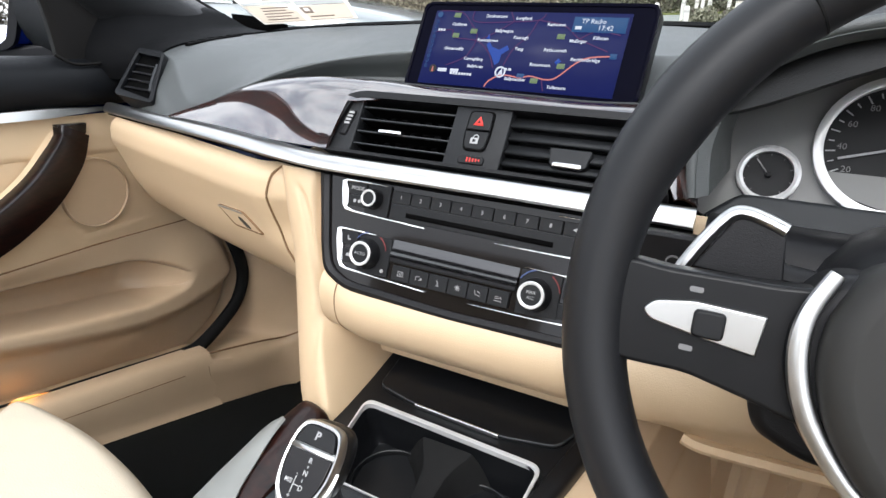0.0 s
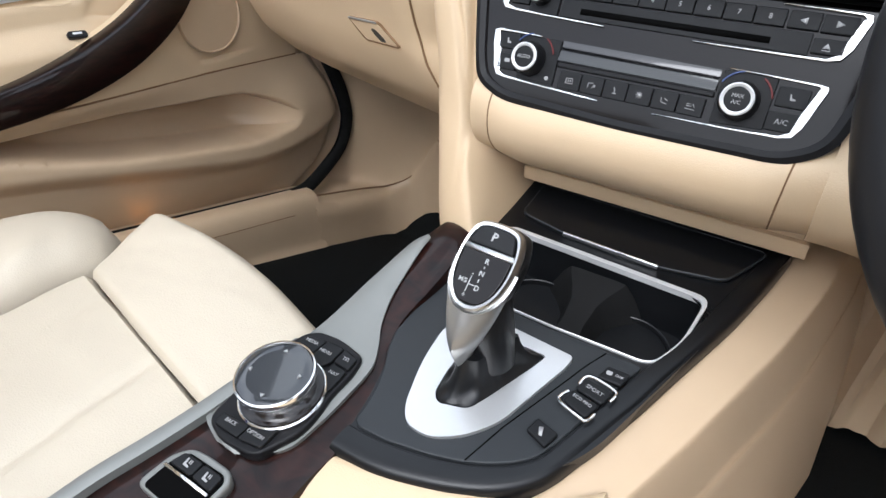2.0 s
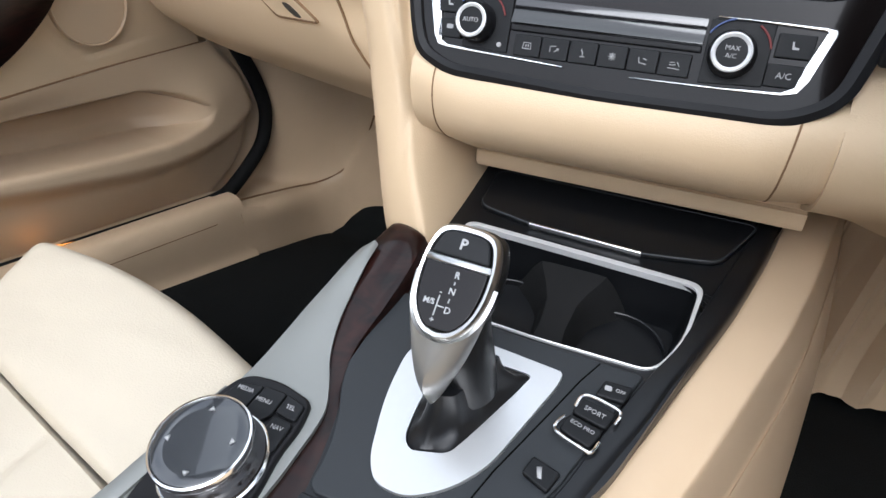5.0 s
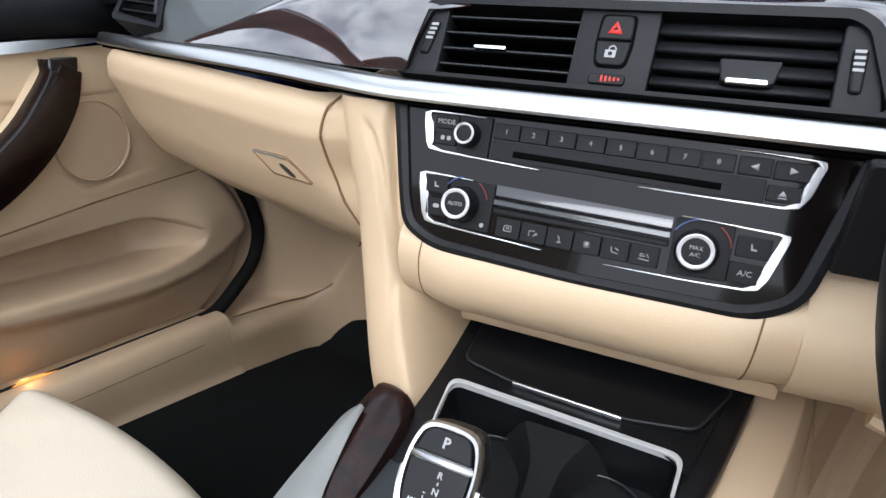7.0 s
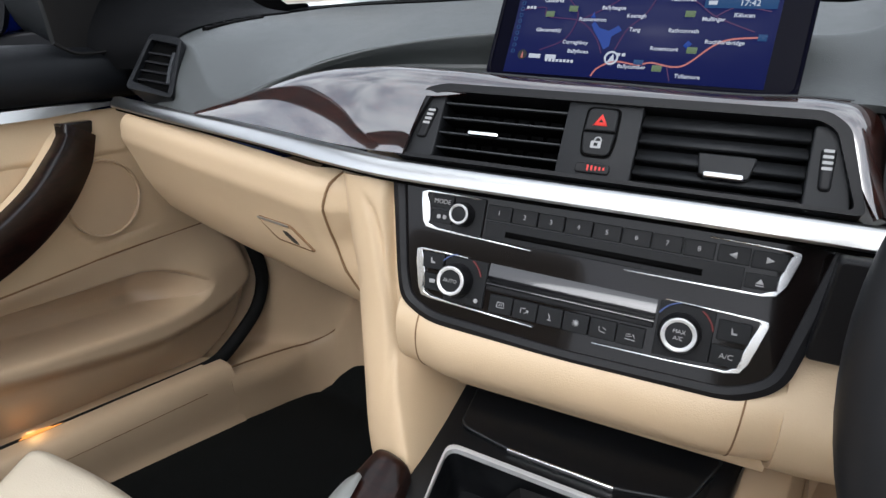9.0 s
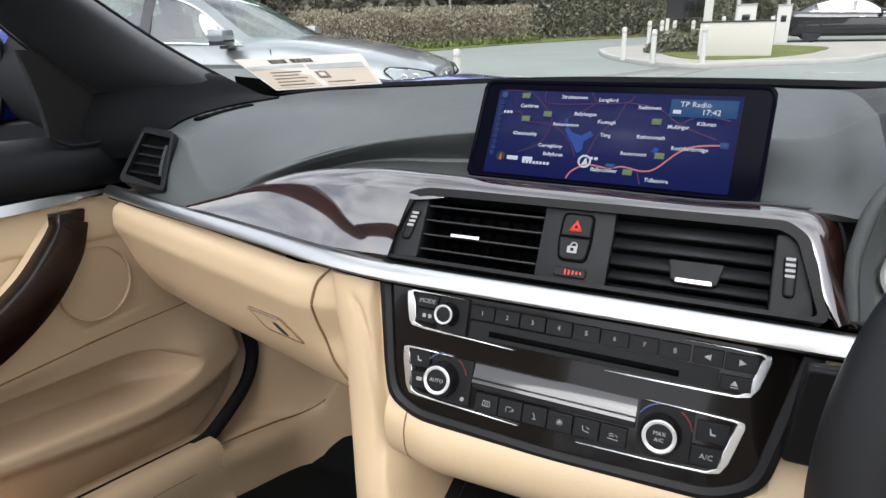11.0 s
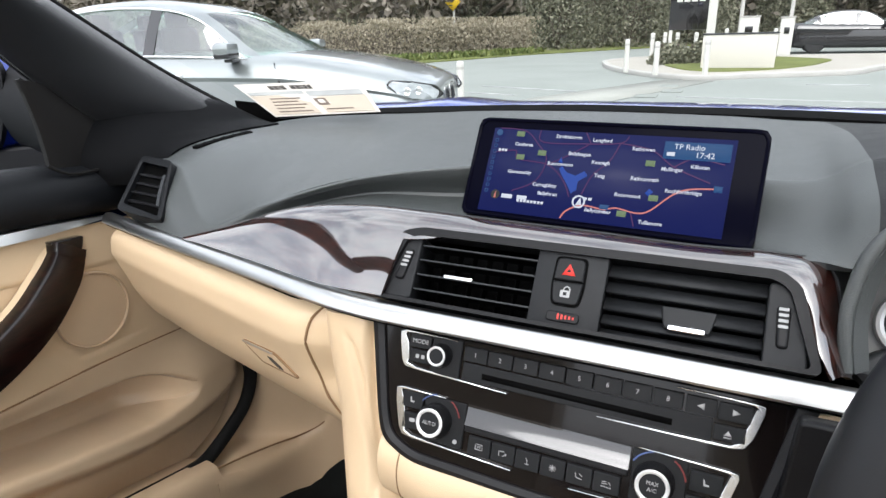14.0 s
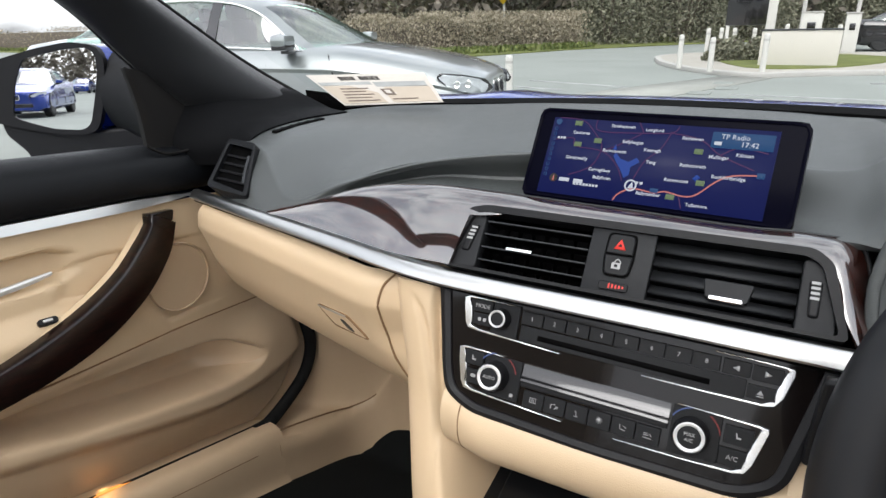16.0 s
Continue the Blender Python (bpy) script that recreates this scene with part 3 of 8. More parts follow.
part("catch_grip", tube([GL @ V(a / 1000, b / 1000, 0.0016) for a, b in ((-40, 12.6), (-10, 15), (16, 16.8))], 0.0012, 6), SATIN, glove, "thin silver grip edge")
catch = part("catch", prism(rpoly(mm([(-41.2, 11.2), (17.5, 15.7), (43.9, -5.8), (-18.4, -9.8)]), 0.005), -0.004, 0.0014, GL, 0.0008), CREAM, glove)
part("key_hole", prism(rpoly(mm([(0, 7.4), (9, 7.8), (20.5, -0.6), (23, -5.2), (13, -5.8), (3, 1.6)]), 0.003), 0.0, 0.0019, GL, 0.0005), INK, catch, "dark slanted lock recess")

# curved seam between the lid and the stack's cheek
cheek = thing("console_cheek", "cream leather cheek and leg joining dashboard and centre console", "console trim", (-0.16, 0.43, 0.58))
def cheek_row(z, yl, xl, yr, xr, yin, xin):
    return [V(xl - 0.030, yl + 0.17, z), V(xl - 0.014, yl + 0.05, z), V(xl - 0.004, yl + 0.012, z), V(xl + 0.004, yl, z), V((xl + xr) / 2, (yl + yr) / 2 - 0.003, z), V(xr - 0.005, yr, z), V(xr + 0.002, yr + 0.010, z), V((xr + xin) / 2 + 0.003, (yr + yin) / 2, z), V(xin, yin, z)]


LEG = [
    cheek_row(0.818, 0.455, -0.213, 0.457, -0.166, 0.470, -0.158),
    cheek_row(0.795, 0.452, -0.210, 0.449, -0.166, 0.462, -0.156),
    cheek_row(0.765, 0.448, -0.205, 0.443, -0.162, 0.452, -0.149),
    cheek_row(0.730, 0.443, -0.198, 0.435, -0.158, 0.445, -0.138),
    cheek_row(0.700, 0.437, -0.194, 0.428, -0.152, 0.450, -0.128),
    cheek_row(0.665, 0.425, -0.186, 0.415, -0.143, 0.470, -0.124),
    cheek_row(0.630, 0.414, -0.179, 0.401, -0.133, 0.495, -0.120),
    cheek_row(0.600, 0.405, -0.173, 0.389, -0.122, 0.512, -0.114),
    cheek_row(0.570, 0.400, -0.168, 0.380, -0.114, 0.520, -0.110),
    cheek_row(0.500, 0.400, -0.160, 0.380, -0.110, 0.520, -0.106),
]
rows = [spline(r, 130) for r in LEG]
colsT = [spline([rows[k][i] for k in range(len(rows))], 70) for i in range(130)]
# a soft fold runs down the leg
for line in colsT:
    for p in line:
        fold = lerp([(0.68, -0.1485), (0.689, -0.1515), (0.717, -0.1590), (0.745, -0.1669), (0.768, -0.1720), (0.790, -0.1799), (0.804, -0.1891), (0.815, -0.206)], p.z)
        p.y += 0.0042 * math.exp(-((p.x - fold) / 0.0042) ** 2) * smooth(0.472, 0.462, p.y) * smooth(0.60, 0.70, p.z) * smooth(0.808, 0.790, p.z)
part("leg", loft(colsT, thick=0.004), CREAM, cheek)
seam = [glove_point((x + 0.668) / 0.460, lerp([(0.668, 0.84), (0.712, 0.68), (0.745, 0.5), (0.780, 0.28), (0.805, 0.10), (0.8135, 0.0)], z)) + V(0.0003, -0.0006, 0) for x, y, z in spline([(-0.2240, 0, 0.8125), (-0.2320, 0, 0.802), (-0.2370, 0, 0.785), (-0.2385, 0, 0.762), (-0.2378, 0, 0.742), (-0.2340, 0, 0.720), (-0.226, 0, 0.700), (-0.218, 0, 0.685)], 50)]
part("seam", tube(seam, 0.0013, 6), SEAM, cheek)

# padded roll below the stack
roll = thing("knee_roll", "cream leather roll under the climate panel", "console trim", (0, 0.44, 0.62))
ROLL = [(0.428, 0.722), (0.413, 0.716), (0.405, 0.700), (0.408, 0.680), (0.424, 0.660), (0.448, 0.645), (0.475, 0.632), (0.520, 0.612), (0.545, 0.606)]
rows = []
for i in range(40):
    f = i / 39
    x = -0.140 + 0.290 * f
    lift = 0.010 * smooth(-0.09, -0.14, x) + 0.008 * smooth(0.10, 0.15, x)
    rows.append(spline([V(x, y + lift * 0.8, z + lift * (1 if z > 0.69 else 0.3)) for y, z in ROLL], 26))
part("roll_skin", loft(rows, thick=0.003), CREAM, roll)
part("roll_lip", sweep([V(-0.112 + 0.264 * i / 20, 0.476, 0.6185 - 0.001 * i / 20) for i in range(21)], [(-0.030, 0.020), (-0.004, 0.0165), (-0.003, 0.0115), (0.001, 0.0100), (0.002, 0.0), (-0.001, -0.005), (-0.030, -0.005)]), CREAM, roll, "narrow cream lip under the roll")
for x0, x1 in ((-0.119, -0.121), (0.125, 0.119)):
    line = []
    for k in range(16):
        x = x0 + (x1 - x0) * k / 15
        lift = 0.010 * smooth(-0.09, -0.14, x) + 0.008 * smooth(0.10, 0.15, x)
        line.append(spline([V(x, y + lift * 0.8, z + lift * (1 if z > 0.69 else 0.3)) for y, z in ROLL], 26)[k])
    part("seam", tube(line, 0.0007, 6), SEAM, roll)

# cream knee panel on the driver's side
knee = thing("lower_dashboard", "cream lower dashboard panel beside the steering column", "dashboard panel", (0.3, 0.52, 0.5))
rows = []
for i in range(30):
    f = i / 29
    x = 0.146 + 0.56 * f
    bulge = 0.012 * math.sin(math.pi * min(1, f * 4))
    P = [(0.462, 0.826), (0.452 - bulge, 0.795), (0.441 - bulge, 0.755), (0.430 - bulge, 0.724), (0.425 - bulge, 0.700), (0.430 - bulge, 0.682), (0.442, 0.660), (0.458, 0.642), (0.480, 0.622), (0.522, 0.598), (0.60, 0.574)]
    A = [(0.468, 0.826), (0.458, 0.795), (0.446, 0.757), (0.434, 0.732), (0.413, 0.709), (0.4144, 0.682), (0.430, 0.662), (0.454, 0.647), (0.481, 0.634), (0.526, 0.614), (0.551, 0.608)]
    k = smooth(0.02, 0.16, f)
    rows.append(spline([V(x, lerp([(0, a[0]), (1, b[0])], k) + 0.05 * smooth(0.2, 1.0, f), lerp([(0, a[1]), (1, b[1])], k)) for a, b in zip(A, P)], 30))
part("knee_skin", loft(rows, thick=0.004), CREAM, knee)
part("knee_lip", sweep(spline([V(0.205, 0.452, 0.6365), V(0.225, 0.450, 0.6335), V(0.294, 0.452, 0.6355), V(0.42, 0.462, 0.634), V(0.56, 0.475, 0.632)], 24), [(-0.012, 0.006), (0.003, 0.006), (0.005, 0.0), (0.002, -0.005), (-0.012, -0.005)]), CREAM, knee, "rolled lower lip")
part("kick_board", loft([[V(x, 0.585 + 0.25 * j / 8, 0.578 + 0.02 * j / 8) for j in range(9)] for x in (0.15, 0.25, 0.35, 0.45, 0.60)], thick=0.004), CREAM_HARD, knee)
# side wall of the tunnel on the driver's side
rows = []
for i in range(70):
    y = -0.30 + 1.20 * i / 69
    e = lerp([(-0.30, -0.02), (0.10, 0.000), (0.194, 0.040), (0.209, 0.051), (0.234, 0.061), (0.262, 0.071), (0.294, 0.082), (0.353, 0.100), (0.409, 0.117), (0.474, 0.132), (0.51, 0.138), (0.60, 0.152), (0.90, 0.170)], y)
    z = 0.572 + 0.145 * (y - 0.351)
    rows.append(spline([V(e - 0.006, y, z - 0.030), V(e + 0.003, y, z - 0.014), V(e + 0.010, y, z - 0.010), V(e + 0.036, y, z - 0.015), V(e + 0.043, y, z - 0.024), V(e + 0.054, y, z - 0.088), V(e + 0.058, y, z - 0.100), V(e + 0.078, y, z - 0.22), V(e + 0.095, y, z - 0.37)], 34))
part("tunnel_side", loft(rows, thick=0.004), CREAM_HARD, knee)
rows = []
for i in range(60):
    f = i / 59
    x = 0.215 + 0.46 * f
    fold = 0.010 * math.sin(f * 46) + 0.005 * math.sin(f * 101)
    rows.append([V(x, 0.66 + fold * 0.6, 0.60), V(x, 0.71 + fold, 0.45), V(x, 0.745 + fold, 0.30), V(x, 0.75 + fold * 0.5, 0.215)])
part("footwell_liner", loft([spline(r, 12) for r in rows], thick=0.004), CREAM_HARD, knee, "pleated cream liner behind the pedals")

# ---- centre air vents and switches ----
vents = thing("centre_air_vents", "pair of black centre air vents with a hazard switch between", "air vent", (0, 0.48, 0.84))
outer = rpoly(mm([(-160, -31), (165, -32), (150, 23), (137, 32.6), (-128, 32.6), (-146, 27.5)]), 0.006)
inner = rpoly(mm([(-154, -28), (159, -29), (143, 20), (133, 26), (-127, 26), (-139, 22)]), 0.005)
part("vent_surround", band(outer, inner, -0.014, 0.0058, VENT, 90), BLACK_PL, vents, "gloss black surround")
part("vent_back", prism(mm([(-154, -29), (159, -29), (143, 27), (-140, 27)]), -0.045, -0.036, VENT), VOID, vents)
part("wheel_panel", prism(rpoly(mm([(-152, -28), (-127, -28), (-127.5, 26), (-145.5, 23.5)]), 0.004), -0.03, 0.0015, VENT, 0.0012), VENT_GREY, vents)
part("wheel_panel", prism(rpoly(mm([(131, -32), (155, -32), (157, -26), (150, 16.5), (143, 24), (131, 24.5)]), 0.003), -0.03, 0.0015, VENT, 0.0012), VENT_GREY, vents)
for wheel_o, marks in ((mm([(-139.5, 12.5), (-131.5, 13), (-136.5, -13.5), (-145, -13)]), [(-135.6, 9.8), (-136.4, 6.2), (-137.2, 2.6), (-138, -1.0)]), (mm([(136.5, 9), (145, 9), (145, -18.5), (138, -18.5)]), [(140.6, 7.0), (140.7, 3.2), (140.8, -0.6), (140.9, -4.4)])):
    w = part("thumb_wheel", prism(rpoly(wheel_o, 0.003), -0.004, 0.0040, VENT, 0.002, 3), BLACK_PL, vents)
    for u, v in marks:
        part("white_mark", prism(rect(u / 1000, v / 1000, 0.0058, 0.0019, 0.0004), 0.0036, 0.0044, VENT), WHITE_INK, w)
part("switch_panel", prism(mm([(-26.5, -30), (26.5, -30), (26.5, 28), (-26.5, 28)]), -0.03, 0.003, VENT, 0.001), VENT_GREY, vents)
# left vent: slats edge on; right vent: slats turned
# slat bodies and vanes are painted near-black as shade, edges left lighter
for k in range(4):
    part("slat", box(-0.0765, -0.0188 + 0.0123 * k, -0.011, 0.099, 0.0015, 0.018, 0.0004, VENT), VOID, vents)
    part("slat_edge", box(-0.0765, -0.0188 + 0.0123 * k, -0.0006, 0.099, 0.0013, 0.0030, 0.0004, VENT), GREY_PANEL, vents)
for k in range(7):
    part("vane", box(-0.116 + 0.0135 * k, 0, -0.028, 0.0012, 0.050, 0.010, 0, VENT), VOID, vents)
part("slider", box(-0.0875, -0.0058, 0.0028, 0.0245, 0.0026, 0.0045, 0.0008, VENT), CHROME, vents, "bright chrome slider")
for v0, v1 in ((13.4, 24.4), (1.7, 11.0), (-10.8, -0.8), (-21.4, -13.2), (-29.4, -24.0)):
    a, b = [VENT @ V(u, (v0 + v1) / 2000, -0.003) for u in (0.0270, 0.1305)]
    h = (v1 - v0) / 2000
    part("slat", sweep([a, b], [(0.0030, -h), (0.0036, -h + 0.0010), (-0.0026, h), (-0.0050, h - 0.0008), (-0.0018, -h - 0.0006)], VENT.to_3x3() @ V(0, 1, 0)), VENT_GREY, vents)
tab = part("slider_body", prism(rpoly(mm([(69.5, -17.6), (99, -18), (102.5, -2.6), (66.8, -2.6)]), 0.002), -0.004, 0.0048, VENT, 0.001), VENT_GREY, vents)
part("slider", prism(rpoly(mm([(72.0, -19), (96.6, -19.3), (96.2, -15.2), (72.2, -15.2)]), 0.0016), 0.003, 0.0068, VENT, 0.0010), CHROME, tab, "bright chrome slider")
hz = part("hazard_switch", prism(rpoly(mm([(-11.4, 5), (10.8, 5), (10.6, 22), (-10.6, 22)]), [0.001, 0.001, 0.005, 0.005]), 0.002, 0.0055, VENT, 0.0012), BUTTON, vents)
part("switch_well", prism(rpoly(mm([(-10.6, -14.4), (10.4, -14.4), (12.6, 0), (12.2, 23.6), (-12.2, 23.6), (-12.8, 0)]), 0.005), 0.002, 0.0034, VENT), VOID, vents)
tri = mm([(-5.5, -4.5), (5.5, -4.5), (0, 5.2)])
part("warning_triangle", prism([p * 0.9 + V(-0.0005, 0.0130) for p in tri], 0.0050, 0.0058, VENT), RED_INK, hz, "red triangle outline")
part("triangle_core", prism([p * 0.30 + V(-0.0005, 0.0127) for p in tri], 0.0055, 0.0061, VENT), BUTTON, hz)
lk = part("lock_switch", prism(rpoly(mm([(-11.6, 4), (11, 4), (9.6, -13), (-9.8, -13)]), [0.001, 0.001, 0.005, 0.005]), 0.002, 0.0055, VENT, 0.0012), BUTTON, vents)
part("lock_symbol", prism(rect(-0.0008, -0.0052, 0.0072, 0.0052, 0.0006), 0.005, 0.0059, VENT), WHITE_INK, lk)
part("lock_symbol", prism(rect(-0.0008, -0.0052, 0.0026, 0.0024, 0.0003), 0.0055, 0.0062, VENT), BUTTON, lk)
part("lock_symbol", tube([VENT @ V(0.0002 + 0.0024 * math.cos(a), -0.0026 + 0.003 * math.sin(a), 0.0056) for a in [math.pi * j / 6 for j in range(7)]], 0.0005, 6), WHITE_INK, lk)
sl = part("belt_light", prism(rect(0.0, -0.0224, 0.0245, 0.0076, 0.003), 0.002, 0.0048, VENT, 0.001), BLACK_PL, vents)
for k in range(5):
    part("red_mark", prism(rect(-0.0030 + 0.0028 * k, -0.0224, 0.0012, 0.0042 - 0.0006 * k, 0.0002), 0.0045, 0.0053, VENT), RED_INK, sl)

# ---- radio and climate panel ----
stack = thing("radio_climate_panel", "gloss black radio and climate control panel with silver brackets", "control panel", (0, 0.43, 0.70))
outline = [(-163, 66), (-145, -12), (-138, -34), (-112, -47), (0, -52), (116, -50), (144, -34), (170, 66)]
o_r = rpoly(mm(outline), [0.004, 0.02, 0.02, 0.03, 0.02, 0.03, 0.02, 0.004], 7)
i_r = rpoly(mm([(-152, 66.5), (-136, -12), (-129, -29), (-108, -38.5), (0, -43), (112, -41), (135, -29), (158, 66.5)]), [0.004, 0.02, 0.02, 0.025, 0.02, 0.025, 0.02, 0.004], 7)
part("rim", band(o_r, i_r, -0.03, 0.003, FACE, 120, 0.002), BLACK_PL, stack, "matt black rim")
part("fascia", prism(i_r, -0.03, 0.0005, FACE), FASCIA, stack, "brown-black high gloss fascia")


def bracket(poly_pts, width, n0=0.0, n1=0.0035):
    pts = [V(*p) / 1000 for p in poly_pts]
    ring = []
    back = []
    for i, p in enumerate(pts):
        t = (pts[min(i + 1, len(pts) - 1)] - pts[max(i - 1, 0)]).normalized()
        q = V(-t.y, t.x)
        w = width[i] / 1000
        ring.append(p)
        back.append(p + q * w)
    return prism(ring + back[::-1], n0, n1, FACE, 0.0006)


# silver brackets: left and right of radio and climate rows
part("silver_bracket", bracket([(-82, 57.5), (-110, 58.2), (-128, 58.5), (-133.5, 56), (-132.5, 47), (-129, 33), (-125.5, 28.5), (-115, 27.3), (-75, 25.6), (-36, 24)], [1.2, 1.5, 2.2, 5.5, 7.5, 7, 3.6, 2.0, 1.5, 1.2]), CHROME, stack)
part("silver_bracket", bracket([(33, 23), (80, 22.8), (120, 22.7), (128.5, 24.5), (133.5, 32), (138.5, 50), (137.5, 54.5), (132, 55.4), (110, 56), (84, 56.5)], [1.2, 1.4, 2.0, 4.2, 6.5, 6, 4, 1.8, 1.3, 1.2]), CHROME, stack)
part("silver_bracket", bracket([(-85, 10.5), (-110, 11.3), (-125, 11.8), (-130, 10), (-129.2, 0), (-124, -20), (-120, -26.5), (-112, -28), (-70, -30), (-25, -32)], [1.2, 1.5, 2.2, 5.5, 7.5, 7, 4, 2.2, 1.5, 1.2]), CHROME, stack)
part("silver_bracket", bracket([(20, -33), (70, -32.6), (108, -31.6), (116.5, -29.5), (121, -22), (128.5, 4), (127.5, 7.5), (122, 8.2), (95, 9), (64, 10)], [1.2, 1.4, 2.0, 4.2, 6.5, 6, 4, 1.8, 1.3, 1.2]), CHROME, stack)


def key(u, v, w, h, text="", size=5.0, name="button", n1=0.0035, parent=stack, poly=None):
    p = rpoly(mm(poly), 0.0012) if poly else rect(u / 1000, v / 1000, w / 1000, h / 1000, 0.0008)
    ob = part(name, prism(p, 0.0, n1, FACE, 0.0006), BUTTON, parent)
    if text:
        letters(text, size / 1000, on(FACE, u, v, n1 * 1000 + 0.1), WHITE_INK, ob)
    return ob


# radio row
key(-114, 50.5, 19, 10.5, "MODE", 5.2)
b = key(-113, 38.5, 18, 10.5)
for du in (-3, 3.4):
    part("symbol", prism(rect((-113 + du * 0.8) / 1000, 0.0385, 0.0030, 0.0032, 0.0010), 0.003, 0.0038, FACE), WHITE_INK, b)
part("knob_plate", prism(rect(-0.0905, 0.0425, 0.026, 0.030, 0.001), 0.0, 0.0028, FACE, 0.0006), BUTTON, stack)


def knob(u, v, r, h, text, tsize):
    k = part("knob", lathe([(r * 1.18, 0.002), (r * 1.16, h * 0.55), (r * 1.05, h - 0.001), (r, h)], on(FACE, u, v), 40), BLACK_PL, stack)
    part("knob_ring", lathe([(r * 0.96, h - 0.001), (r * 0.96, h + 0.0008), (r * 0.88, h + 0.0013), (r * 0.74, h + 0.0006), (r * 0.72, h - 0.001)], on(FACE, u, v), 40), PEARL, k, "white-silver ring")
    part("knob_cap", lathe([(r * 0.74, h - 0.001), (r * 0.72, h + 0.0004), (0, h + 0.0007)], on(FACE, u, v), 32), BUTTON, k)
    lines = text.split("\n") if text else []
    for i, line in enumerate(lines):
        letters(line, tsize, on(FACE, u, v + (2.2 - 4.4 * i if len(lines) > 1 else 0), h * 1000 + 0.9), WHITE_INK, k)
    return k


knob(-94.5, 43.0, 0.0082, 0.013, "", 0.004)
for k in range(8):
    u = -65.2 + 20.55 * k
    key(u, 48.5 - 0.25 * k, 19.7, 11.5, str(k + 1), 5.0)
key(100, 46.7, 19.5, 11.5)
key(121, 46.3, 20.5, 11.5)
key(119, 32, 20, 10)
for u, v, s in ((99.5, 46.5, -1), (121.5, 46.5, 1)):
    part("arrow", prism(mm([(u - 2.4 * s, v - 2.3), (u + 2.4 * s, v), (u - 2.4 * s, v + 2.3)]), 0.0032, 0.0038, FACE), WHITE_INK, stack)
part("arrow", prism(mm([(115.5, 30.5), (120.5, 30.5), (118, 34)]), 0.0032, 0.0038, FACE), WHITE_INK, stack)
part("arrow", prism(mm([(115.5, 29.0), (120.5, 29.0), (120.5, 29.7), (115.5, 29.7)]), 0.0032, 0.0038, FACE), WHITE_INK, stack)
part("slot_plate", prism(rpoly(mm([(-75, 41.5), (-75, 27.5), (108, 25), (108, 39.5)]), 0.001), 0.0, 0.0022, FACE, 0.0005), BUTTON, stack)
part("disc_slot", prism(mm([(-58, 35.5), (-58, 31), (83, 29.2), (83, 33.6)]), 0.0018, 0.0027, FACE), VOID, stack)
# climate row
key(-114, 2.5, 19, 13)
key(-112, -14.5, 18, 13)
part("knob_plate", prism(rpoly(mm([(-104, 9.5), (-67, 9), (-67, -27), (-101, -26)]), 0.001), 0.0, 0.0022, FACE, 0.0006), BUTTON, stack)
part("knob_plate", prism(rpoly(mm([(61, 8), (97, 8), (97, -28), (61, -30)]), 0.001), 0.0, 0.0022, FACE, 0.0006), BUTTON, stack)
knob(-91.5, -9.0, 0.0118, 0.015, "AUTO", 0.0042)
knob(76.5, -11.5, 0.0118, 0.015, "MAX\nA/C", 0.0038)


def arc(u, v, r, a0, a1, material, name):
    pts = [on(FACE, u, v) @ V(r * math.cos(radians(a)), r * math.sin(radians(a)), 0.0032) for a in [a0 + (a1 - a0) * j / 10 for j in range(11)]]
    part(name, tube(pts, 0.0006, 6, FACE.to_3x3() @ V(0, 0, 1)), material, stack)


arc(-90, -7.5, 0.0190, 15, 58, ARC_RED, "red_arc")
arc(-90, -7.5, 0.0190, 100, 142, ARC_BLUE, "blue_arc")
arc(78, -10, 0.0190, 12, 58, ARC_RED, "red_arc")
arc(78, -10, 0.0190, 102, 150, ARC_BLUE, "blue_arc")
# small white icons, strokes in millimetres about each key's middle
ICONS = [
    [[(-3, -2), (-2.5, 2), (2.5, 2), (3, -2), (-3, -2)], [(-1, -1), (-0.6, 1)], [(1, -1), (0.8, 1)]],
    [[(-3, -2), (-3, 1.6), (1, 2)], [(0, -1.8), (3, 0.4)], [(1.4, 0.6), (3, 0.4), (2.6, -1.2)]],
    [[(-1, 2.4), (-1, 1.4), (0, 0.6), (0, -2)], [(-1.6, -2.4), (1.6, -2.4)]],
    [[(-2.6, 0), (2.6, 0)], [(0, -2.6), (0, 2.6)], [(-1.9, -1.9), (1.9, 1.9)], [(-1.9, 1.9), (1.9, -1.9)]],
    [[(-2.6, 2), (-2, -1.4), (1.6, -2), (2.4, -2.2)], [(0, 1.6), (2.6, 0.2)]],
    [[(-3.6, -2.2), (3.6, -2.6)], [(-3, 1), (0, 1.4)], [(-3, -0.4), (1, 0)], [(1.6, 1.6), (3.2, -0.8)]],
]


def icon(parent, u, v, strokes):
    for st in strokes:
        part("symbol", tube([FACE @ V((u + a) / 1000, (v + c) / 1000, 0.0036) for a, c in st], 0.00032, 5, FACE.to_3x3() @ V(0, 0, 1)), WHITE_INK, parent)


rows = []
for i in range(30):
    u = (-66 + 125 * i / 29) / 1000
    top, low = 0.0095 - 0.002 * i / 29, -0.006 - 0.0015 * i / 29
    rows.append([FACE @ V(u, top + (low - top) * j / 12, 0.0004 + 0.0042 * (j / 12) ** 1.7) for j in range(13)] + [FACE @ V(u, low, 0.0)])
part("climate_display", loft(rows, thick=0.0004), DISPLAY, stack, "dark glossy display strip")
part("display_lip", prism(rpoly(mm([(-66, -7), (-66, -11.5), (59, -12.5), (59, -8.5)]), 0.001), 0.0, 0.0035, FACE, 0.0008), BLACK_PL, stack)
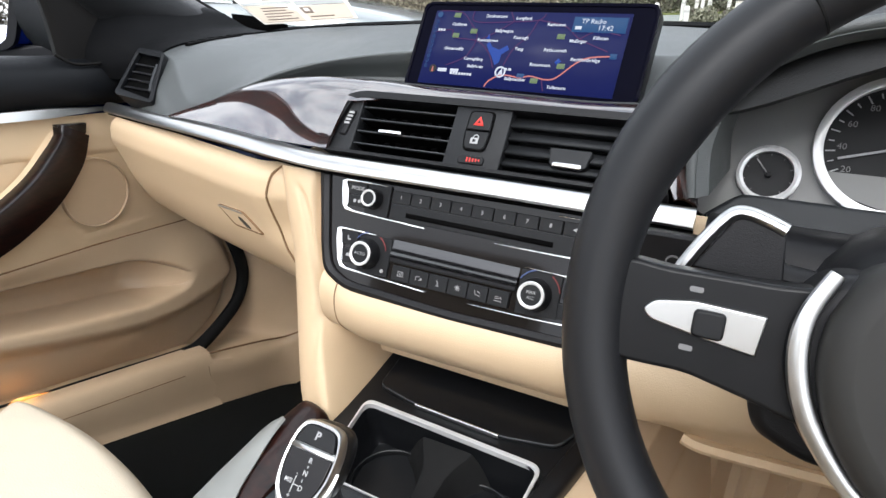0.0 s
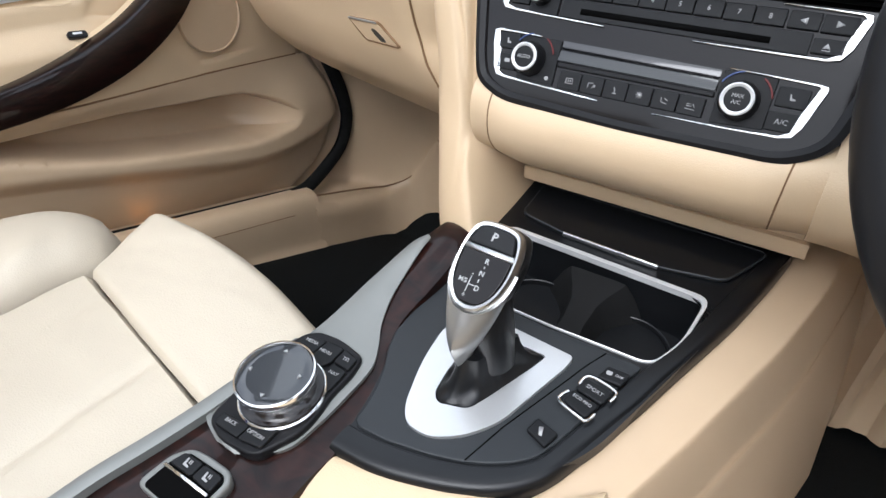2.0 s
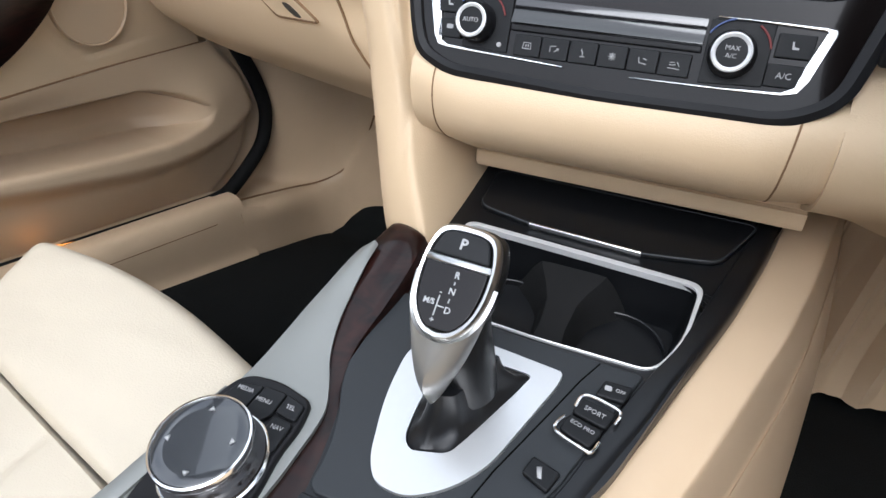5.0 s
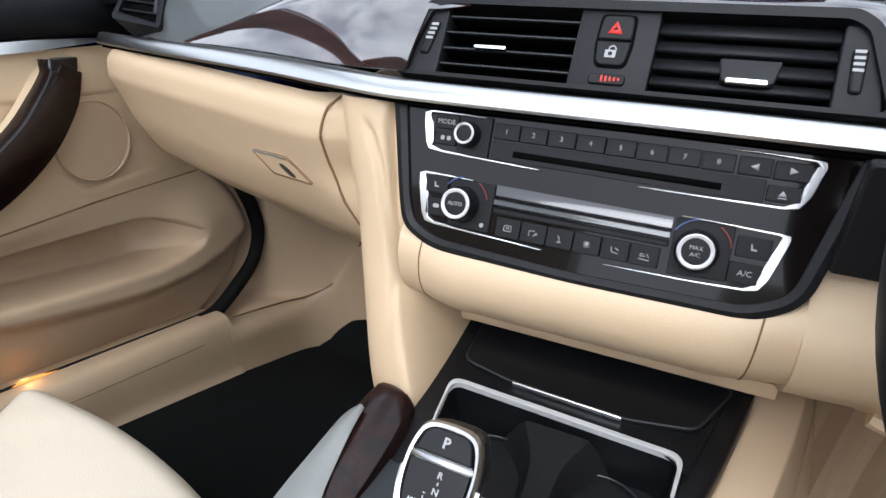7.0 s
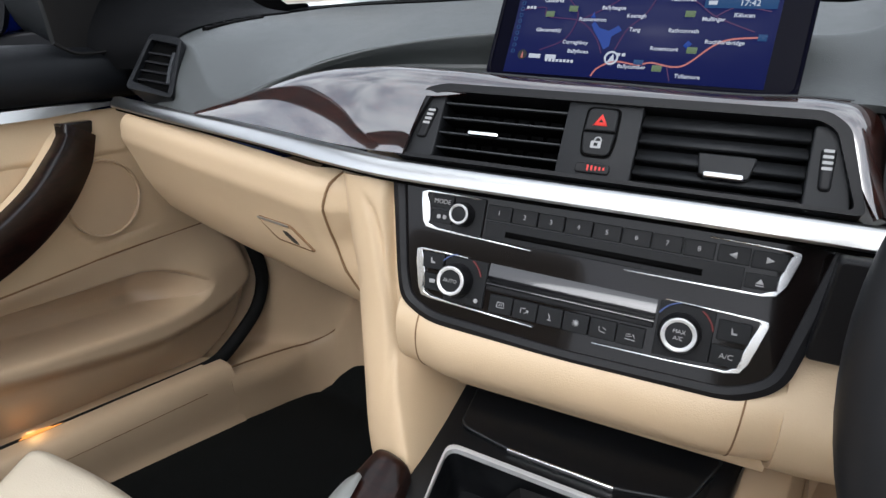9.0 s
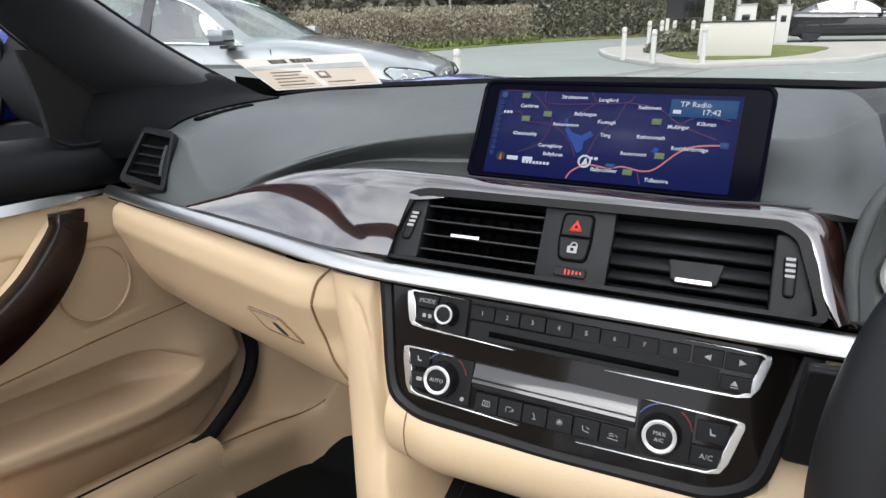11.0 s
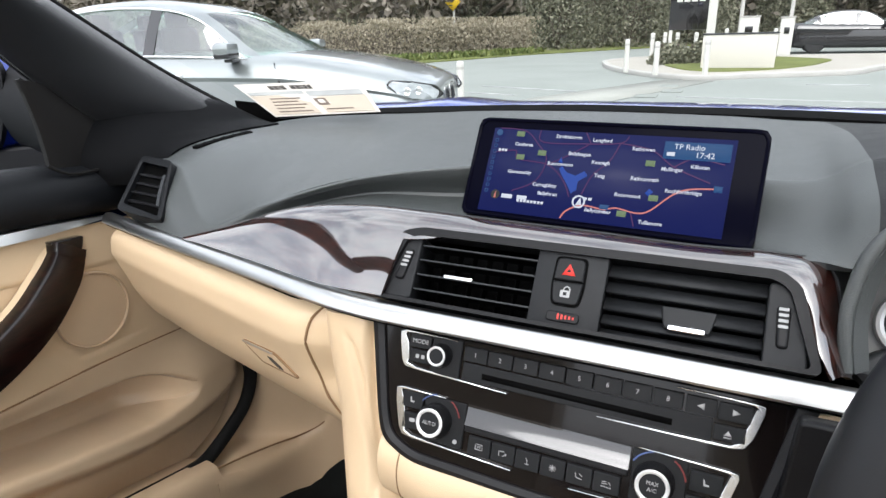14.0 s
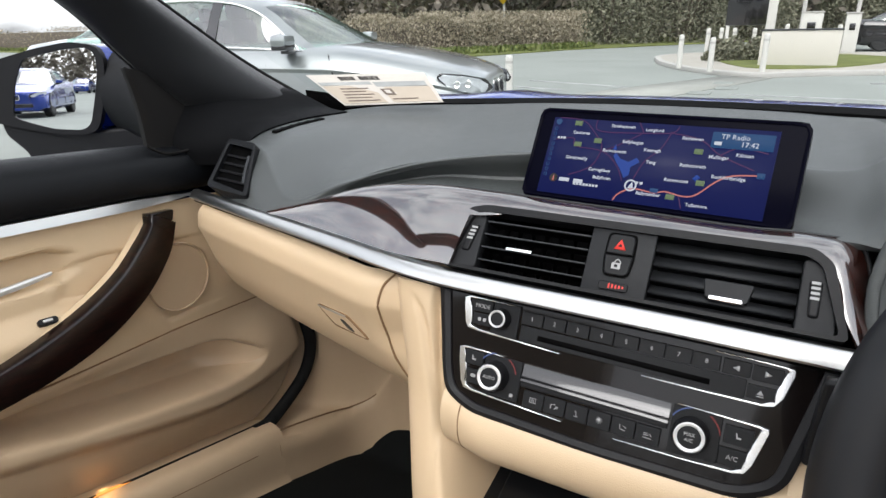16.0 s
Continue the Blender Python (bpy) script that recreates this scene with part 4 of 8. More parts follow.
for k in range(6):
    u = -52 + 19.5 * k
    b = key(u, -20.6 - 0.15 * k, 18.8, 14)
    icon(b, u, -20.6 - 0.15 * k, ICONS[k])
key(109, -3.5, 20, 13.5)
key(107, -20.5, 20, 13, "A/C", 5.2)
for u, v in ((-114, 2.5), (109, -3.5)):
    part("symbol", prism(mm([(u - 2, v + 2.4), (u - 1.2, v + 2.4), (u - 0.5, v - 0.4), (u + 2, v - 0.7), (u + 2, v - 1.8), (u - 1.4, v - 1.8)]), 0.0032, 0.0038, FACE), WHITE_INK, stack)
part("symbol", prism(rect(-0.112, -0.0135, 0.0050, 0.0030, 0.0010), 0.0032, 0.0038, FACE), WHITE_INK, stack)
part("indicator", lathe([(0, 0.0034), (0.0016, 0.0032), (0.0018, 0.002)], on(FACE, -73, -22), 12), WHITE_INK, stack)

# ---- navigation screen ----
nav = thing("navigation_screen", "free-standing navigation screen showing a dark blue map", "screen", (0, 0.55, 0.88))
shell = rpoly(mm([(-120, -45), (119, -45), (119, 46.5), (-120, 46.5)]), [0.005, 0.005, 0.008, 0.008])
part("housing", prism(shell, -0.016, -0.001, SCR, 0.002), BLACK_PL, nav)
part("bezel", band(shell, rect(-0.0005, 0.0005, 0.233, 0.086, 0.006), -0.003, 0.0012, SCR, 100, 0.0006), SCREEN_GLASS, nav)
part("glass_face", prism(rect(-0.0005, 0.0005, 0.233, 0.086, 0.006), -0.003, 0.0002, SCR), SCREEN_GLASS, nav, "gloss black glass border")
disp = part("display", prism(mm([(-104, -40), (97, -40), (97, 37), (-104, 37)]), 0.0001, 0.0008, SCR), SCREEN, nav, "lit dark blue road map")
part("foot", box(0, -0.045, -0.02, 0.12, 0.02, 0.03, 0.004, SCR), BLACK_PL, nav)


def m2s(x, y):
    """Map position (0..1 to the right, 0..1 down) on the display, in metres."""
    return V((-104 + 201 * x) / 1000, (37 - 77 * y) / 1000)


def road(pts, w, material, name, h=0.0011):
    p = [m2s(*q) for q in pts]
    p = [V(q.x, q.y) for q in spline([(a.x, a.y, 0) for a in p], len(p) * 5)]
    a, b = [], []
    for i, q in enumerate(p):
        t = (p[min(i + 1, len(p) - 1)] - p[max(i - 1, 0)]).normalized()
        a.append(q + V(-t.y, t.x) * w)
        b.append(q - V(-t.y, t.x) * w)
    part(name, prism(a + b[::-1], 0.0006, h, SCR), material, disp)


for pts in ([(0.03, 0.0), (0.15, 0.02), (0.22, 0.17), (0.27, 0.34), (0.24, 0.6), (0.14, 0.74)], [(0.02, 0.3), (0.12, 0.26), (0.14, 0.36), (0.28, 0.40), (0.36, 0.56), (0.40, 0.74)], [(0.22, 0.0), (0.24, 0.14), (0.44, 0.13), (0.57, 0.10), (0.60, 0.02)],
            [(0.44, 0.14), (0.36, 0.28), (0.28, 0.40)], [(0.57, 0.10), (0.54, 0.30), (0.48, 0.48), (0.45, 0.70)], [(0.57, 0.10), (0.70, 0.16), (0.79, 0.32), (0.93, 0.46)], [(0.66, 0.84), (0.68, 0.98)], [(0.42, 0.0), (0.45, 0.13)], [(0.79, 0.32), (0.86, 0.22), (0.97, 0.26)]):
    road(pts, 0.00045, S_ROAD, "map_road", 0.0010)
road([(0.38, 0.99), (0.40, 0.90), (0.46, 0.82), (0.55, 0.84), (0.60, 0.81), (0.68, 0.84), (0.73, 0.80), (0.80, 0.62), (0.86, 0.54), (0.97, 0.51)], 0.00055, S_ROUTE, "map_route", 0.0013)
for pts in ([(0.335, 0.44), (0.345, 0.40), (0.37, 0.47), (0.41, 0.50), (0.445, 0.44), (0.46, 0.49), (0.425, 0.56), (0.425, 0.66), (0.405, 0.70), (0.38, 0.60), (0.355, 0.52)], [(0.325, 0.36), (0.335, 0.30), (0.345, 0.37)], [(0.70, 0.62), (0.715, 0.57), (0.73, 0.60), (0.715, 0.65)]):
    part("map_lake", prism([m2s(*p) for p in pts], 0.0006, 0.0012, SCR), S_LAKE, disp)
box_p = prism([m2s(0.742, 0.05), m2s(0.985, 0.05), m2s(0.985, 0.235), m2s(0.742, 0.235)], 0.0006, 0.0013, SCR)
info = part("map_info_box", box_p, S_BOX, disp)
letters("TP Radio", 0.0062, SCR @ Matrix.Translation((*m2s(0.835, 0.105), 0.0014)), S_TEXT, info)
letters("17:42", 0.0064, SCR @ Matrix.Translation((*m2s(0.895, 0.185), 0.0014)), S_TEXT, info)
part("text_bar", prism([m2s(0.755, 0.165), m2s(0.785, 0.165), m2s(0.785, 0.205), m2s(0.755, 0.205)], 0.001, 0.0015, SCR), S_TEXT, info)
# place names
for x, y, name in ((0.35, 0.065, "Strokestown"), (0.495, 0.085, "Longford"), (0.155, 0.185, "Castlerea"), (0.41, 0.255, "Ballyleague"), (0.505, 0.335, "Keenagh"), (0.335, 0.385, "Roscommon"), (0.16, 0.515, "Glenamaddy"), (0.51, 0.48, "Tang"),
                   (0.285, 0.64, "Curraghboy"), (0.305, 0.735, "Ballyforan"), (0.665, 0.155, "Rathowen"), (0.885, 0.305, "Killucan"), (0.785, 0.35, "Mullingar"), (0.69, 0.475, "Rathconrath"), (0.84, 0.575, "Rochfortbridge"),
                   (0.635, 0.665, "Rosemount"), (0.53, 0.865, "Ballycumber"), (0.74, 0.93, "Tullamore")):
    letters(name, 0.0044, SCR @ Matrix.Translation((*m2s(x, y), 0.0013)), S_TEXT, disp, bold=0.00006)
# names that cannot be read: small bars
for x, y, w in ((0.06, 0.265, 0.045), (0.235, 0.845, 0.125), (0.48, 0.745, 0.04)):
    n = max(2, round(w / 0.016))
    for k in range(n):
        cx = x - w / 2 + w * (k + 0.5) / n
        part("text_bar", prism([m2s(cx - w / n * 0.34, y - 0.014), m2s(cx + w / n * 0.34, y - 0.014), m2s(cx + w / n * 0.34, y + 0.014), m2s(cx - w / n * 0.34, y + 0.014)], 0.0007, 0.0014, SCR), S_TEXT, disp)
for x, y in ((0.13, 0.06), (0.245, 0.27), (0.15, 0.335), (0.70, 0.30), (0.735, 0.665), (0.625, 0.865)):
    part("map_shield", prism([m2s(x - 0.018, y - 0.03), m2s(x + 0.018, y - 0.03), m2s(x + 0.018, y + 0.03), m2s(x - 0.018, y + 0.03)], 0.0008, 0.0015, SCR), S_GREEN, disp)
part("map_shield", prism([m2s(0.535, 0.79), m2s(0.57, 0.79), m2s(0.57, 0.84), m2s(0.535, 0.84)], 0.0008, 0.0016, SCR), S_BOX, disp)
part("map_shield", prism([m2s(0.945, 0.485), m2s(0.975, 0.485), m2s(0.975, 0.545), m2s(0.945, 0.545)], 0.0008, 0.0016, SCR), S_BOX, disp)
c = m2s(0.445, 0.785)
part("position_marker", band(circle(c.x, c.y, 0.0055, 24), circle(c.x, c.y, 0.0042, 24), 0.0008, 0.0017, SCR, 24), S_TEXT, disp)
part("position_marker", prism([c + V(-0.0022, -0.003), c + V(0.0028, -0.0026), c + V(0.001, 0.0034)], 0.0008, 0.0017, SCR), S_TEXT, disp)
for k in range(10):
    p = m2s(0.022, 0.15 + 0.068 * k)
    part("menu_icon", band(rect(p.x, p.y, 0.0032, 0.0032, 0.001), rect(p.x, p.y, 0.0022, 0.0022, 0.0008), 0.0007, 0.0012, SCR, 12), S_BOX, disp)
p = m2s(0.028, 0.055)
part("menu_icon", prism(circle(p.x, p.y, 0.003, 12), 0.0007, 0.0013, SCR), S_BOX, disp)
p = m2s(0.07, 0.80)
part("compass", prism(circle(p.x, p.y, 0.0042, 16), 0.0007, 0.0014, SCR), BLACK_PL, disp)
part("compass_needle", prism([p + V(-0.001, -0.003), p + V(0.001, -0.003), p + V(0, 0.003)], 0.001, 0.0018, SCR), S_ROUTE, disp)
for x, w in ((0.125, 0.05), (0.195, 0.045)):
    part("scale_box", prism([m2s(x - w / 2, 0.785), m2s(x + w / 2, 0.785), m2s(x + w / 2, 0.83), m2s(x - w / 2, 0.83)], 0.0007, 0.0013, SCR), S_TEXT, disp)

# ---- centre console ----
con = thing("centre_console", "black centre console with cup holders, wood strip and gear selector plate", "centre console", (0, 0.3, 0.3))
# black base: outline with a hole for the cup tray
base_out = rpoly(mm([(-114, 162), (144, 160), (118, 55), (92, -40), (72, -112), (48, -150), (12, -172), (-84, -200), (-92, -150), (-112, -90), (-115, -20), (-114, 40)]), [0.004, 0.004, 0.03, 0.03, 0.03, 0.025, 0.03, 0.006, 0.03, 0.03, 0.03, 0.03], 6)
cup_out = rpoly(mm([(-97, 74), (97, 66), (93, 10), (80, -22), (0, -24), (-84, -22), (-92, 20)]), [0.012, 0.012, 0.02, 0.012, 0.01, 0.012, 0.02], 6)
part("console_top", band(base_out, cup_out, -0.05, 0.0, CON, 160), CON_BLACK, con, "satin black console surround")
part("cup_frame", band(rpoly(mm([(-99, 75.4), (98.6, 67.6), (94.6, 10), (81, -23.2), (0, -25.2), (-85, -23.2), (-93, 20)]), [0.013, 0.013, 0.02, 0.013, 0.01, 0.013, 0.02], 6),
                       rpoly(mm([(-96, 70.8), (95, 63.0), (92.4, 10), (79.4, -21.8), (0, -23.8), (-83.2, -21.8), (-91.2, 20)]), [0.011, 0.011, 0.02, 0.011, 0.01, 0.011, 0.02], 6), -0.004, 0.0020, CON, 160, 0.0006), PEARL, con, "thin bright frame round the cup tray")
# cup tray: sloping walls and a floor with two wells
rows = []
ring = resample(cup_out, 120)
ctr = V(0.0, 0.022)
for s, h in ((1.0, 0.0), (0.985, -0.006), (0.955, -0.030), (0.93, -0.046), (0.89, -0.051), (0.5, -0.052), (0.02, -0.052)):
    rows.append([CON @ V(*(ctr + (p - ctr) * s), h) for p in ring])
tray = part("cup_tray", loft(rows, True), CON_BLACK, con, "black plastic cup tray")
for cu, cv in ((-46, 24), (46, 20)):
    part("cup_well", band(circle(cu / 1000, cv / 1000, 0.040, 40), circle(cu / 1000, cv / 1000, 0.0385, 40), -0.052, -0.0445, CON, 40, 0.0006), CON_BLACK, tray)
    part("cup_floor", prism(circle(cu / 1000, cv / 1000, 0.0388, 40), -0.06, -0.0505, CON), CON_BLACK, tray)
rows = []
for i in range(24):
    v = 66 - 82 * i / 23
    w = lerp([(-16, 20), (-4, 14), (14, 10), (36, 14), (48, 24), (58, 36), (66, 44)], v)
    top = lerp([(-16, -0.040), (0, -0.030), (30, -0.025), (66, -0.014)], v)
    rows.append([CON @ V((w + 10) * k / 8000, v / 1000, -0.053 + (top + 0.053) * (1 - smooth(0.45, 1.0, abs(k) / 8))) for k in range(-8, 9)])
part("cup_bridge", loft(rows), RUBBER, tray, "smooth saddle between the two cup wells")
# lidded bin ahead of the cups
lid = part("bin_lid", prism(rpoly(mm([(-100, 150), (128, 146), (104, 92), (50, 82), (-48, 86), (-97, 96)]), 0.01), 0.0, 0.004, CON, 0.002), CON_BLACK, con, "satin black bin lid")
# raised rim in lighter grey, which also paints its edge highlight
part("lid_rim", tube([CON @ V(q.x, q.y, 0.0034) for q in rpoly(mm([(-99, 149), (126, 145), (103, 93), (50, 83.2), (-48, 87.2), (-96, 97)]), 0.01)], 0.0011, 6, (0, 0.2, 1)), GREY_PANEL, lid, "raised rim of the lid")
part("lid_handle", prism(rpoly(mm([(-46, 87), (48, 83.5), (48, 80.5), (-46, 84)]), 0.001), 0.0, 0.006, CON, 0.001), CHROME, lid, "thin chrome grip")
part("bin_back", prism(rpoly(mm([(-112, 168), (150, 165), (146, 158), (-110, 161)]), 0.001), 0.0, 0.03, CON, 0.002), BLACK_PL, con)
# selector panel
pan = rpoly(mm([(-112, -20), (-60, -27), (0, -28), (76, -28), (70, -46), (57.4, -91), (49.4, -119), (41.8, -136.7), (31, -148), (16, -158), (-0.5, -166), (-23.5, -173.6), (-57, -180.5), (-80, -182), (-86.5, -178), (-87, -166), (-90.5, -148.5), (-98, -128.6), (-107.5, -111.5), (-113, -94), (-113.6, -58)]), 0.004, 3)
part("selector_panel", prism(pan, -0.004, 0.0026, CON, 0.0014), GREY_PANEL, con, "anthracite selector panel")
part("panel_joint", tube([CON @ V(a / 1000, b / 1000, 0.0026) for a, b in ((1.5, -164), (11.2, -127.6), (20, -102.8), (29.3, -76.6), (38.8, -48.6), (47, -30))], 0.0006, 6), VOID, con)
# thick matt edge round the rear and side of the console
edge_in = spline([(a, b, 0) for a, b in ((-87, -184), (-57, -182.3), (-23, -175.4), (0.4, -167.6), (17, -159.6), (32.4, -149.2), (43.4, -137.4), (51, -119.3), (59, -91.4), (68, -58), (78, -28), (90, 5), (104, 58), (119, 122), (126, 160))], 80)
edge_out = spline([(a, b, 0) for a, b in ((-89, -206), (-50, -203), (-10, -191.5), (15, -181), (31, -171.5), (45, -159), (56, -144), (66, -119), (76, -90), (87, -58), (95, -29), (105, 2), (122, 58), (137, 124), (143, 160))], 80)
rows = []
for a, b in zip(edge_in, edge_out):
    d = (b - a).normalized()
    rows.append([CON @ V(q.x / 1000, q.y / 1000, h / 1000) for q, h in ((a, -3), (a, 1.6), (a + d * 0.8, 2.4), (a.lerp(b, 0.45), 2.4), (b - d * 5, 1.8), (b - d * 2, 0.2), (b, -4), (b + d * 0.8, -9), (b + d * 0.8, -24), (a, -26))])
part("console_edge", loft(rows, True, True), CON_BLACK, con, "rolled matt edge of the console")
# silver selector plate with its hole
pl_o = rpoly(mm([(-78, -62), (-40, -44), (28, -48), (27, -60), (8, -128), (-8, -150), (-29, -164), (-50, -163), (-60, -150), (-73, -110)]), [0.02, 0.01, 0.004, 0.004, 0.02, 0.02, 0.012, 0.012, 0.02, 0.03], 6)
pl_i = rpoly(mm([(-50, -80), (-30, -58), (10, -58), (5, -74), (-10, -114), (-17, -130), (-40, -137), (-47, -130), (-50, -108)]), [0.015, 0.01, 0.004, 0.004, 0.02, 0.006, 0.006, 0.006, 0.02], 6)
part("selector_plate", band(pl_o, pl_i, 0.002, 0.006, CON, 140, 0.0), SILVER_PLATE, con, "satin silver selector plate")
# gaiter
ring = resample(pl_i, 80)
nc = V(-0.022, -0.090)
rows = []
for s_, h, w in ((1.0, 0.0035, 0), (0.95, 0.007, 0.02), (0.84, 0.009, 0.06), (0.72, 0.014, 0.09), (0.62, 0.022, 0.07), (0.56, 0.030, 0.03), (0.52, 0.038, 0.0)):
    rows.append([CON @ V(*(nc + (p - nc) * s_ * (1 + w * math.sin(5 * 2 * math.pi * i / 80 + 3 * s_) + 0.5 * w * math.sin(11 * 2 * math.pi * i / 80))), h) for i, p in enumerate(ring)])
part("gaiter", loft(rows, True, True), CON_BLACK, con, "creased black leather gaiter")
# console switches
for poly in ([(54, -44), (72, -43), (69, -56), (51, -57)], [(30, -111), (48, -115), (44, -129), (27, -123)]):
    part("console_switch", prism(rpoly(mm(poly), 0.002), 0.0035, 0.0070, CON, 0.0012), BUTTON, con)
sp = part("mode_switch", prism(rpoly(mm([(45.5, -61), (67, -65), (63.5, -78), (41, -74)]), 0.003), 0.0035, 0.0068, CON, 0.0012), BUTTON, con)
part("mode_switch", prism(rpoly(mm([(40.5, -75.5), (63, -79.5), (58, -94), (37.5, -88)]), 0.003), 0.0035, 0.0068, CON, 0.0012), BUTTON, con)
for pts in ([(42.5, -70), (43.5, -62.5), (49, -59), (66, -62), (69.2, -66), (67.5, -73)], [(38.5, -79), (35.5, -85), (37, -90.5), (55, -96), (60, -95.5), (62.5, -88)]):
    part("switch_bracket", tube(spline([CON @ V(a / 1000, b / 1000, 0.0066) for a, b in pts], 24), 0.0012, 8), CHROME, sp, "bright chrome bracket")
letters("SPORT", 0.0046, on(CON, 54.5, -69.5, 7.0, -10), WHITE_INK, sp)
letters("ECO PRO", 0.0038, on(CON, 50.5, -82, 7.0, -12), WHITE_INK, sp)
letters("OFF", 0.0036, on(CON, 65, -49.5, 7.2, -8), WHITE_INK, con)
part("symbol", prism(rect(0.0575, -0.0495, 0.0045, 0.0035, 0.001), 0.0065, 0.0073, CON), WHITE_INK, con)
part("symbol", prism(mm([(34, -117), (37, -116), (39, -123), (36.5, -123)]), 0.0065, 0.0073, CON), WHITE_INK, con)

# ---- gear selector ----
gear = thing("gear_selector", "silver and black automatic gear selector lever", "gear lever", CON @ V(-0.026, -0.098, 0.03))
SF = basis((-0.0266, 0.2604, 0.6746), (1, 0, 0), (0, 0.745, 0.667), (0, -0.667, 0.745)) @ Matrix.Rotation(-0.0154, 4, "Z")
HALF = [(0, 21.5), (9, 21), (15.5, 18.5), (19, 13), (21.2, 4), (21.8, -6), (21.2, -16), (18.8, -26), (14.5, -34), (8, -40), (0, -42)]
half = [V(p.x, p.y) for p in spline([(a / 1000, c / 1000, 0) for a, c in HALF], 30)]
face_o = half + [V(-p.x, p.y) for p in half[-2:0:-1]]


def face_ring(s_, h, dv=0.0):
    return [SF @ V(p.x * s_, (p.y + 0.010) * s_ - 0.010 + dv, h) for p in face_o]


part("face_rim", loft([face_ring(*q) for q in ((0.99, -0.011), (1.03, -0.007), (1.02, -0.001), (0.97, 0.0012), (0.90, 0.0008), (0.86, -0.001), (0.80, -0.003))], True, True), SATIN, gear, "polished silver rim")
part("head_back", loft([face_ring(*q) for q in ((1.02, -0.008), (1.06, -0.012, 0.001), (1.03, -0.020, 0.003), (0.90, -0.027, 0.005), (0.60, -0.031, 0.006))], True, True), CON_BLACK, gear, "black back of the head")
# silver front running down to a point
tip = V(-0.0335, 0.2372, 0.584)
low_rim = [p for p in face_o if p.y < -0.006]
low_rim.sort(key=lambda p: math.atan2(p.x, -(p.y + 0.005)))
rows = []
for p in low_rim:
    t0 = SF @ V(p.x * 1.02, (p.y + 0.010) * 1.02 - 0.010, -0.004)
    q = abs(p.x) / 0.0218
    m1 = t0.lerp(tip, 0.42) + V(p.x * 0.10, -0.012 * (1 - q * 0.8), 0.0)
    m2 = t0.lerp(tip, 0.78) + V(0, -0.006 * (1 - q * 0.8), 0.0)
    end = tip + V(p.x * 0.22, 0.010 * q, 0.010 * q * q)
    rows.append(spline([t0, m1, m2, end], 18))
part("lever", loft(rows, thick=0.0025), LEVER_SILVER, gear, "brushed silver front of the lever")
neck = []
for z, cx, cy, rx, ry in ((0.578, -0.0215, 0.262, 0.0175, 0.019), (0.590, -0.0215, 0.262, 0.0168, 0.019), (0.612, -0.0225, 0.260, 0.0165, 0.020), (0.636, -0.0240, 0.256, 0.0175, 0.019), (0.655, -0.0250, 0.258, 0.0175, 0.017), (0.670, -0.0255, 0.266, 0.015, 0.012)):
    neck.append([V(cx + rx * math.cos(2 * math.pi * i / 28), cy + ry * math.sin(2 * math.pi * i / 28), z) for i in range(28)])
part("neck", loft(neck, True, True), CON_BLACK, gear, "black rear of the neck")
pb = part("park_button", prism(rpoly(mm([(-17.5, 3.0), (17.5, 3.0), (13, 17.5), (-13, 17.5)]), [0.002, 0.002, 0.006, 0.006]), -0.002, 0.0020, SF, 0.001), BUTTON, gear)
letters("P", 0.0085, on(SF, 0, 10.5, 2.2), WHITE_INK, pb, bold=0.0002)
part("rim_bar", prism(mm([(-19.5, -1.2), (19.5, -1.2), (18.8, 2.6), (-18.8, 2.6)]), -0.002, 0.0014, SF, 0.0008), SATIN, gear)
fc = part("face_insert", prism(rpoly(mm([(-7.5, -37), (7.5, -37), (14.5, -29), (17.8, -16), (18.2, -1.6), (-18.2, -1.6), (-17.8, -16), (-14.5, -29)]), [0.004, 0.004, 0.006, 0.006, 0.001, 0.001, 0.006, 0.006]), -0.002, 0.0010, SF, 0.0005), FASCIA, gear, "gloss black shift diagram")
for ch, u, v in (("R", 2.0, -6.5), ("N", 2.0, -15.5), ("D", 3.0, -26), ("M/S", -9.0, -23.5)):
    letters(ch, 0.0052 if len(ch) == 1 else 0.0044, on(SF, u, v, 1.2), WHITE_INK, fc, bold=0.0001)
letters("+", 0.0055, on(SF, -4, -33, 1.2), WHITE_INK, fc)
letters("-", 0.0055, on(SF, -4, -17, 1.2), WHITE_INK, fc)
for u0, v0, u1, v1 in ((2, -10.0, 2, -11.8), (2, -19.5, 2, -22.0), (-4, -19, -4, -30.5), (-4, -24.8, 0.6, -24.8)):
    part("diagram_line", box((u0 + u1) / 2000, (v0 + v1) / 2000, 0.0011, max(0.0007, abs(u1 - u0) / 1000), max(0.0007, abs(v1 - v0) / 1000), 0.0006, 0, SF), WHITE_INK, fc)

# ---- left side of the console: wood, grey blade and controller ----
arm = thing("console_side_trim", "curved dark wood console strip with a matt grey metal blade", "console trim", (-0.15, 0.2, 0.4))
left = [(-146, 28), (-150, 8), (-154, -14), (-161.5, -51), (-165.5, -72), (-169.5, -101), (-172, -120), (-176, -142), (-184, -180), (-192, -205), (-199, -233), (-209, -270), (-220, -308), (-225, -337), (-240, -420)]
right = [(-112, 21), (-109, 6), (-108.5, -17), (-111, -46), (-114, -80), (-111, -100), (-104, -117), (-93, -134), (-87, -155), (-83, -180), (-83, -206), (-85.5, -229), (-86, -250), (-88, -330), (-90, -420)]
lf, rt = spline([(a, b, 0) for a, b in left], 90), spline([(a, b, 0) for a, b in right], 90)


def con_rise(v):
    """The trim climbs towards the dashboard."""
    return 0.022 * smooth(-140, 35, v)


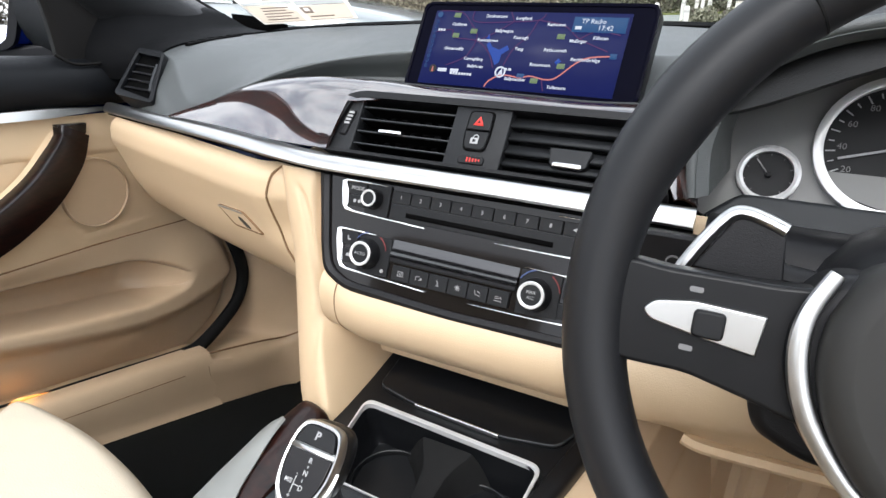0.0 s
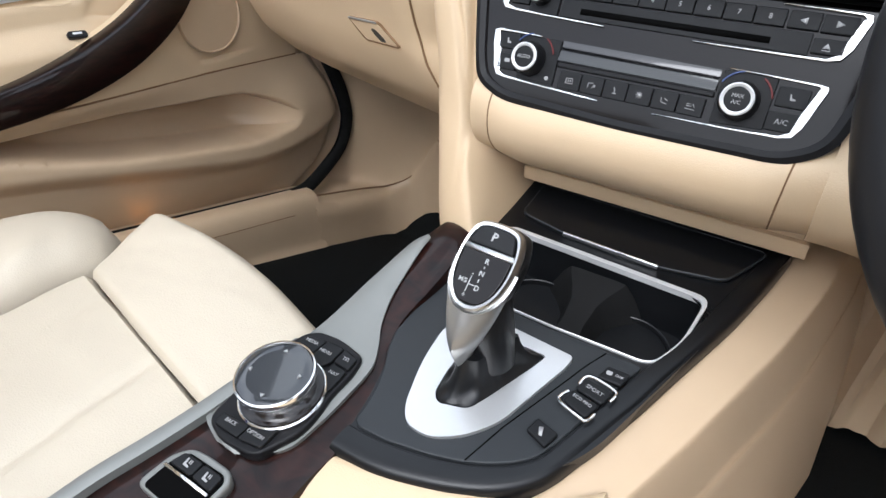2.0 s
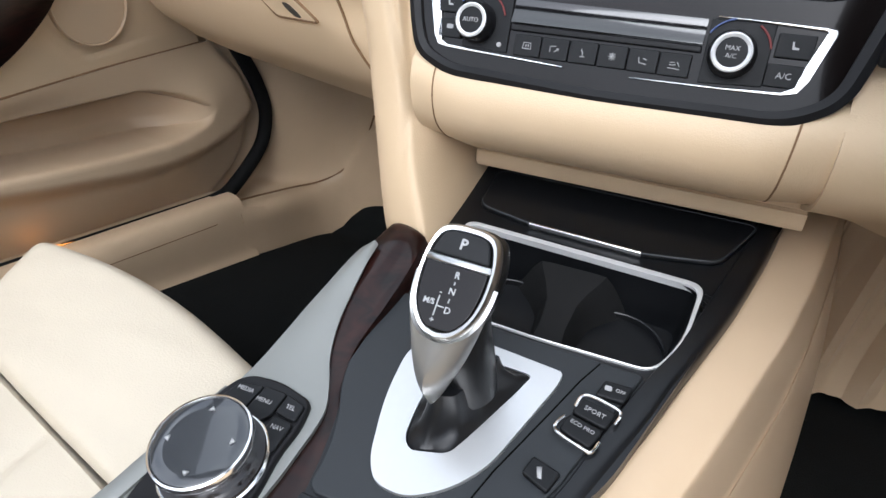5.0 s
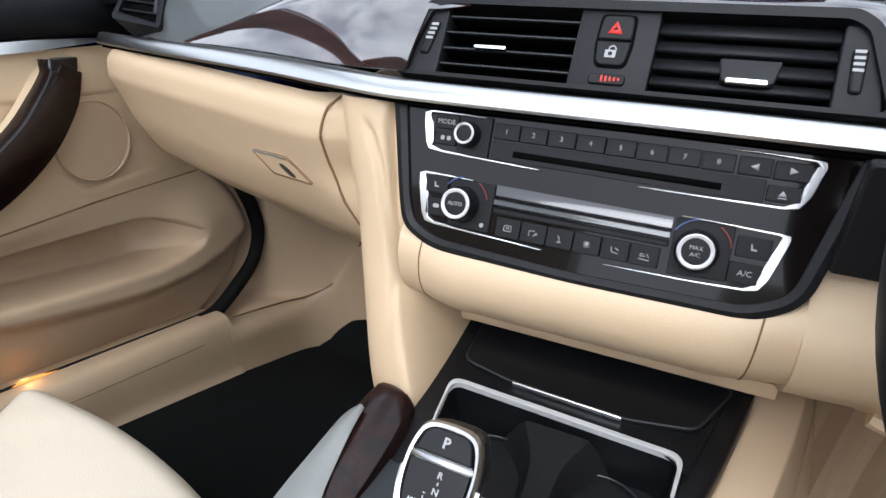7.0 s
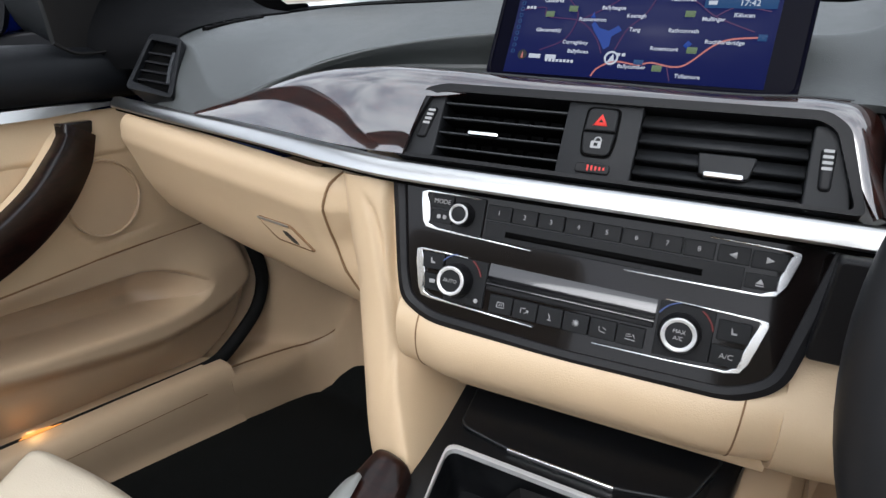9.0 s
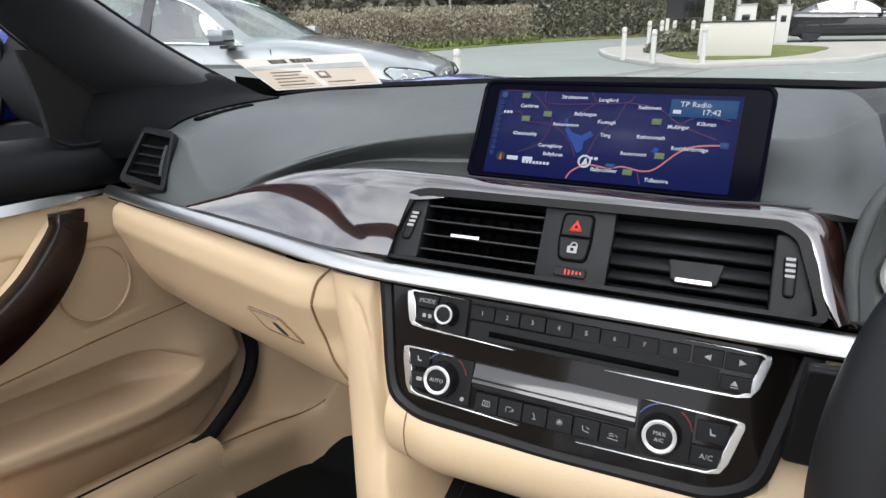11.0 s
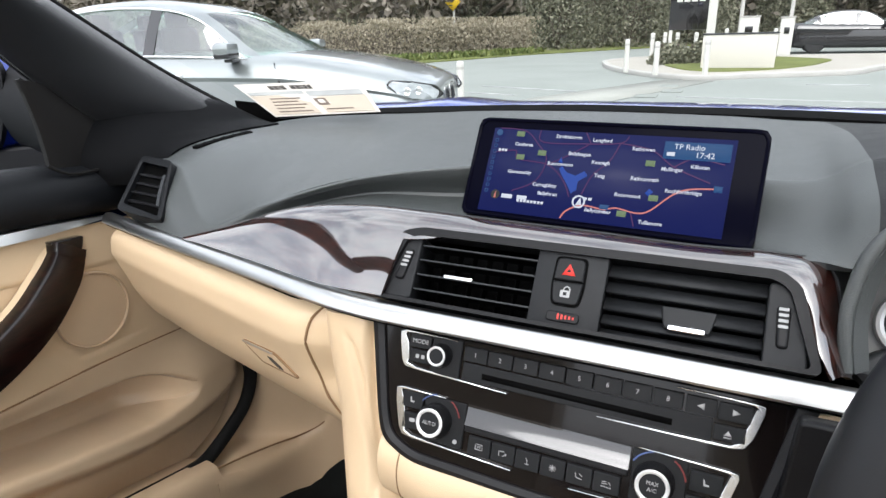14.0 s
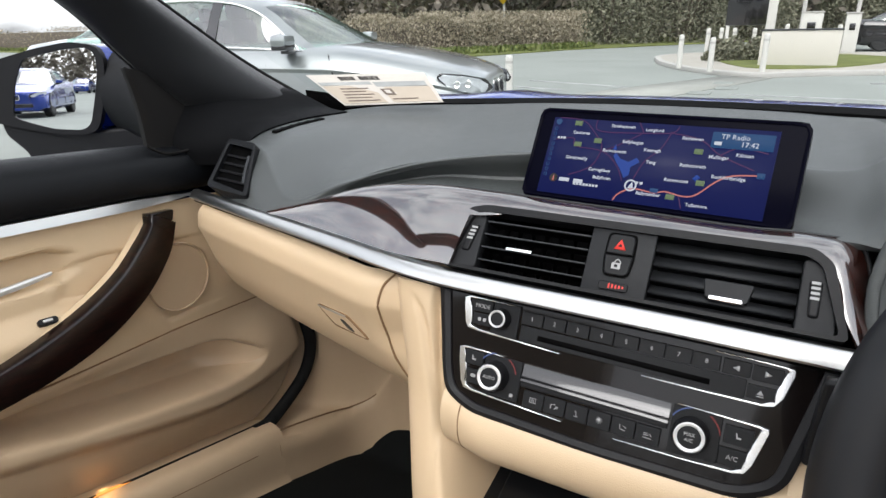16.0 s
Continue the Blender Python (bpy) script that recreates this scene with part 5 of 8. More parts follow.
def wood_row(a, b, fwd=0.0, shrink=1.0, fall=0.0):
    mid = (a + b) / 2
    a, b = mid + (a - mid) * shrink, mid + (b - mid) * shrink
    lift = con_rise((a.y + b.y) / 2) - fall
    row = [CON @ V(a.x / 1000 - 0.004, (a.y + fwd) / 1000, -0.16), CON @ V(a.x / 1000 - 0.002, (a.y + fwd) / 1000, -0.008 + lift)]
    for j in range(13):
        f = j / 12
        p = a.lerp(b, f)
        row.append(CON @ V(p.x / 1000, (p.y + fwd) / 1000, lift + 0.0055 * math.sin(math.pi * f) ** 0.6 - 0.003))
    return row + [CON @ V(b.x / 1000 + 0.002, (b.y + fwd) / 1000, -0.010 + lift), CON @ V(b.x / 1000 + 0.002, (b.y + fwd) / 1000, -0.06)]


rows = [wood_row(lf[0], rt[0], 11 * math.sin(w), 0.55 + 0.45 * math.cos(w), 0.016 * (1 - math.cos(w))) for w in (1.5, 1.25, 1.0, 0.75, 0.5, 0.25)]
rows += [wood_row(a, b) for a, b in zip(lf, rt)]
part("wood_strip", loft(rows, thick=0.002), WOOD_CONSOLE_DIM, arm, "polished dark burl wood")
bl = [(-145, 0), (-152.5, -13), (-160, -51), (-164, -72), (-168, -101), (-170.5, -120), (-174.5, -142), (-182, -180), (-189, -215), (-186, -236), (-160, -247)]
br = [(-139, -1), (-137.5, -24), (-136, -49), (-132, -74), (-124, -98), (-113, -116), (-103.5, -137), (-103, -168), (-105, -198), (-112, -226), (-140, -247)]
lf, rt = spline([(a, b, 0) for a, b in bl], 60), spline([(a, b, 0) for a, b in br], 60)
rows = []
for a, b in zip(lf, rt):
    rows.append([CON @ V(*(a.lerp(b, j / 8) / 1000).to_2d(), 0.0042 + con_rise(a.y) + 0.0040 * math.sin(math.pi * (0.1 + 0.8 * j / 8))) for j in range(9)])
part("grey_blade", loft(rows, thick=0.004), BLADE, arm, "matt silver-grey metal blade")
part("blade_tail", sweep([CON @ V(p.x / 1000, p.y / 1000, 0.0065) for p in spline([(-171, -148, 0), (-178, -178, 0), (-185, -207, 0), (-191, -235, 0), (-201, -272, 0), (-213, -310, 0), (-219, -338, 0), (-234, -415, 0)], 30)], [(-0.0066, 0.002), (-0.003, 0.0036), (0.003, 0.0036), (0.0066, 0.002), (0.0066, -0.006), (-0.0066, -0.006)], CON.to_3x3() @ V(0, 0, 1)), BLADE, arm)
# near-black line along the strip's outer edge
part("dark_edge_line", tube([CON @ V(p[0] / 1000 - 0.0012, p[1] / 1000, 0.003) for p in spline([(a, b, 0) for a, b in left[8:]], 24)], 0.0012, 8), VOID, arm)

ctl = thing("rotary_controller", "silver ringed rotary controller with eight keys round it", "controller knob", CON @ V(-0.15, -0.19, 0))
kb = rpoly(mm([(-178, -238), (-179, -200), (-178, -157), (-171, -139), (-162, -132.5), (-141, -129.5), (-113, -134.5), (-109, -152), (-110.5, -174), (-107, -196), (-108, -213), (-121.5, -240), (-130, -244), (-158, -246)]), [0.008, 0.02, 0.01, 0.008, 0.008, 0.012, 0.006, 0.01, 0.01, 0.01, 0.012, 0.006, 0.006, 0.012], 4)
part("key_base", prism(kb, 0.0, 0.0115, CON, 0.002), BLACK_PL, ctl)
for poly, t, u, v in (([(-171, -158), (-165, -142), (-147.6, -138.6), (-149.5, -158)], "MEDIA", -157.5, -145.5), ([(-148.4, -157.5), (-146.4, -138.4), (-129.6, -137.4), (-129.8, -154.5), (-135, -162)], "MENU", -140.5, -148),
                      ([(-128.6, -152), (-128.2, -137.6), (-113, -140.5), (-112.6, -152.7)], "TEL", -120.6, -145.5), ([(-127.5, -168), (-127.8, -153.6), (-112.6, -154.2), (-112.4, -174), (-116, -179)], "NAV", -120.2, -160.7),
                      ([(-168, -239.5), (-168, -229.5), (-142.4, -227), (-143.4, -239.5)], "BACK", -156.5, -232.6), ([(-142.2, -239.5), (-141.2, -227), (-121, -216), (-121.6, -236)], "OPTION", -132.6, -230.4)):
    k = part("key", prism(rpoly(mm(poly), 0.0025), 0.010, 0.0145, CON, 0.001), BUTTON, ctl)
    letters(t, 0.0043, on(CON, u, v, 14.7, 3), WHITE_INK, k)
KN = on(CON, -143.5, -193)
part("knob_collar", lathe([(0.0335, 0.008), (0.0335, 0.0135), (0.0322, 0.0165), (0.029, 0.0172)], KN, 48), GLOSS, ctl, "polished dark collar")
part("collar_ring", lathe([(0.0334, 0.0118), (0.0343, 0.0128), (0.0343, 0.0142), (0.0332, 0.0152)], KN, 48), CHROME, ctl, "bright lower ring")
part("knob_body", lathe([(0.0285, 0.014), (0.0275, 0.024), (0.0285, 0.028), (0.0305, 0.031), (0.0310, 0.034), (0.0304, 0.0365), (0.0292, 0.0370), (0.0283, 0.0352), (0.0278, 0.030)], KN, 48), CHROME, ctl, "knurled chrome ring")
top_k = part("knob_top", lathe([(0.0284, 0.0362), (0.0278, 0.0366), (0.015, 0.0358), (0, 0.0355)], KN, 40), TOUCH, ctl, "smooth black touch face")
for a in (20, 110, 200, 290):
    c, s = math.cos(radians(a)), math.sin(radians(a))
    t3 = [V(0.0220 * c, 0.0220 * s), V(0.0192 * c - 0.002 * s, 0.0192 * s + 0.002 * c), V(0.0192 * c + 0.002 * s, 0.0192 * s - 0.002 * c)]
    part("arrow", prism(t3, 0.0362, 0.0372, KN), WHITE_INK, top_k)
heat = thing("seat_switch_block", "pair of seat switches in a black frame on the console", "switch", CON @ V(-0.162, -0.268, 0))
part("switch_frame", prism(rpoly(mm([(-181, -300), (-177, -272), (-168, -261), (-155, -258.5), (-130, -258), (-122, -264), (-123, -300)]), [0.008, 0.01, 0.008, 0.008, 0.01, 0.01, 0.008]), 0.0, 0.0105, CON, 0.002), BLADE, heat, "grey frame")
part("switch_well", prism(rpoly(mm([(-174, -298), (-171.5, -274), (-166, -264.5), (-130, -263), (-125.5, -267), (-126.5, -298)]), 0.005), 0.0100, 0.0112, CON), VOID, heat)
for poly in ([(-170, -277.5), (-166.4, -266.4), (-147.8, -265), (-148.4, -276.6)], [(-147, -276.6), (-146.4, -265), (-127.6, -265), (-127.4, -277)]):
    part("switch", prism(rpoly(mm(poly), 0.0025), 0.0100, 0.0140, CON, 0.001), BUTTON, heat)
for u in (-157.5, -137):
    part("symbol", prism(mm([(u - 2.6, -268), (u - 1.4, -268), (u - 0.6, -272), (u + 2.8, -272.4), (u + 2.8, -273.8), (u - 2.0, -273.8)]), 0.0138, 0.0146, CON), WHITE_INK, heat)
    for k in range(2):
        part("symbol", prism(mm([(u + 0.6 + 1.6 * k, -268), (u + 1.3 + 1.6 * k, -268), (u + 1.5 + 1.6 * k, -271), (u + 0.8 + 1.6 * k, -271)]), 0.0138, 0.0146, CON), WHITE_INK, heat)
part("silver_edge", prism(mm([(-172, -278.4), (-127, -278), (-127, -280.6), (-172.4, -281.2)]), 0.010, 0.0138, CON, 0.0008), CHROME, heat)

# cream box behind the selector panel
bx = thing("console_box", "cream leather front of the centre armrest box", "console trim", (0, 0.0, 0.4))
rows = []
for f in [i / 24 for i in range(25)]:
    a = V(-0.089 + 0.18 * f, 0)
    v = lerp([(0, -0.207), (0.5, -0.182), (0.8, -0.165), (1.0, -0.13)], f)
    rows.append([CON @ V(a.x, v, -0.006), CON @ V(a.x, v - 0.010, -0.004), CON @ V(a.x, v - 0.05, -0.012), CON @ V(a.x - 0.002, v - 0.09, -0.03), CON @ V(a.x - 0.002, v - 0.26, -0.03)])
part("box_front", loft([spline(r, 14) for r in rows], thick=0.004), CREAM, bx)
part("socket_cap", lathe([(0.013, -0.02), (0.013, 0.004), (0.011, 0.008), (0, 0.010)], on(CON, -28, -246, -22), 24), RUBBER, bx, "round black socket cap")

# ---- passenger door ----
door = thing("passenger_door", "cream leather car door with dark wood grab handle and map pocket", "car door", (-0.72, 0.2, 0.3))


def front_edge(z):
    return lerp([(0.33, 0.685), (0.345, 0.715), (0.37, 0.752), (0.40, 0.776), (0.44, 0.792), (0.48, 0.790), (0.53, 0.778), (0.57, 0.760), (0.60, 0.748), (0.66, 0.735), (0.93, 0.70)], z)


def seam_z(y):
    return 0.648 - 0.080 * y if y < 0.35 else lerp([(0.35, 0.620), (0.70, 0.592), (0.9, 0.575)], y)


def lip_z(y):
    return lerp([(-0.4, 0.745), (0.208, 0.585), (0.272, 0.559), (0.349, 0.531), (0.437, 0.507), (0.525, 0.487), (0.582, 0.475), (0.621, 0.472), (0.660, 0.473), (0.677, 0.478), (0.688, 0.490), (0.9, 0.490)], y)


def pocket_top(y):
    return lerp([(-0.4, 0.630), (0.0, 0.616), (0.222, 0.604), (0.294, 0.598), (0.378, 0.590), (0.471, 0.576), (0.544, 0.565), (0.58, 0.559), (0.611, 0.548), (0.645, 0.531), (0.668, 0.515), (0.680, 0.504), (0.688, 0.490), (0.9, 0.490)], y)


def roll_z(y):
    """Lower edge of the rolled lip, which sweeps up round the pocket's front end."""
    return lerp([(-0.4, 0.72), (0.26, 0.536), (0.416, 0.485), (0.516, 0.455), (0.574, 0.441), (0.639, 0.435), (0.712, 0.437), (0.753, 0.451), (0.80, 0.478)], y)


def belt(y):
    return 0.860 - 0.070 * y


def lower_x(y, z):
    lip = lip_z(y)
    x = -0.700
    # lip bulges into the car, the panel falls away below it
    k = smooth(0.58, 0.70, y)
    cap = (1 - k) * (1 - smooth(lip - 0.008, lip + 0.03, z)) + k * (1 - smooth(0.50, 0.59, z))
    x += 0.024 * smooth(roll_z(y) - 0.018, roll_z(y) + 0.012, z) * cap
    x -= 0.045 * smooth(roll_z(y), 0.33, z) * smooth(0.9, 0.5, y)
    # the top edge comes out to meet the armrest
    x += 0.020 * (1 - smooth(0.28, 0.60, y)) * smooth(pocket_top(y), seam_z(y), z)
    # rounded nose of the door towards the hinge
    x -= 0.026 * smooth(front_edge(z) - 0.035, front_edge(z), y) ** 2
    # map pocket
    top = pocket_top(y)
    m = smooth(lip - 0.003, lip + 0.008, z) * (1 - smooth(top - 0.004, top + 0.003, z))
    x -= 0.070 * m * smooth(0.700, 0.585, y) ** 1.3
    return x


def panel_z(y, g):
    """Height on the lower panel at g (0 at the sill, 1 at the seam), with close rows round the pocket's edges."""
    lip, tp, sz = lip_z(y), pocket_top(y), seam_z(y)
    lip = min(lip, sz - 0.09)
    tp = min(max(tp, lip + 0.02), sz - 0.012)
    return lerp([(0, 0.33), (0.20, min(lip - 0.03, 0.33 + 0.9 * (lip - 0.33))), (0.52, lip + 0.008), (0.66, tp - 0.008), (0.86, tp + 0.008), (1, sz)], g)


rows = []
for i in range(170):
    f = i / 169
    row = []
    for j in range(110):
        g = j / 109
        y_mid = -0.35 + f * 1.15
        y = -0.35 + f * (front_edge(panel_z(y_mid, g)) + 0.35)
        z = panel_z(y, g)
        row.append(V(lower_x(y, z), y, z))
    rows.append(row)
part("lower_panel", loft(rows, thick=0.004), CREAM_HARD, door, "cream moulded lower panel with a long map pocket")
part("panel_seam", tube([V(-0.6985 + 0.0205 * (1 - smooth(0.28, 0.60, y)), y, seam_z(y) + 0.001) for y in [-0.35 + 1.06 * i / 50 for i in range(51)]], 0.0016, 6), SEAM, door)

def upper_x(y, z):
    g = (z - seam_z(y)) / (belt(y) - 0.012 - seam_z(y))
    x = -0.702
    # ledge of the armrest under the grab handle
    arm_top = lerp([(-0.3, 0.724), (0.2, 0.726), (0.30, 0.7236), (0.355, 0.7209), (0.424, 0.7054), (0.47, 0.685), (0.52, 0.62)], y)
    x += 0.020 * (1 - smooth(arm_top - 0.034, arm_top + 0.003, z)) * (1 - smooth(0.28, 0.60, y))
    # bowl round the release lever
    c = abs(z - (0.770 - 0.05 * (y - 0.35))) + 0.35 * max(0.0, y - 0.37)
    x -= 0.024 * (1 - smooth(0.020, 0.028, c)) * (1 - smooth(0.372, 0.410, y))
    # the padded field ahead of the lever lies a little deeper
    cz = lerp([(0.368, 0.7323), (0.377, 0.742), (0.389, 0.757), (0.4029, 0.767), (0.44, 0.7665), (0.4838, 0.7605), (0.60, 0.748)], y)
    x -= 0.004 * smooth(0.364, 0.374, y) * (1 - smooth(0.54, 0.66, y)) * (1 - smooth(cz - 0.004, cz + 0.002, z)) * smooth(arm_top, arm_top + 0.006, z)
    return x + 0.006 * math.sin(math.pi * min(1, max(0, g)))


rows = []
for i in range(150):
    f = i / 149
    y = -0.35 + f * 1.06
    row = []
    for j in range(80):
        z = seam_z(y) + (belt(y) - 0.012 - seam_z(y)) * j / 79
        row.append(V(upper_x(y, z), y, z))
    rows.append(row)
part("upper_panel", loft(rows, thick=0.004), CREAM, door, "cream leather upper panel")
part("speaker_ring", band([V(p.x, p.y) for p in circle(0, 0, 0.055, 40)], circle(0, 0, 0.052, 40), -0.004, 0.003, basis((-0.6932, 0.548, 0.690), (0, 1, 0), (0, 0, 1), (1, 0, 0)), 40, 0.001), CREAM_HARD, door)
part("speaker_cover", prism(circle(0, 0, 0.052, 40), -0.004, 0.0010, basis((-0.6932, 0.548, 0.690), (0, 1, 0), (0, 0, 1), (1, 0, 0)), 0.001), CREAM_HARD, door, "round cream speaker cover")
bs = [V(-0.692, y, belt(y) - 0.004) for y in [-0.35 + 0.945 * i / 30 for i in range(31)]]
part("silver_strip", sweep(bs, [(0.008, -0.0065), (0.004, 0.006), (-0.006, 0.0075), (-0.006, -0.0085)], (0, 0, 1), [1.0 if i < 28 else 1.0 - 0.22 * (i - 27) for i in range(31)]), SATIN, door, "satin aluminium strip")
rows = []
for i in range(40):
    y = -0.35 + 1.00 * i / 39
    z = belt(y)
    s = smooth(0.70, 0.60, y)
    rows.append(spline([V(-0.700, y, z + 0.001), V(-0.686, y, z + 0.008), V(-0.680, y, z + 0.030), V(-0.688, y, z + 0.056), V(-0.712, y, z + 0.0705), V(-0.735, y, z + 0.073)], 18))
part("top_pad", loft(rows, thick=0.004), DOOR_TOP, door, "soft black door top")
part("pocket_line", tube([V(lower_x(y, pocket_top(y) + 0.007) + 0.0012, y, pocket_top(y) + 0.005) for y in [0.0 + 0.676 * i / 50 for i in range(51)]], 0.0010, 6), SEAM, door)
# grab handle
hp = spline([(-0.690, 0.531, 0.789), (-0.683, 0.520, 0.773), (-0.674, 0.497, 0.752), (-0.666, 0.450, 0.716), (-0.664, 0.384, 0.683), (-0.665, 0.305, 0.661), (-0.668, 0.226, 0.650), (-0.675, 0.11, 0.646)], 50)
hs_ = [max(0.98 - 0.3 * i / 49, 0.80 + 0.36 * math.sin(math.pi * min(1, (i / 49) * 0.9)) ** 0.7 - 0.22 * smooth(0.55, 1.0, i / 49)) for i in range(50)]
part("grab_handle", sweep(hp, [(-0.0235, -0.011), (-0.0243, -0.006), (-0.0243, 0.001), (-0.0238, 0.006), (-0.0218, 0.0100), (-0.0205, 0.0110), (0.0205, 0.0110), (0.0218, 0.0100), (0.0238, 0.006), (0.0243, 0.001), (0.0243, -0.006), (0.0235, -0.011)], (1, 0, 0), hs_), WOOD_HANDLE_DIM, door, "curved dark wood grab handle")
part("handle_socket", prism(rpoly([(0.509, 0.8035), (0.5548, 0.7995), (0.5500, 0.783), (0.514, 0.779)], 0.003), -0.012, 0.009, basis((-0.694, 0, 0), (0, 1, 0), (0, 0, 1), (1, 0, 0)), 0.002), GLOSS, door, "gloss black cap of the grab handle")
part("handle_backing", sweep([p + V(-0.016, -0.006, 0.008) for p in hp], [(a * 0.018, b * 0.012) for a, b in ellipse(1, 1, 10)], (1, 0, 0), hs_), CREAM, door)
# release lever in its moulded bowl, window switch on the armrest
bez = spline([(0, 0.16, 0.808), (0, 0.320, 0.7995), (0, 0.366, 0.7985), (0, 0.396, 0.7925), (0, 0.404, 0.782), (0, 0.395, 0.763), (0, 0.374, 0.748), (0, 0.346, 0.7414), (0, 0.3075, 0.745), (0, 0.16, 0.757)], 70)
part("release_bowl_edge", tube([V(upper_x(p.y, p.z) + 0.0022, p.y, p.z) for p in bez], 0.0020, 8, (1, 0, 0)), CREAM, door, "moulded edge of the release bowl")
lev = [(-0.700, 0.372, 0.7600), (-0.697, 0.345, 0.7590), (-0.696, 0.30, 0.7580), (-0.696, 0.20, 0.7600)]
part("release_lever", sweep(spline(lev, 20), [(0.0055, -0.003), (0.0055, 0.002), (0.002, 0.0045), (-0.0055, 0.0015), (-0.0055, -0.003)], (1, 0, 0), [0.45 + 0.30 * smooth(0, 9, i) for i in range(20)]), PEARL, door, "silver door release lever")
WS = basis((-0.6790, 0.3440, 0.7080), (0, 0.99, -0.12), (-0.62, 0.09, 0.78), (0.78, 0.07, 0.62))
part("window_switch", prism(rect(0, 0, 0.024, 0.009, 0.004), -0.006, 0.002, WS, 0.001), BLACK_PL, door, "small black window switch")
part("switch_rocker", prism(rect(-0.001, 0, 0.012, 0.004, 0.0015), 0.001, 0.004, WS, 0.001), SATIN, door)

# rubber seal round the door's lower front
seal = spline([(-0.695, 0.765, 0.60), (-0.688, 0.788, 0.54), (-0.688, 0.806, 0.49), (-0.688, 0.812, 0.44), (-0.688, 0.792, 0.395), (-0.685, 0.750, 0.368), (-0.680, 0.675, 0.343), (-0.678, 0.63, 0.347)], 44)
solo("door_seal", sweep(seal, [(a * 0.013, b * 0.012) for a, b in ellipse(1, 1, 10)], (1, 0, 0)), RUBBER, "black rubber door seal curving down to the sill", "door seal")

# sill and footwell side
sill = thing("door_sill", "cream moulded door sill running along the footwell", "sill", (-0.66, 0.3, 0.25))
rows = []
for i in range(40):
    y = -0.30 + 0.965 * i / 39
    zt = 0.424 - 0.235 * (y - 0.385)
    zb = 0.298 - 0.335 * (y - 0.46)
    rows.append(spline([V(-0.745, y, zt - 0.030), V(-0.70, y, zt - 0.013), V(-0.672, y, zt - 0.008), V(-0.650, y, zt - 0.012), V(-0.640, y, zt - 0.030), V(-0.637, y, (zt + zb) / 2), V(-0.634, y, zb), V(-0.60, y, zb - 0.02)], 22))
part("sill_cover", loft(rows, thick=0.004), CREAM_HARD, sill)
# added near-black filler closes the view out past the sill's end
part("sill_filler", box(-0.755, 0.62, 0.33, 0.01, 0.40, 0.18, 0.002), VOID, sill)
part("sill_line", tube([V(-0.6385, y, 0.384 - 0.25 * (y - 0.385)) for y in [0.1 + 0.5 * i / 20 for i in range(21)]], 0.0009, 6), SEAM, sill)
# footwell side panel: straight along the sill, then rounding inwards ahead of the feet
plan = spline([(-0.664, 0.655, 0), (-0.658, 0.72, 0), (-0.652, 0.79, 0), (-0.642, 0.845, 0), (-0.620, 0.888, 0), (-0.590, 0.914, 0), (-0.555, 0.930, 0), (-0.49, 0.938, 0), (-0.40, 0.940, 0)], 60)
rows = []
for i, q in enumerate(plan):
    t = (plan[min(i + 1, 59)] - plan[max(i - 1, 0)]).normalized()
    inward = V(t.y, -t.x, 0)
    y = q.y
    ks = lerp([(0.655, 0.350), (0.72, 0.322), (0.80, 0.295), (0.86, 0.278), (0.905, 0.290), (0.925, 0.340), (0.94, 0.42)], y)
    zb = 0.228 - 0.335 * (y - 0.655) - 0.04
    out = 0.075 * smooth(0.90, 0.72, y)
    join_x = 0.0060 * smooth(0.84, 0.67, y)
    cols = [(-0.035 - out, 0.66), (-0.012 - out, max(0.52, ks + 0.12)), (-0.008 - out, ks + 0.07), (-out * 0.95, ks + 0.004 - 0.032 * smooth(0.75, 0.67, y)), (0.010 + join_x, ks - 0.02), (0.016 + join_x, (ks + zb) / 2), (0.022 + join_x * 0.6, zb)]
    rows.append(spline([q + inward * d + V(0, 0, z) for d, z in cols], 26))
part("kick_panel", loft(rows, thick=0.004), CREAM_HARD, sill, "cream footwell side panel")
part("kick_seam", tube(spline([(-0.650, 0.665, 0.338), (-0.651, 0.72, 0.320), (-0.644, 0.80, 0.296), (-0.632, 0.858, 0.280), (-0.606, 0.896, 0.288), (-0.578, 0.915, 0.318), (-0.548, 0.926, 0.366), (-0.530, 0.930, 0.41)], 40), 0.0018, 6), SEAM, sill)
part("sill_lamp", sweep(spline([(-0.681, 0.338, 0.4270), (-0.680, 0.355, 0.4230), (-0.680, 0.380, 0.4170), (-0.680, 0.398, 0.4127)], 12), [(0.0035, 0.001), (0.0015, 0.0026), (-0.004, 0.0026), (-0.004, 0.0)], (0, 0, 1), [0.5 + 0.5 * smooth(0, 4, i) - 0.75 * smooth(5, 11, i) for i in range(12)]), AMBER, sill, "warm glowing sill light strip")
glow = new("sill_light", bpy.data.lights.new("sill_light", "AREA"))
glow.data.shape, glow.data.size, glow.data.size_y = "RECTANGLE", 0.008, 0.045
glow.data.energy, glow.data.color = 0.006, (1.0, 0.60, 0.24)
glow.matrix_world = look((-0.683, 0.362, 0.4310), (-0.671, 0.361, 0.4080))
# dark tube stands in for the shade in the door gap
part("sill_gap_shade", tube([V(-0.6815, y, 0.4150 - 0.24 * (y - 0.385)) for y in [0.20 + 0.44 * i / 30 for i in range(31)]], 0.0030, 6), RUBBER, sill, "dark line for the shade between door and sill")

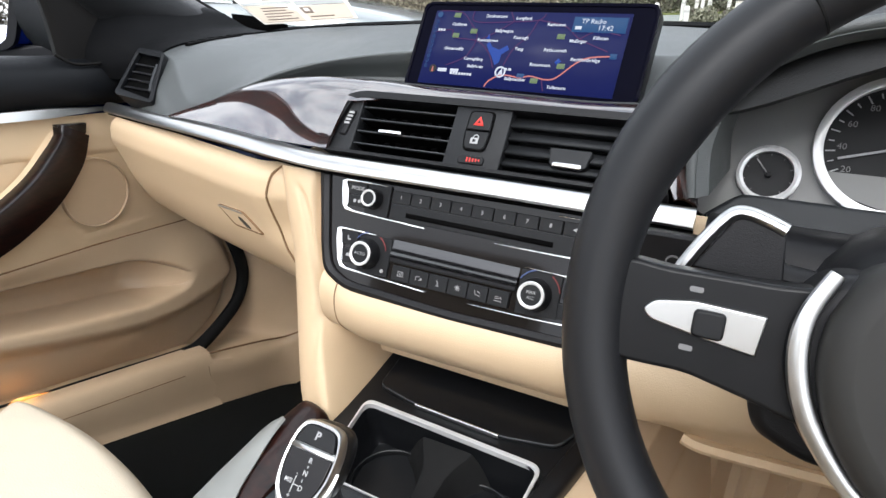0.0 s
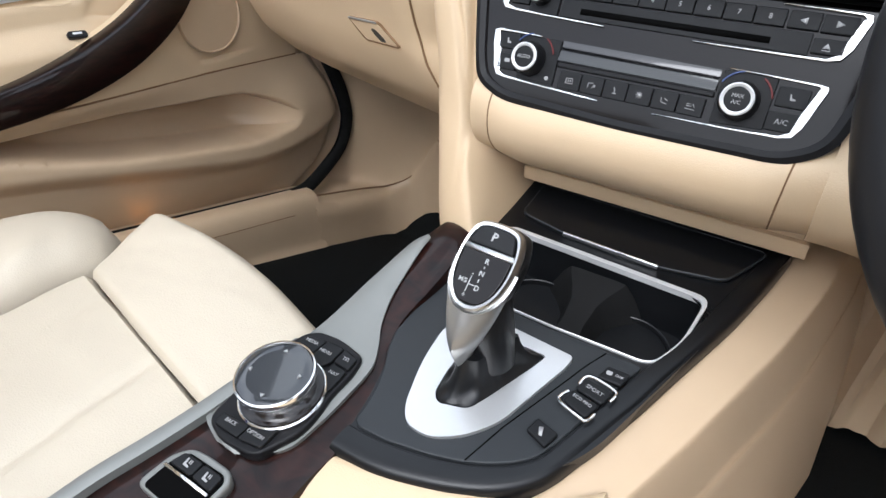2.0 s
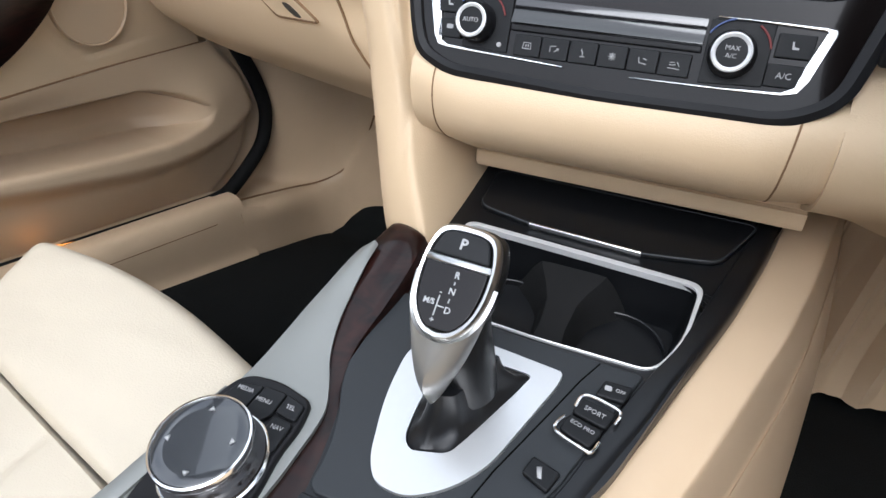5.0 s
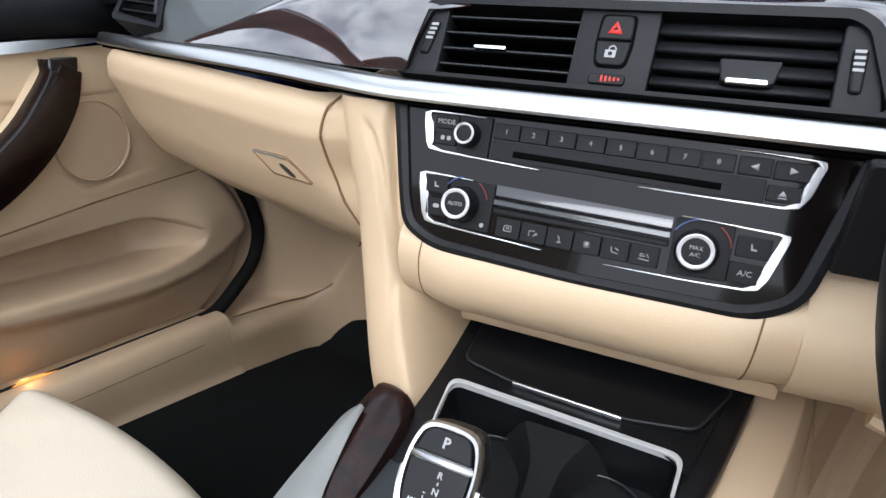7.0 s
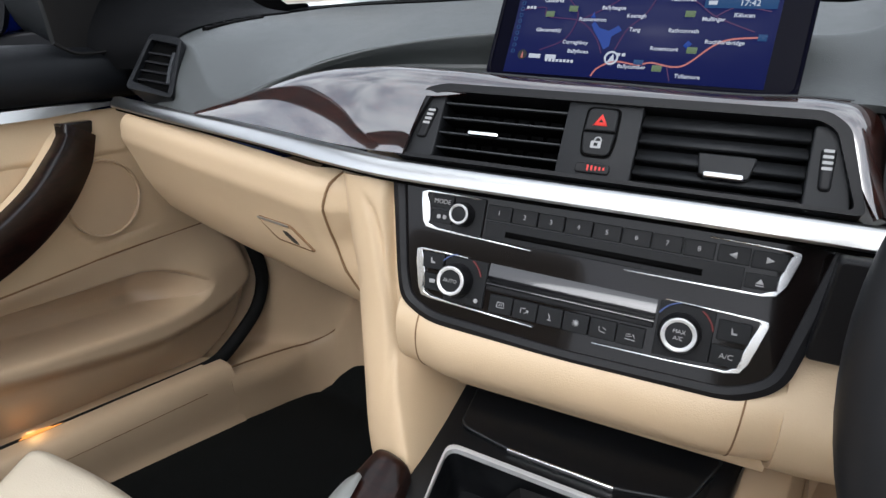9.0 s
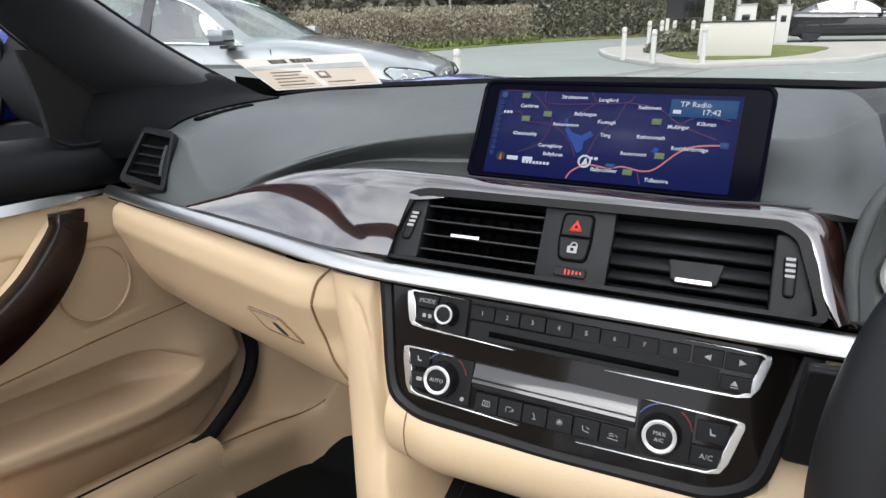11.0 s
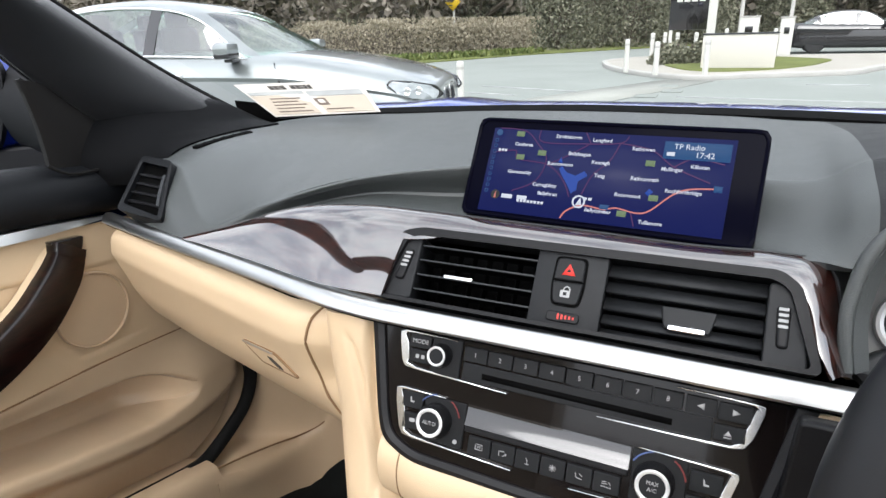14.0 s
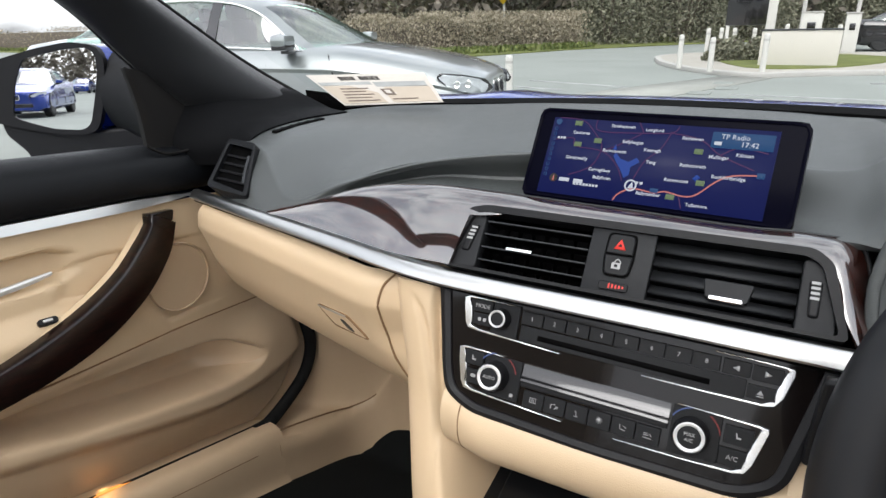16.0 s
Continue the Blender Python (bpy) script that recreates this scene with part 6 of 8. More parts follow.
# carpet of the footwells, bulkhead
rows = []
for i in range(60):
    y = -0.6 + 1.75 * i / 59
    zb = min(0.285 - 0.335 * (y - 0.46), 0.33) + 1.65 * max(0.0, y - 0.872)
    rows.append([V(x, y, zb) for x in (-0.66, -0.5, -0.3, -0.16)])
solo("passenger_carpet", loft(rows, thick=0.01), CARPET, "black carpet in the passenger footwell", "carpet", kind="structure")
rows = []
for i in range(30):
    y = -0.6 + 1.75 * i / 29
    zb = min(0.285 - 0.335 * (y - 0.46), 0.30) if y < 1.0 else 0.104 + 1.6 * (y - 1.0)
    rows.append([V(x, y, zb) for x in (0.12, 0.3, 0.5, 0.70)])
solo("driver_carpet", loft(rows, thick=0.01), CARPET, "black carpet in the driver footwell", "carpet", kind="structure")
solo("bulkhead", box(0, 1.16, 0.44, 1.45, 0.02, 0.76, 0.004), CARPET, "black felt bulkhead behind the dashboard", "bulkhead", kind="structure")
# black underside of the dash
solo("dash_underside", loft([[V(x, 0.70, 0.665), V(x, 0.85, 0.675), V(x, 1.14, 0.72)] for x in (-0.54, -0.3, 0.1, 0.7)], thick=0.006), VOID, "dark felt underside of the dashboard", "dash lining", kind="structure")

# ---- passenger seat ----
seat = thing("passenger_seat", "pale cream leather passenger seat cushion with stitched seams", "car seat", (-0.40, -0.05, 0.3))


def pillow(p00, p10, p11, p01, z, puff, edge, bows=(0, 0, 0, 0), n=46, drop=(0, 0, 0, 0), slope=None):
    """A padded leather panel between four corners (x, y): rear left, rear right, front right, front left. bows: bulge of the
    rear, right, front and left sides; drop: how far each of these sides turns down."""
    A, B, C, D = [V(*q, 0) for q in (p00, p10, p11, p01)]
    rows = []
    for i in range(n + 1):
        u = i / n
        row = []
        for j in range(n + 1):
            v = j / n
            q = A * (1 - u) * (1 - v) + B * u * (1 - v) + C * u * v + D * (1 - u) * v
            q += V(0, -1, 0) * bows[0] * math.sin(math.pi * u) * (1 - v) + V(1, 0, 0) * bows[1] * math.sin(math.pi * v) * u
            q += V(0, 1, 0) * bows[2] * math.sin(math.pi * u) * v + V(-1, 0, 0) * bows[3] * math.sin(math.pi * v) * (1 - u)
            h = z + puff * (math.sin(math.pi * u) * math.sin(math.pi * v)) ** 0.5
            W, H = (B - A).length, (D - A).length
            for k, d in enumerate((v * H, (1 - u) * W, (1 - v) * H, u * W)):
                r = edge if drop[k] == 0 else edge * 2.6
                t = max(0.0, 1 - d / r)
                h -= (edge if drop[k] == 0 else drop[k]) * (1 - math.sqrt(max(0.0, 1 - t * t)))
            if slope:
                h += slope(q.x, q.y)
            h += 0.0026 * noise.noise(q * 10) + 0.0012 * noise.noise(V(q.x * 12 + q.y * 6, q.y * 34 - q.x * 9, 0.5)) + 0.0004 * noise.noise(q * 60)
            row.append(V(q.x, q.y, h))
        rows.append(row)
    return loft(rows)


def rise(x, y):
    return 0.030 * smooth(-0.30, 0.20, y)


def centre_rise(x, y):
    # a sewn pleat runs along the cushion, with slight pulls beside it
    return rise(x, y) - 0.0045 * math.exp(-((x + 0.290) / 0.008) ** 2) * (1 - smooth(0.115, 0.140, y)) - 0.002 * math.exp(-((x + 0.40 + 0.2 * (y - 0.1)) / 0.012) ** 2) * smooth(0.06, 0.14, y)


def bolster_rise(x, y):
    # folds where the bolster meets the cushion
    return rise(x, y) + 0.0030 * math.sin(y * 95 + x * 60) * math.exp(-((x + 0.505) / 0.022) ** 2) * smooth(-0.02, 0.08, y) * (1 - smooth(0.16, 0.20, y))


part("thigh_pad", pillow((-0.463, 0.1755), (-0.190, 0.1235), (-0.186, 0.250), (-0.500, 0.288), 0.526, 0.010, 0.008, (0.001, 0, 0.020, 0.004), 50, (0, 0.02, 0.035, 0.014), lambda x, y: 0.010 + 0.012 * smooth(-0.30, -0.48, x) * smooth(0.2, 0.28, y)), CREAM_SEAT, seat, "pale leather thigh support pad")
part("thigh_front", pillow((-0.492, 0.20), (-0.186, 0.18), (-0.186, 0.240), (-0.492, 0.262), 0.480, 0.002, 0.02, (0, 0, 0.022, 0), 24, (0, 0, 0.10, 0)), CREAM_SEAT, seat)
part("centre_pad", pillow((-0.530, -0.42), (-0.180, -0.42), (-0.190, 0.124), (-0.466, 0.176), 0.500, 0.010, 0.008, (0, 0, 0.001, 0), 90, (0, 0, 0, 0), centre_rise), CREAM_SEAT, seat)
part("side_bolster", pillow((-0.690, -0.42), (-0.532, -0.42), (-0.474, 0.205), (-0.640, 0.205), 0.515, 0.032, 0.030, (0, 0, 0.045, 0.02), 70, (0, 0, 0.04, 0.06), bolster_rise), CREAM_SEAT, seat, "raised side bolster")
part("pad_gap", tube(spline([(-0.470, 0.185, 0.513), (-0.40, 0.162, 0.514), (-0.30, 0.144, 0.511), (-0.19, 0.124, 0.509)], 20), 0.0026, 6), SEAM, seat)
part("pad_gap", tube(spline([(-0.468, 0.178, 0.512), (-0.490, 0.05, 0.508), (-0.512, -0.15, 0.500), (-0.53, -0.40, 0.492)], 20), 0.004, 6), SEAM, seat)
part("seat_base", box(-0.42, -0.10, 0.36, 0.40, 0.55, 0.16, 0.02), BLACK_PL, seat)
part("backrest", join(box(-0.42, -0.52, 0.82, 0.48, 0.14, 0.62, 0.06)), CREAM_SEAT, seat)

# ---- steering wheel ----
SW = plane_frame((0.335, 0.289, 0.842), (0, -0.951, 0.309))
wheel = thing("steering_wheel", "black leather three-spoke steering wheel with silver spoke trims", "steering wheel", (0.335, 0.289, 0.842))
R = 0.1785
path = [SW @ V(R * math.cos(2 * math.pi * i / 96), R * math.sin(2 * math.pi * i / 96), 0) for i in range(97)]
rows = []
for i in range(97):
    a = 2 * math.pi * i / 96
    grip = 1 + 0.10 * math.exp(-((math.degrees(a) % 360 - 150) / 14) ** 2) + 0.10 * math.exp(-((math.degrees(a) % 360 - 30) / 14) ** 2)
    d = V(math.cos(a), math.sin(a), 0)
    rows.append([SW @ (d * (R + 0.0165 * grip * math.cos(2 * math.pi * k / 18)) + V(0, 0, 0.0180 * grip * math.sin(2 * math.pi * k / 18))) for k in range(18)])
rim = part("rim", clean(loft(rows, True)), WHEEL_LEATHER, wheel, "black grained leather rim")
# stitched seam across the rim above the spoke
for a in (128, 52):
    c = SW @ V(R * math.cos(radians(a)), R * math.sin(radians(a)), 0)
    d = SW.to_3x3() @ V(math.cos(radians(a)), math.sin(radians(a)), 0)
    n = SW.to_3x3() @ V(0, 0, 1)
    part("rim_seam", tube([c + d * 0.0162 * math.cos(2 * math.pi * k / 20) + n * 0.0182 * math.sin(2 * math.pi * k / 20) for k in range(21)], 0.0008, 5, SW.to_3x3() @ V(-math.sin(radians(a)), math.cos(radians(a)), 0)), RUBBER, rim)
# hub
HUB = [(78, 26), (92, 4), (92, -18), (84, -42), (66, -64)]
hub_o = rpoly(mm([(-x, y) for x, y in HUB] + [(x, y) for x, y in reversed(HUB)]), 0.012, 6)
part("hub_shell", prism(hub_o, -0.035, 0.014, SW, 0.010, 4), BLACK_PL, wheel)
AB = [(66, 34), (79, 4), (79, -18), (71, -42), (50, -70)]
part("airbag_cover", prism(rpoly(mm([(-x, y) for x, y in AB] + [(x, y) for x, y in reversed(AB)]), 0.016, 6), 0.0, 0.030, SW, 0.012, 4), HUB_SKIN, wheel, "dark airbag cover")
for s in (-1, 1):
    sp = part("spoke", prism(rpoly(mm([(s * 70, 18), (s * 98, 15), (s * 146, 14), (s * 166, 16), (s * 170, -36), (s * 150, -36), (s * 130, -35), (s * 99, -41), (s * 70, -48)]), 0.006), -0.014, 0.008, SW, 0.0025, 3), SPOKE, wheel, "smooth black switch spoke")
    part("silver_trim", prism(rpoly(mm([(s * 153.5, -8), (s * 149, -2.6), (s * 131, 0.8), (s * 99.5, 0), (s * 101.5, -19), (s * 120, -17), (s * 149.5, -12.2)]), [0.004, 0.003, 0.003, 0.001, 0.001, 0.004, 0.003]), 0.005, 0.0110, SW, 0.0009, 2), SATIN, sp, "satin silver switch trim")
    part("roller", prism(rect(s * 0.123, -0.0088, 0.0142, 0.0132, 0.003), 0.008, 0.0145, SW, 0.0016, 3), BUTTON, sp)
    for v in (6.0, -22.6):
        part("switch_symbol", prism(rect(s * 0.131, v / 1000, 0.0062, 0.0026, 0.001), 0.0075, 0.0084, SW), GREY_INK, sp)
    arcp = spline([SW @ V(s * x / 1000, y / 1000, 0.0165) for x, y in ((78, 25), (85.5, 5), (85.5, -16), (78, -38), (62, -60), (44, -76))], 30)
    part("hub_arc", sweep(arcp, ellipse(0.0042, 0.003, 10), SW.to_3x3() @ V(0, 0, 1), [0.6 + 0.5 * math.sin(math.pi * (0.1 + 0.8 * i / 29)) for i in range(30)]), SATIN, wheel, "curved silver hub trim")
part("lower_spoke", prism(rpoly(mm([(-40, -55), (40, -55), (26, -168), (-26, -168)]), 0.006), -0.012, 0.006, SW, 0.004), BLACK_PL, wheel)
sw_panel = thing("start_switch_panel", "black switch panel at the end of the silver strip", "switch panel", (0.178, 0.445, 0.80))
part("panel_plate", prism(rpoly([(0.150, 0.752), (0.214, 0.752), (0.206, 0.822), (0.154, 0.822)], 0.004), 0.0, 0.010, basis((0, 0.436, 0), (1, 0, 0), (0, 0, 1), (0, -1, 0)), 0.002), BLACK_PL, sw_panel)
part("panel_symbol", band(circle(0.178, 0.802, 0.0055, 18), circle(0.178, 0.802, 0.0042, 18), 0.009, 0.0106, basis((0, 0.436, 0), (1, 0, 0), (0, 0, 1), (0, -1, 0)), 18), GREY_INK, sw_panel)
# column and stalks
col = thing("steering_column", "black steering column shroud with control stalks", "steering column", (0.331, 0.42, 0.77))
n = SW.to_3x3() @ V(0, 0, 1)
c0 = SW @ V(0, -0.01, -0.03)
rows = []
for f, r in ((0, 0.055), (0.02, 0.066), (0.10, 0.070), (0.16, 0.068)):
    rows.append([c0 - n * f + SW.to_3x3() @ V(r * 1.1 * math.cos(2 * math.pi * k / 24), r * math.sin(2 * math.pi * k / 24), 0) for k in range(24)])
part("shroud", loft(rows, True, True), BLACK_PL, col)
st = spline([SW @ V(-0.05, 0.012, -0.058), SW @ V(-0.09, 0.014, -0.052), SW @ V(-0.115, 0.016, -0.048), SW @ V(-0.130, 0.016, -0.046)], 20)
part("stalk", sweep(st, ellipse(0.008, 0.011, 12), n, [0.8 + 0.4 * smooth(0, 14, i) for i in range(20)]), BLACK_PL, col, "black indicator stalk")
part("shift_paddle", prism(rpoly(mm([(-138, 13), (-121, 42), (-114, 43), (-97, 39), (-94, 12)]), 0.003), -0.036, -0.031, SW, 0.001), BLACK_PL, col)
part("column_cover", prism(rpoly(mm([(-99, -30), (-98, -58), (-92, -74), (-66, -84), (66, -84), (92, -74), (98, -58), (99, -30)]), 0.010), -0.16, -0.055, SW, 0.008, 4), BLACK_PL, col, "black lower column cover")
part("paddle_edge", sweep([SW @ V(q.x / 1000, q.y / 1000, -0.031) for q in spline([(-143, 11, 0), (-136, 25, 0), (-128, 38, 0), (-122, 44.6, 0), (-115, 45.4, 0), (-106, 43, 0), (-97, 39.5, 0)], 24)], ellipse(0.0036, 0.004, 10), SW.to_3x3() @ V(0, 0, 1)), SATIN, col, "silver shift paddle")

# ---- instrument cluster ----
clu = thing("instrument_cluster", "round instrument dials with silver rings under a black hood", "instrument cluster", (0.33, 0.56, 0.85))
CL = plane_frame((0.331, 0.562, 0.860), (0, -0.90, 0.43))
part("cluster_plate", prism(rpoly(mm([(-165, -62), (165, -62), (150, 40), (110, 76), (-110, 76), (-150, 40)]), 0.03), -0.012, 0.0, CL), CLUSTER, clu, "satin grey dial panel")


def dial(u, v, r, marks, needle, name="dial"):
    f = on(CL, u, v)
    d = part(name, prism(circle(0, 0, r, 48), 0.0, 0.003, f), BLACK_PL, clu)
    part("dial_ring", band(circle(0, 0, r * 1.06 + 0.0015, 48), circle(0, 0, r * 0.985 - 0.0018, 48), 0.0, 0.009, f, 48, 0.001), PEARL, d, "bright silver ring")
    for k in range(marks):
        a = radians(230 - 280 * k / (marks - 1))
        q = f @ Matrix.Rotation(a, 4, "Z") @ Matrix.Translation((r * 0.85, 0, 0.0032))
        part("dial_mark", box(0, 0, 0, r * (0.13 if k % 2 == 0 else 0.08), r * 0.018, 0.0006, 0, q), WHITE_INK, d)
    q = f @ Matrix.Rotation(radians(needle), 4, "Z")
    part("needle", box(r * 0.36, 0, 0.0055, r * 0.8, r * 0.035, 0.0012, 0, q), WHITE_INK, d, "pale pointer")
    part("needle_boss", lathe([(0, 0.009), (r * 0.10, 0.0085), (r * 0.13, 0.003)], f, 20), BLACK_PL, d)
    return d


dial(-103, -21.5, 0.0208, 9, 130)
big = dial(-20, 9, 0.0515, 27, 197)
for k, t in enumerate(("20", "40", "60", "80", "100", "120", "140", "160", "180")):
    a = radians(212 - 30 * k)
    letters(t, 0.0070, on(CL, -20 + 36 * math.cos(a), 9 + 36 * math.sin(a), 3.4), GREY_INK, big)
part("info_display", prism(mm([(-62, -13), (22, -13), (16, -32), (-20, -39), (-54, -30)]), 0.003, 0.0036, CL), CLUSTER, big, "grey information display")
dial(88, -16, 0.0250, 9, 60)
part("cluster_trim", sweep([CL @ V(a / 1000, b / 1000, 0.006) for a, b in ((-93, -50), (-72, -58.5), (-48, -63), (-30, -60), (0, -60))], ellipse(0.0042, 0.003, 10), CL.to_3x3() @ V(0, 0, 1)), PEARL, clu, "pearl silver lower trim")
part("cluster_base", prism(rpoly(mm([(-150, -66), (150, -66), (120, -40), (-120, -40)]), 0.01), 0.0, 0.012, CL, 0.004), GREY_PANEL, clu)
rows = []
for i in range(25):
    f = i / 24
    x = 0.194 + 0.32 * f
    c = math.sin(math.pi * f)
    rows.append(spline([V(x, 0.545, 0.804), V(x, 0.490 - 0.012 * c, 0.822), V(x, 0.446 - 0.012 * c, 0.829), V(x, 0.428 - 0.012 * c, 0.803), V(x, 0.420 - 0.012 * c, 0.765), V(x, 0.422, 0.728)], 14))
part("lower_shroud", loft(rows, thick=0.004), BLACK_PL, clu, "black panel below the dials")
hood = spline([(0.180, 0.470, 0.838), (0.176, 0.482, 0.880), (0.192, 0.492, 0.925), (0.25, 0.492, 0.958), (0.331, 0.490, 0.968), (0.41, 0.492, 0.958), (0.47, 0.492, 0.925), (0.486, 0.482, 0.880), (0.482, 0.470, 0.838)], 60)
back = [V(0.331 + (p.x - 0.331) * 0.97, p.y + 0.10, 0.86 + (p.z - 0.86) * 0.9) for p in hood]
part("hood", loft([hood, [p.lerp(q, 0.04) + V(0.331 - p.x, 0, 0.87 - p.z) * 0.04 for p, q in zip(hood, back)], [V(0.331 + (p.x - 0.331) * 0.93, p.y, 0.86 + (p.z - 0.86) * 0.93) for p in back]], thick=0.006), PAD, clu, "black hood lining")
part("hood_lip", tube(hood, 0.005, 10), PAD, clu)

# ---- screen pillar, mirror, windscreen, bodywork ----
pil = thing("windscreen_pillar", "thick black windscreen pillar rising from the dashboard corner", "car pillar", (-0.66, 0.8, 0.9))
IN_E = [(-0.605, 0.890, 0.895), (-0.640, 0.850, 0.921), (-0.710, 0.756, 0.998), (-0.718, 0.618, 1.090), (-0.682, 0.40, 1.215), (-0.650, 0.15, 1.330), (-0.610, -0.03, 1.392)]
OUT_E = [(-0.735, 0.790, 0.830), (-0.732, 0.700, 0.885), (-0.732, 0.566, 0.998), (-0.734, 0.470, 1.094), (-0.728, 0.28, 1.215), (-0.700, 0.05, 1.325), (-0.655, -0.10, 1.385)]
a, b = spline(IN_E, 50), spline(OUT_E, 50)
rows = []
for i, (p, q) in enumerate(zip(a, b)):
    full = 0.020 + 0.028 * smooth(2, 16, i)
    nrm = V(0.78, -0.55, -0.20).normalized()
    rows.append([p + V(-0.055, 0.035, 0.0), p + V(-0.010, 0.006, 0.0)] + [p.lerp(q, f) + nrm * full * math.sqrt(max(0.0, 1 - (2 * f ** 0.5 - 1) ** 2)) for f in [j / 16 for j in range(17)]] + [q + V(-0.02, 0.01, 0.01), q + V(-0.05, 0.06, 0.03)])
part("pillar_trim", loft(rows, thick=0.003), PILLAR, pil)
foot = [
    [V(-0.545, 0.81, 0.9205), V(-0.580, 0.75, 0.9165), V(-0.590, 0.675, 0.9095), V(-0.584, 0.634, 0.9020), V(-0.584, 0.626, 0.890), V(-0.588, 0.628, 0.862)],
    [V(-0.60, 0.82, 0.925), V(-0.628, 0.75, 0.927), V(-0.636, 0.675, 0.919), V(-0.630, 0.632, 0.904), V(-0.630, 0.620, 0.886), V(-0.632, 0.622, 0.860)],
    [V(-0.645, 0.81, 0.948), V(-0.675, 0.735, 0.957), V(-0.682, 0.66, 0.943), V(-0.676, 0.618, 0.915), V(-0.674, 0.604, 0.885), V(-0.676, 0.606, 0.858)],
    [V(-0.69, 0.80, 0.960), V(-0.715, 0.72, 0.968), V(-0.718, 0.64, 0.950), V(-0.712, 0.600, 0.915), V(-0.708, 0.588, 0.885), V(-0.710, 0.590, 0.858)]]
foot = [spline(r, 34) for r in foot]
foot = [spline([r[i] for r in foot], 26) for i in range(34)]
part("pillar_foot", loft(foot, thick=0.003), FOOT_SKIN, pil, "black trim at the foot of the pillar")
part("pillar_edge", tube([q + V(0.006, -0.004, 0.004) for q in b], 0.0025, 8), PILLAR, pil, "raised edge of the pillar trim")
part("pillar_seal", tube([p + V(-0.014, 0.010, 0.002) for p in a], 0.004, 8), RUBBER, pil)
rows2 = [[V(-v.x, v.y, v.z) for v in r] for r in rows]
pil2 = thing("windscreen_pillar", "thick black windscreen pillar on the driver's side", "car pillar", (0.66, 0.8, 0.9))
part("pillar_trim", loft(rows2, thick=0.003), PILLAR, pil2)
sail = thing("mirror_sail", "dark grey triangular trim behind the door mirror", "door trim", (-0.715, 0.62, 0.88))
rows = []
for i in range(15):
    f = i / 14
    a, b = V(-0.716, 0.5411, 1.0058).lerp(V(-0.716, 0.5534, 0.880), f), V(-0.728, 0.600, 0.985).lerp(V(-0.722, 0.760, 0.872), f)
    a.y += 0.004 * math.sin(math.pi * f)
    rows.append([a + V(-0.030, 0.020, 0), a + V(-0.008, 0.001, 0)] + [a.lerp(b, g) + V(0.006 * math.sin(math.pi * g ** 0.4), 0, 0) for g in (0.0, 0.04, 0.1, 0.2, 0.35, 0.5, 0.7, 0.85, 1.0)])
part("sail_panel", loft(rows, thick=0.003), SAIL_SKIN, sail, "rounded brown-black corner panel")
part("sail_lip", tube(spline([(-0.694, 0.5357, 0.8985), (-0.690, 0.550, 0.888), (-0.688, 0.5674, 0.8825), (-0.688, 0.6181, 0.8818), (-0.688, 0.6573, 0.8850), (-0.690, 0.677, 0.8861)], 24), 0.0022, 8, (1, 0, 0)), SAIL_SKIN, sail, "raised lip where the corner panel meets the door top")

mir = thing("door_mirror", "blue door mirror with a dark housing", "wing mirror", (-0.95, 0.60, 0.90))
MF = basis((-0.967, 0.587, 0.962), (0.906, 0.423, 0), (-0.0162, 0.0348, 0.9993), (0.4227, -0.9053, 0.0384))
glass_o = rpoly([(-0.0994, -0.0428), (-0.0679, -0.0527), (-0.029, -0.0626), (0.0219, -0.065), (0.0395, -0.0555), (0.0544, -0.0132), (0.0669, 0.0278), (0.0692, 0.059), (0.0559, 0.0689), (0.014, 0.0662), (-0.0613, 0.0523), (-0.0839, 0.0117)], 0.010)
hous_o = rpoly([(-0.14, -0.050), (-0.085, -0.062), (-0.030, -0.070), (0.022, -0.0735), (0.050, -0.066), (0.062, -0.040), (0.077, 0.010), (0.083, 0.050), (0.0738, 0.0710), (0.0268, 0.0782), (-0.035, 0.0688), (-0.099, 0.0539), (-0.150, 0.030)], 0.012)
part("mirror_glass", prism(glass_o, -0.004, 0.0015, MF), MIRROR, mir, "mirror glass")
part("mirror_rim", band(hous_o, glass_o, -0.012, 0.003, MF, 60), BLACK_PL, mir)
ring = resample(hous_o, 60)
rows = [[MF @ V(p.x * s + dx, p.y * s, h) for p in ring] for s, h, dx in ((1.0, -0.008, 0.0), (0.985, -0.02, 0.006), (0.94, -0.05, 0.030), (0.76, -0.08, 0.035), (0.4, -0.095, 0.03))]
part("mirror_cap", loft(rows, True, True), BLUE_PAINT, mir, "metallic blue cap")
part("mirror_foot", loft([[c + V(0.02 * math.sin(a) * 0, 0.045 * math.cos(a), h * math.sin(a)) for a in [2 * math.pi * i / 20 for i in range(20)]] for c, h in ((V(-0.905, 0.655, 0.955), 0.070), (V(-0.86, 0.665, 0.940), 0.070), (V(-0.80, 0.665, 0.912), 0.078), (V(-0.735, 0.655, 0.905), 0.085))], True, True), DOOR_TOP, mir)

part("mirror_base", prism(rpoly([V(-0.134, -0.052), V(-0.128, -0.0756), V(-0.0976, -0.1035), V(-0.090, -0.122), (0.014, -0.118), (0.1266, -0.110), (0.122, -0.060), (0.041, -0.066), (-0.040, -0.060)], 0.008), -0.07, -0.006, MF, 0.006, 3), BLACK_PL, mir, "black lower mirror shell")

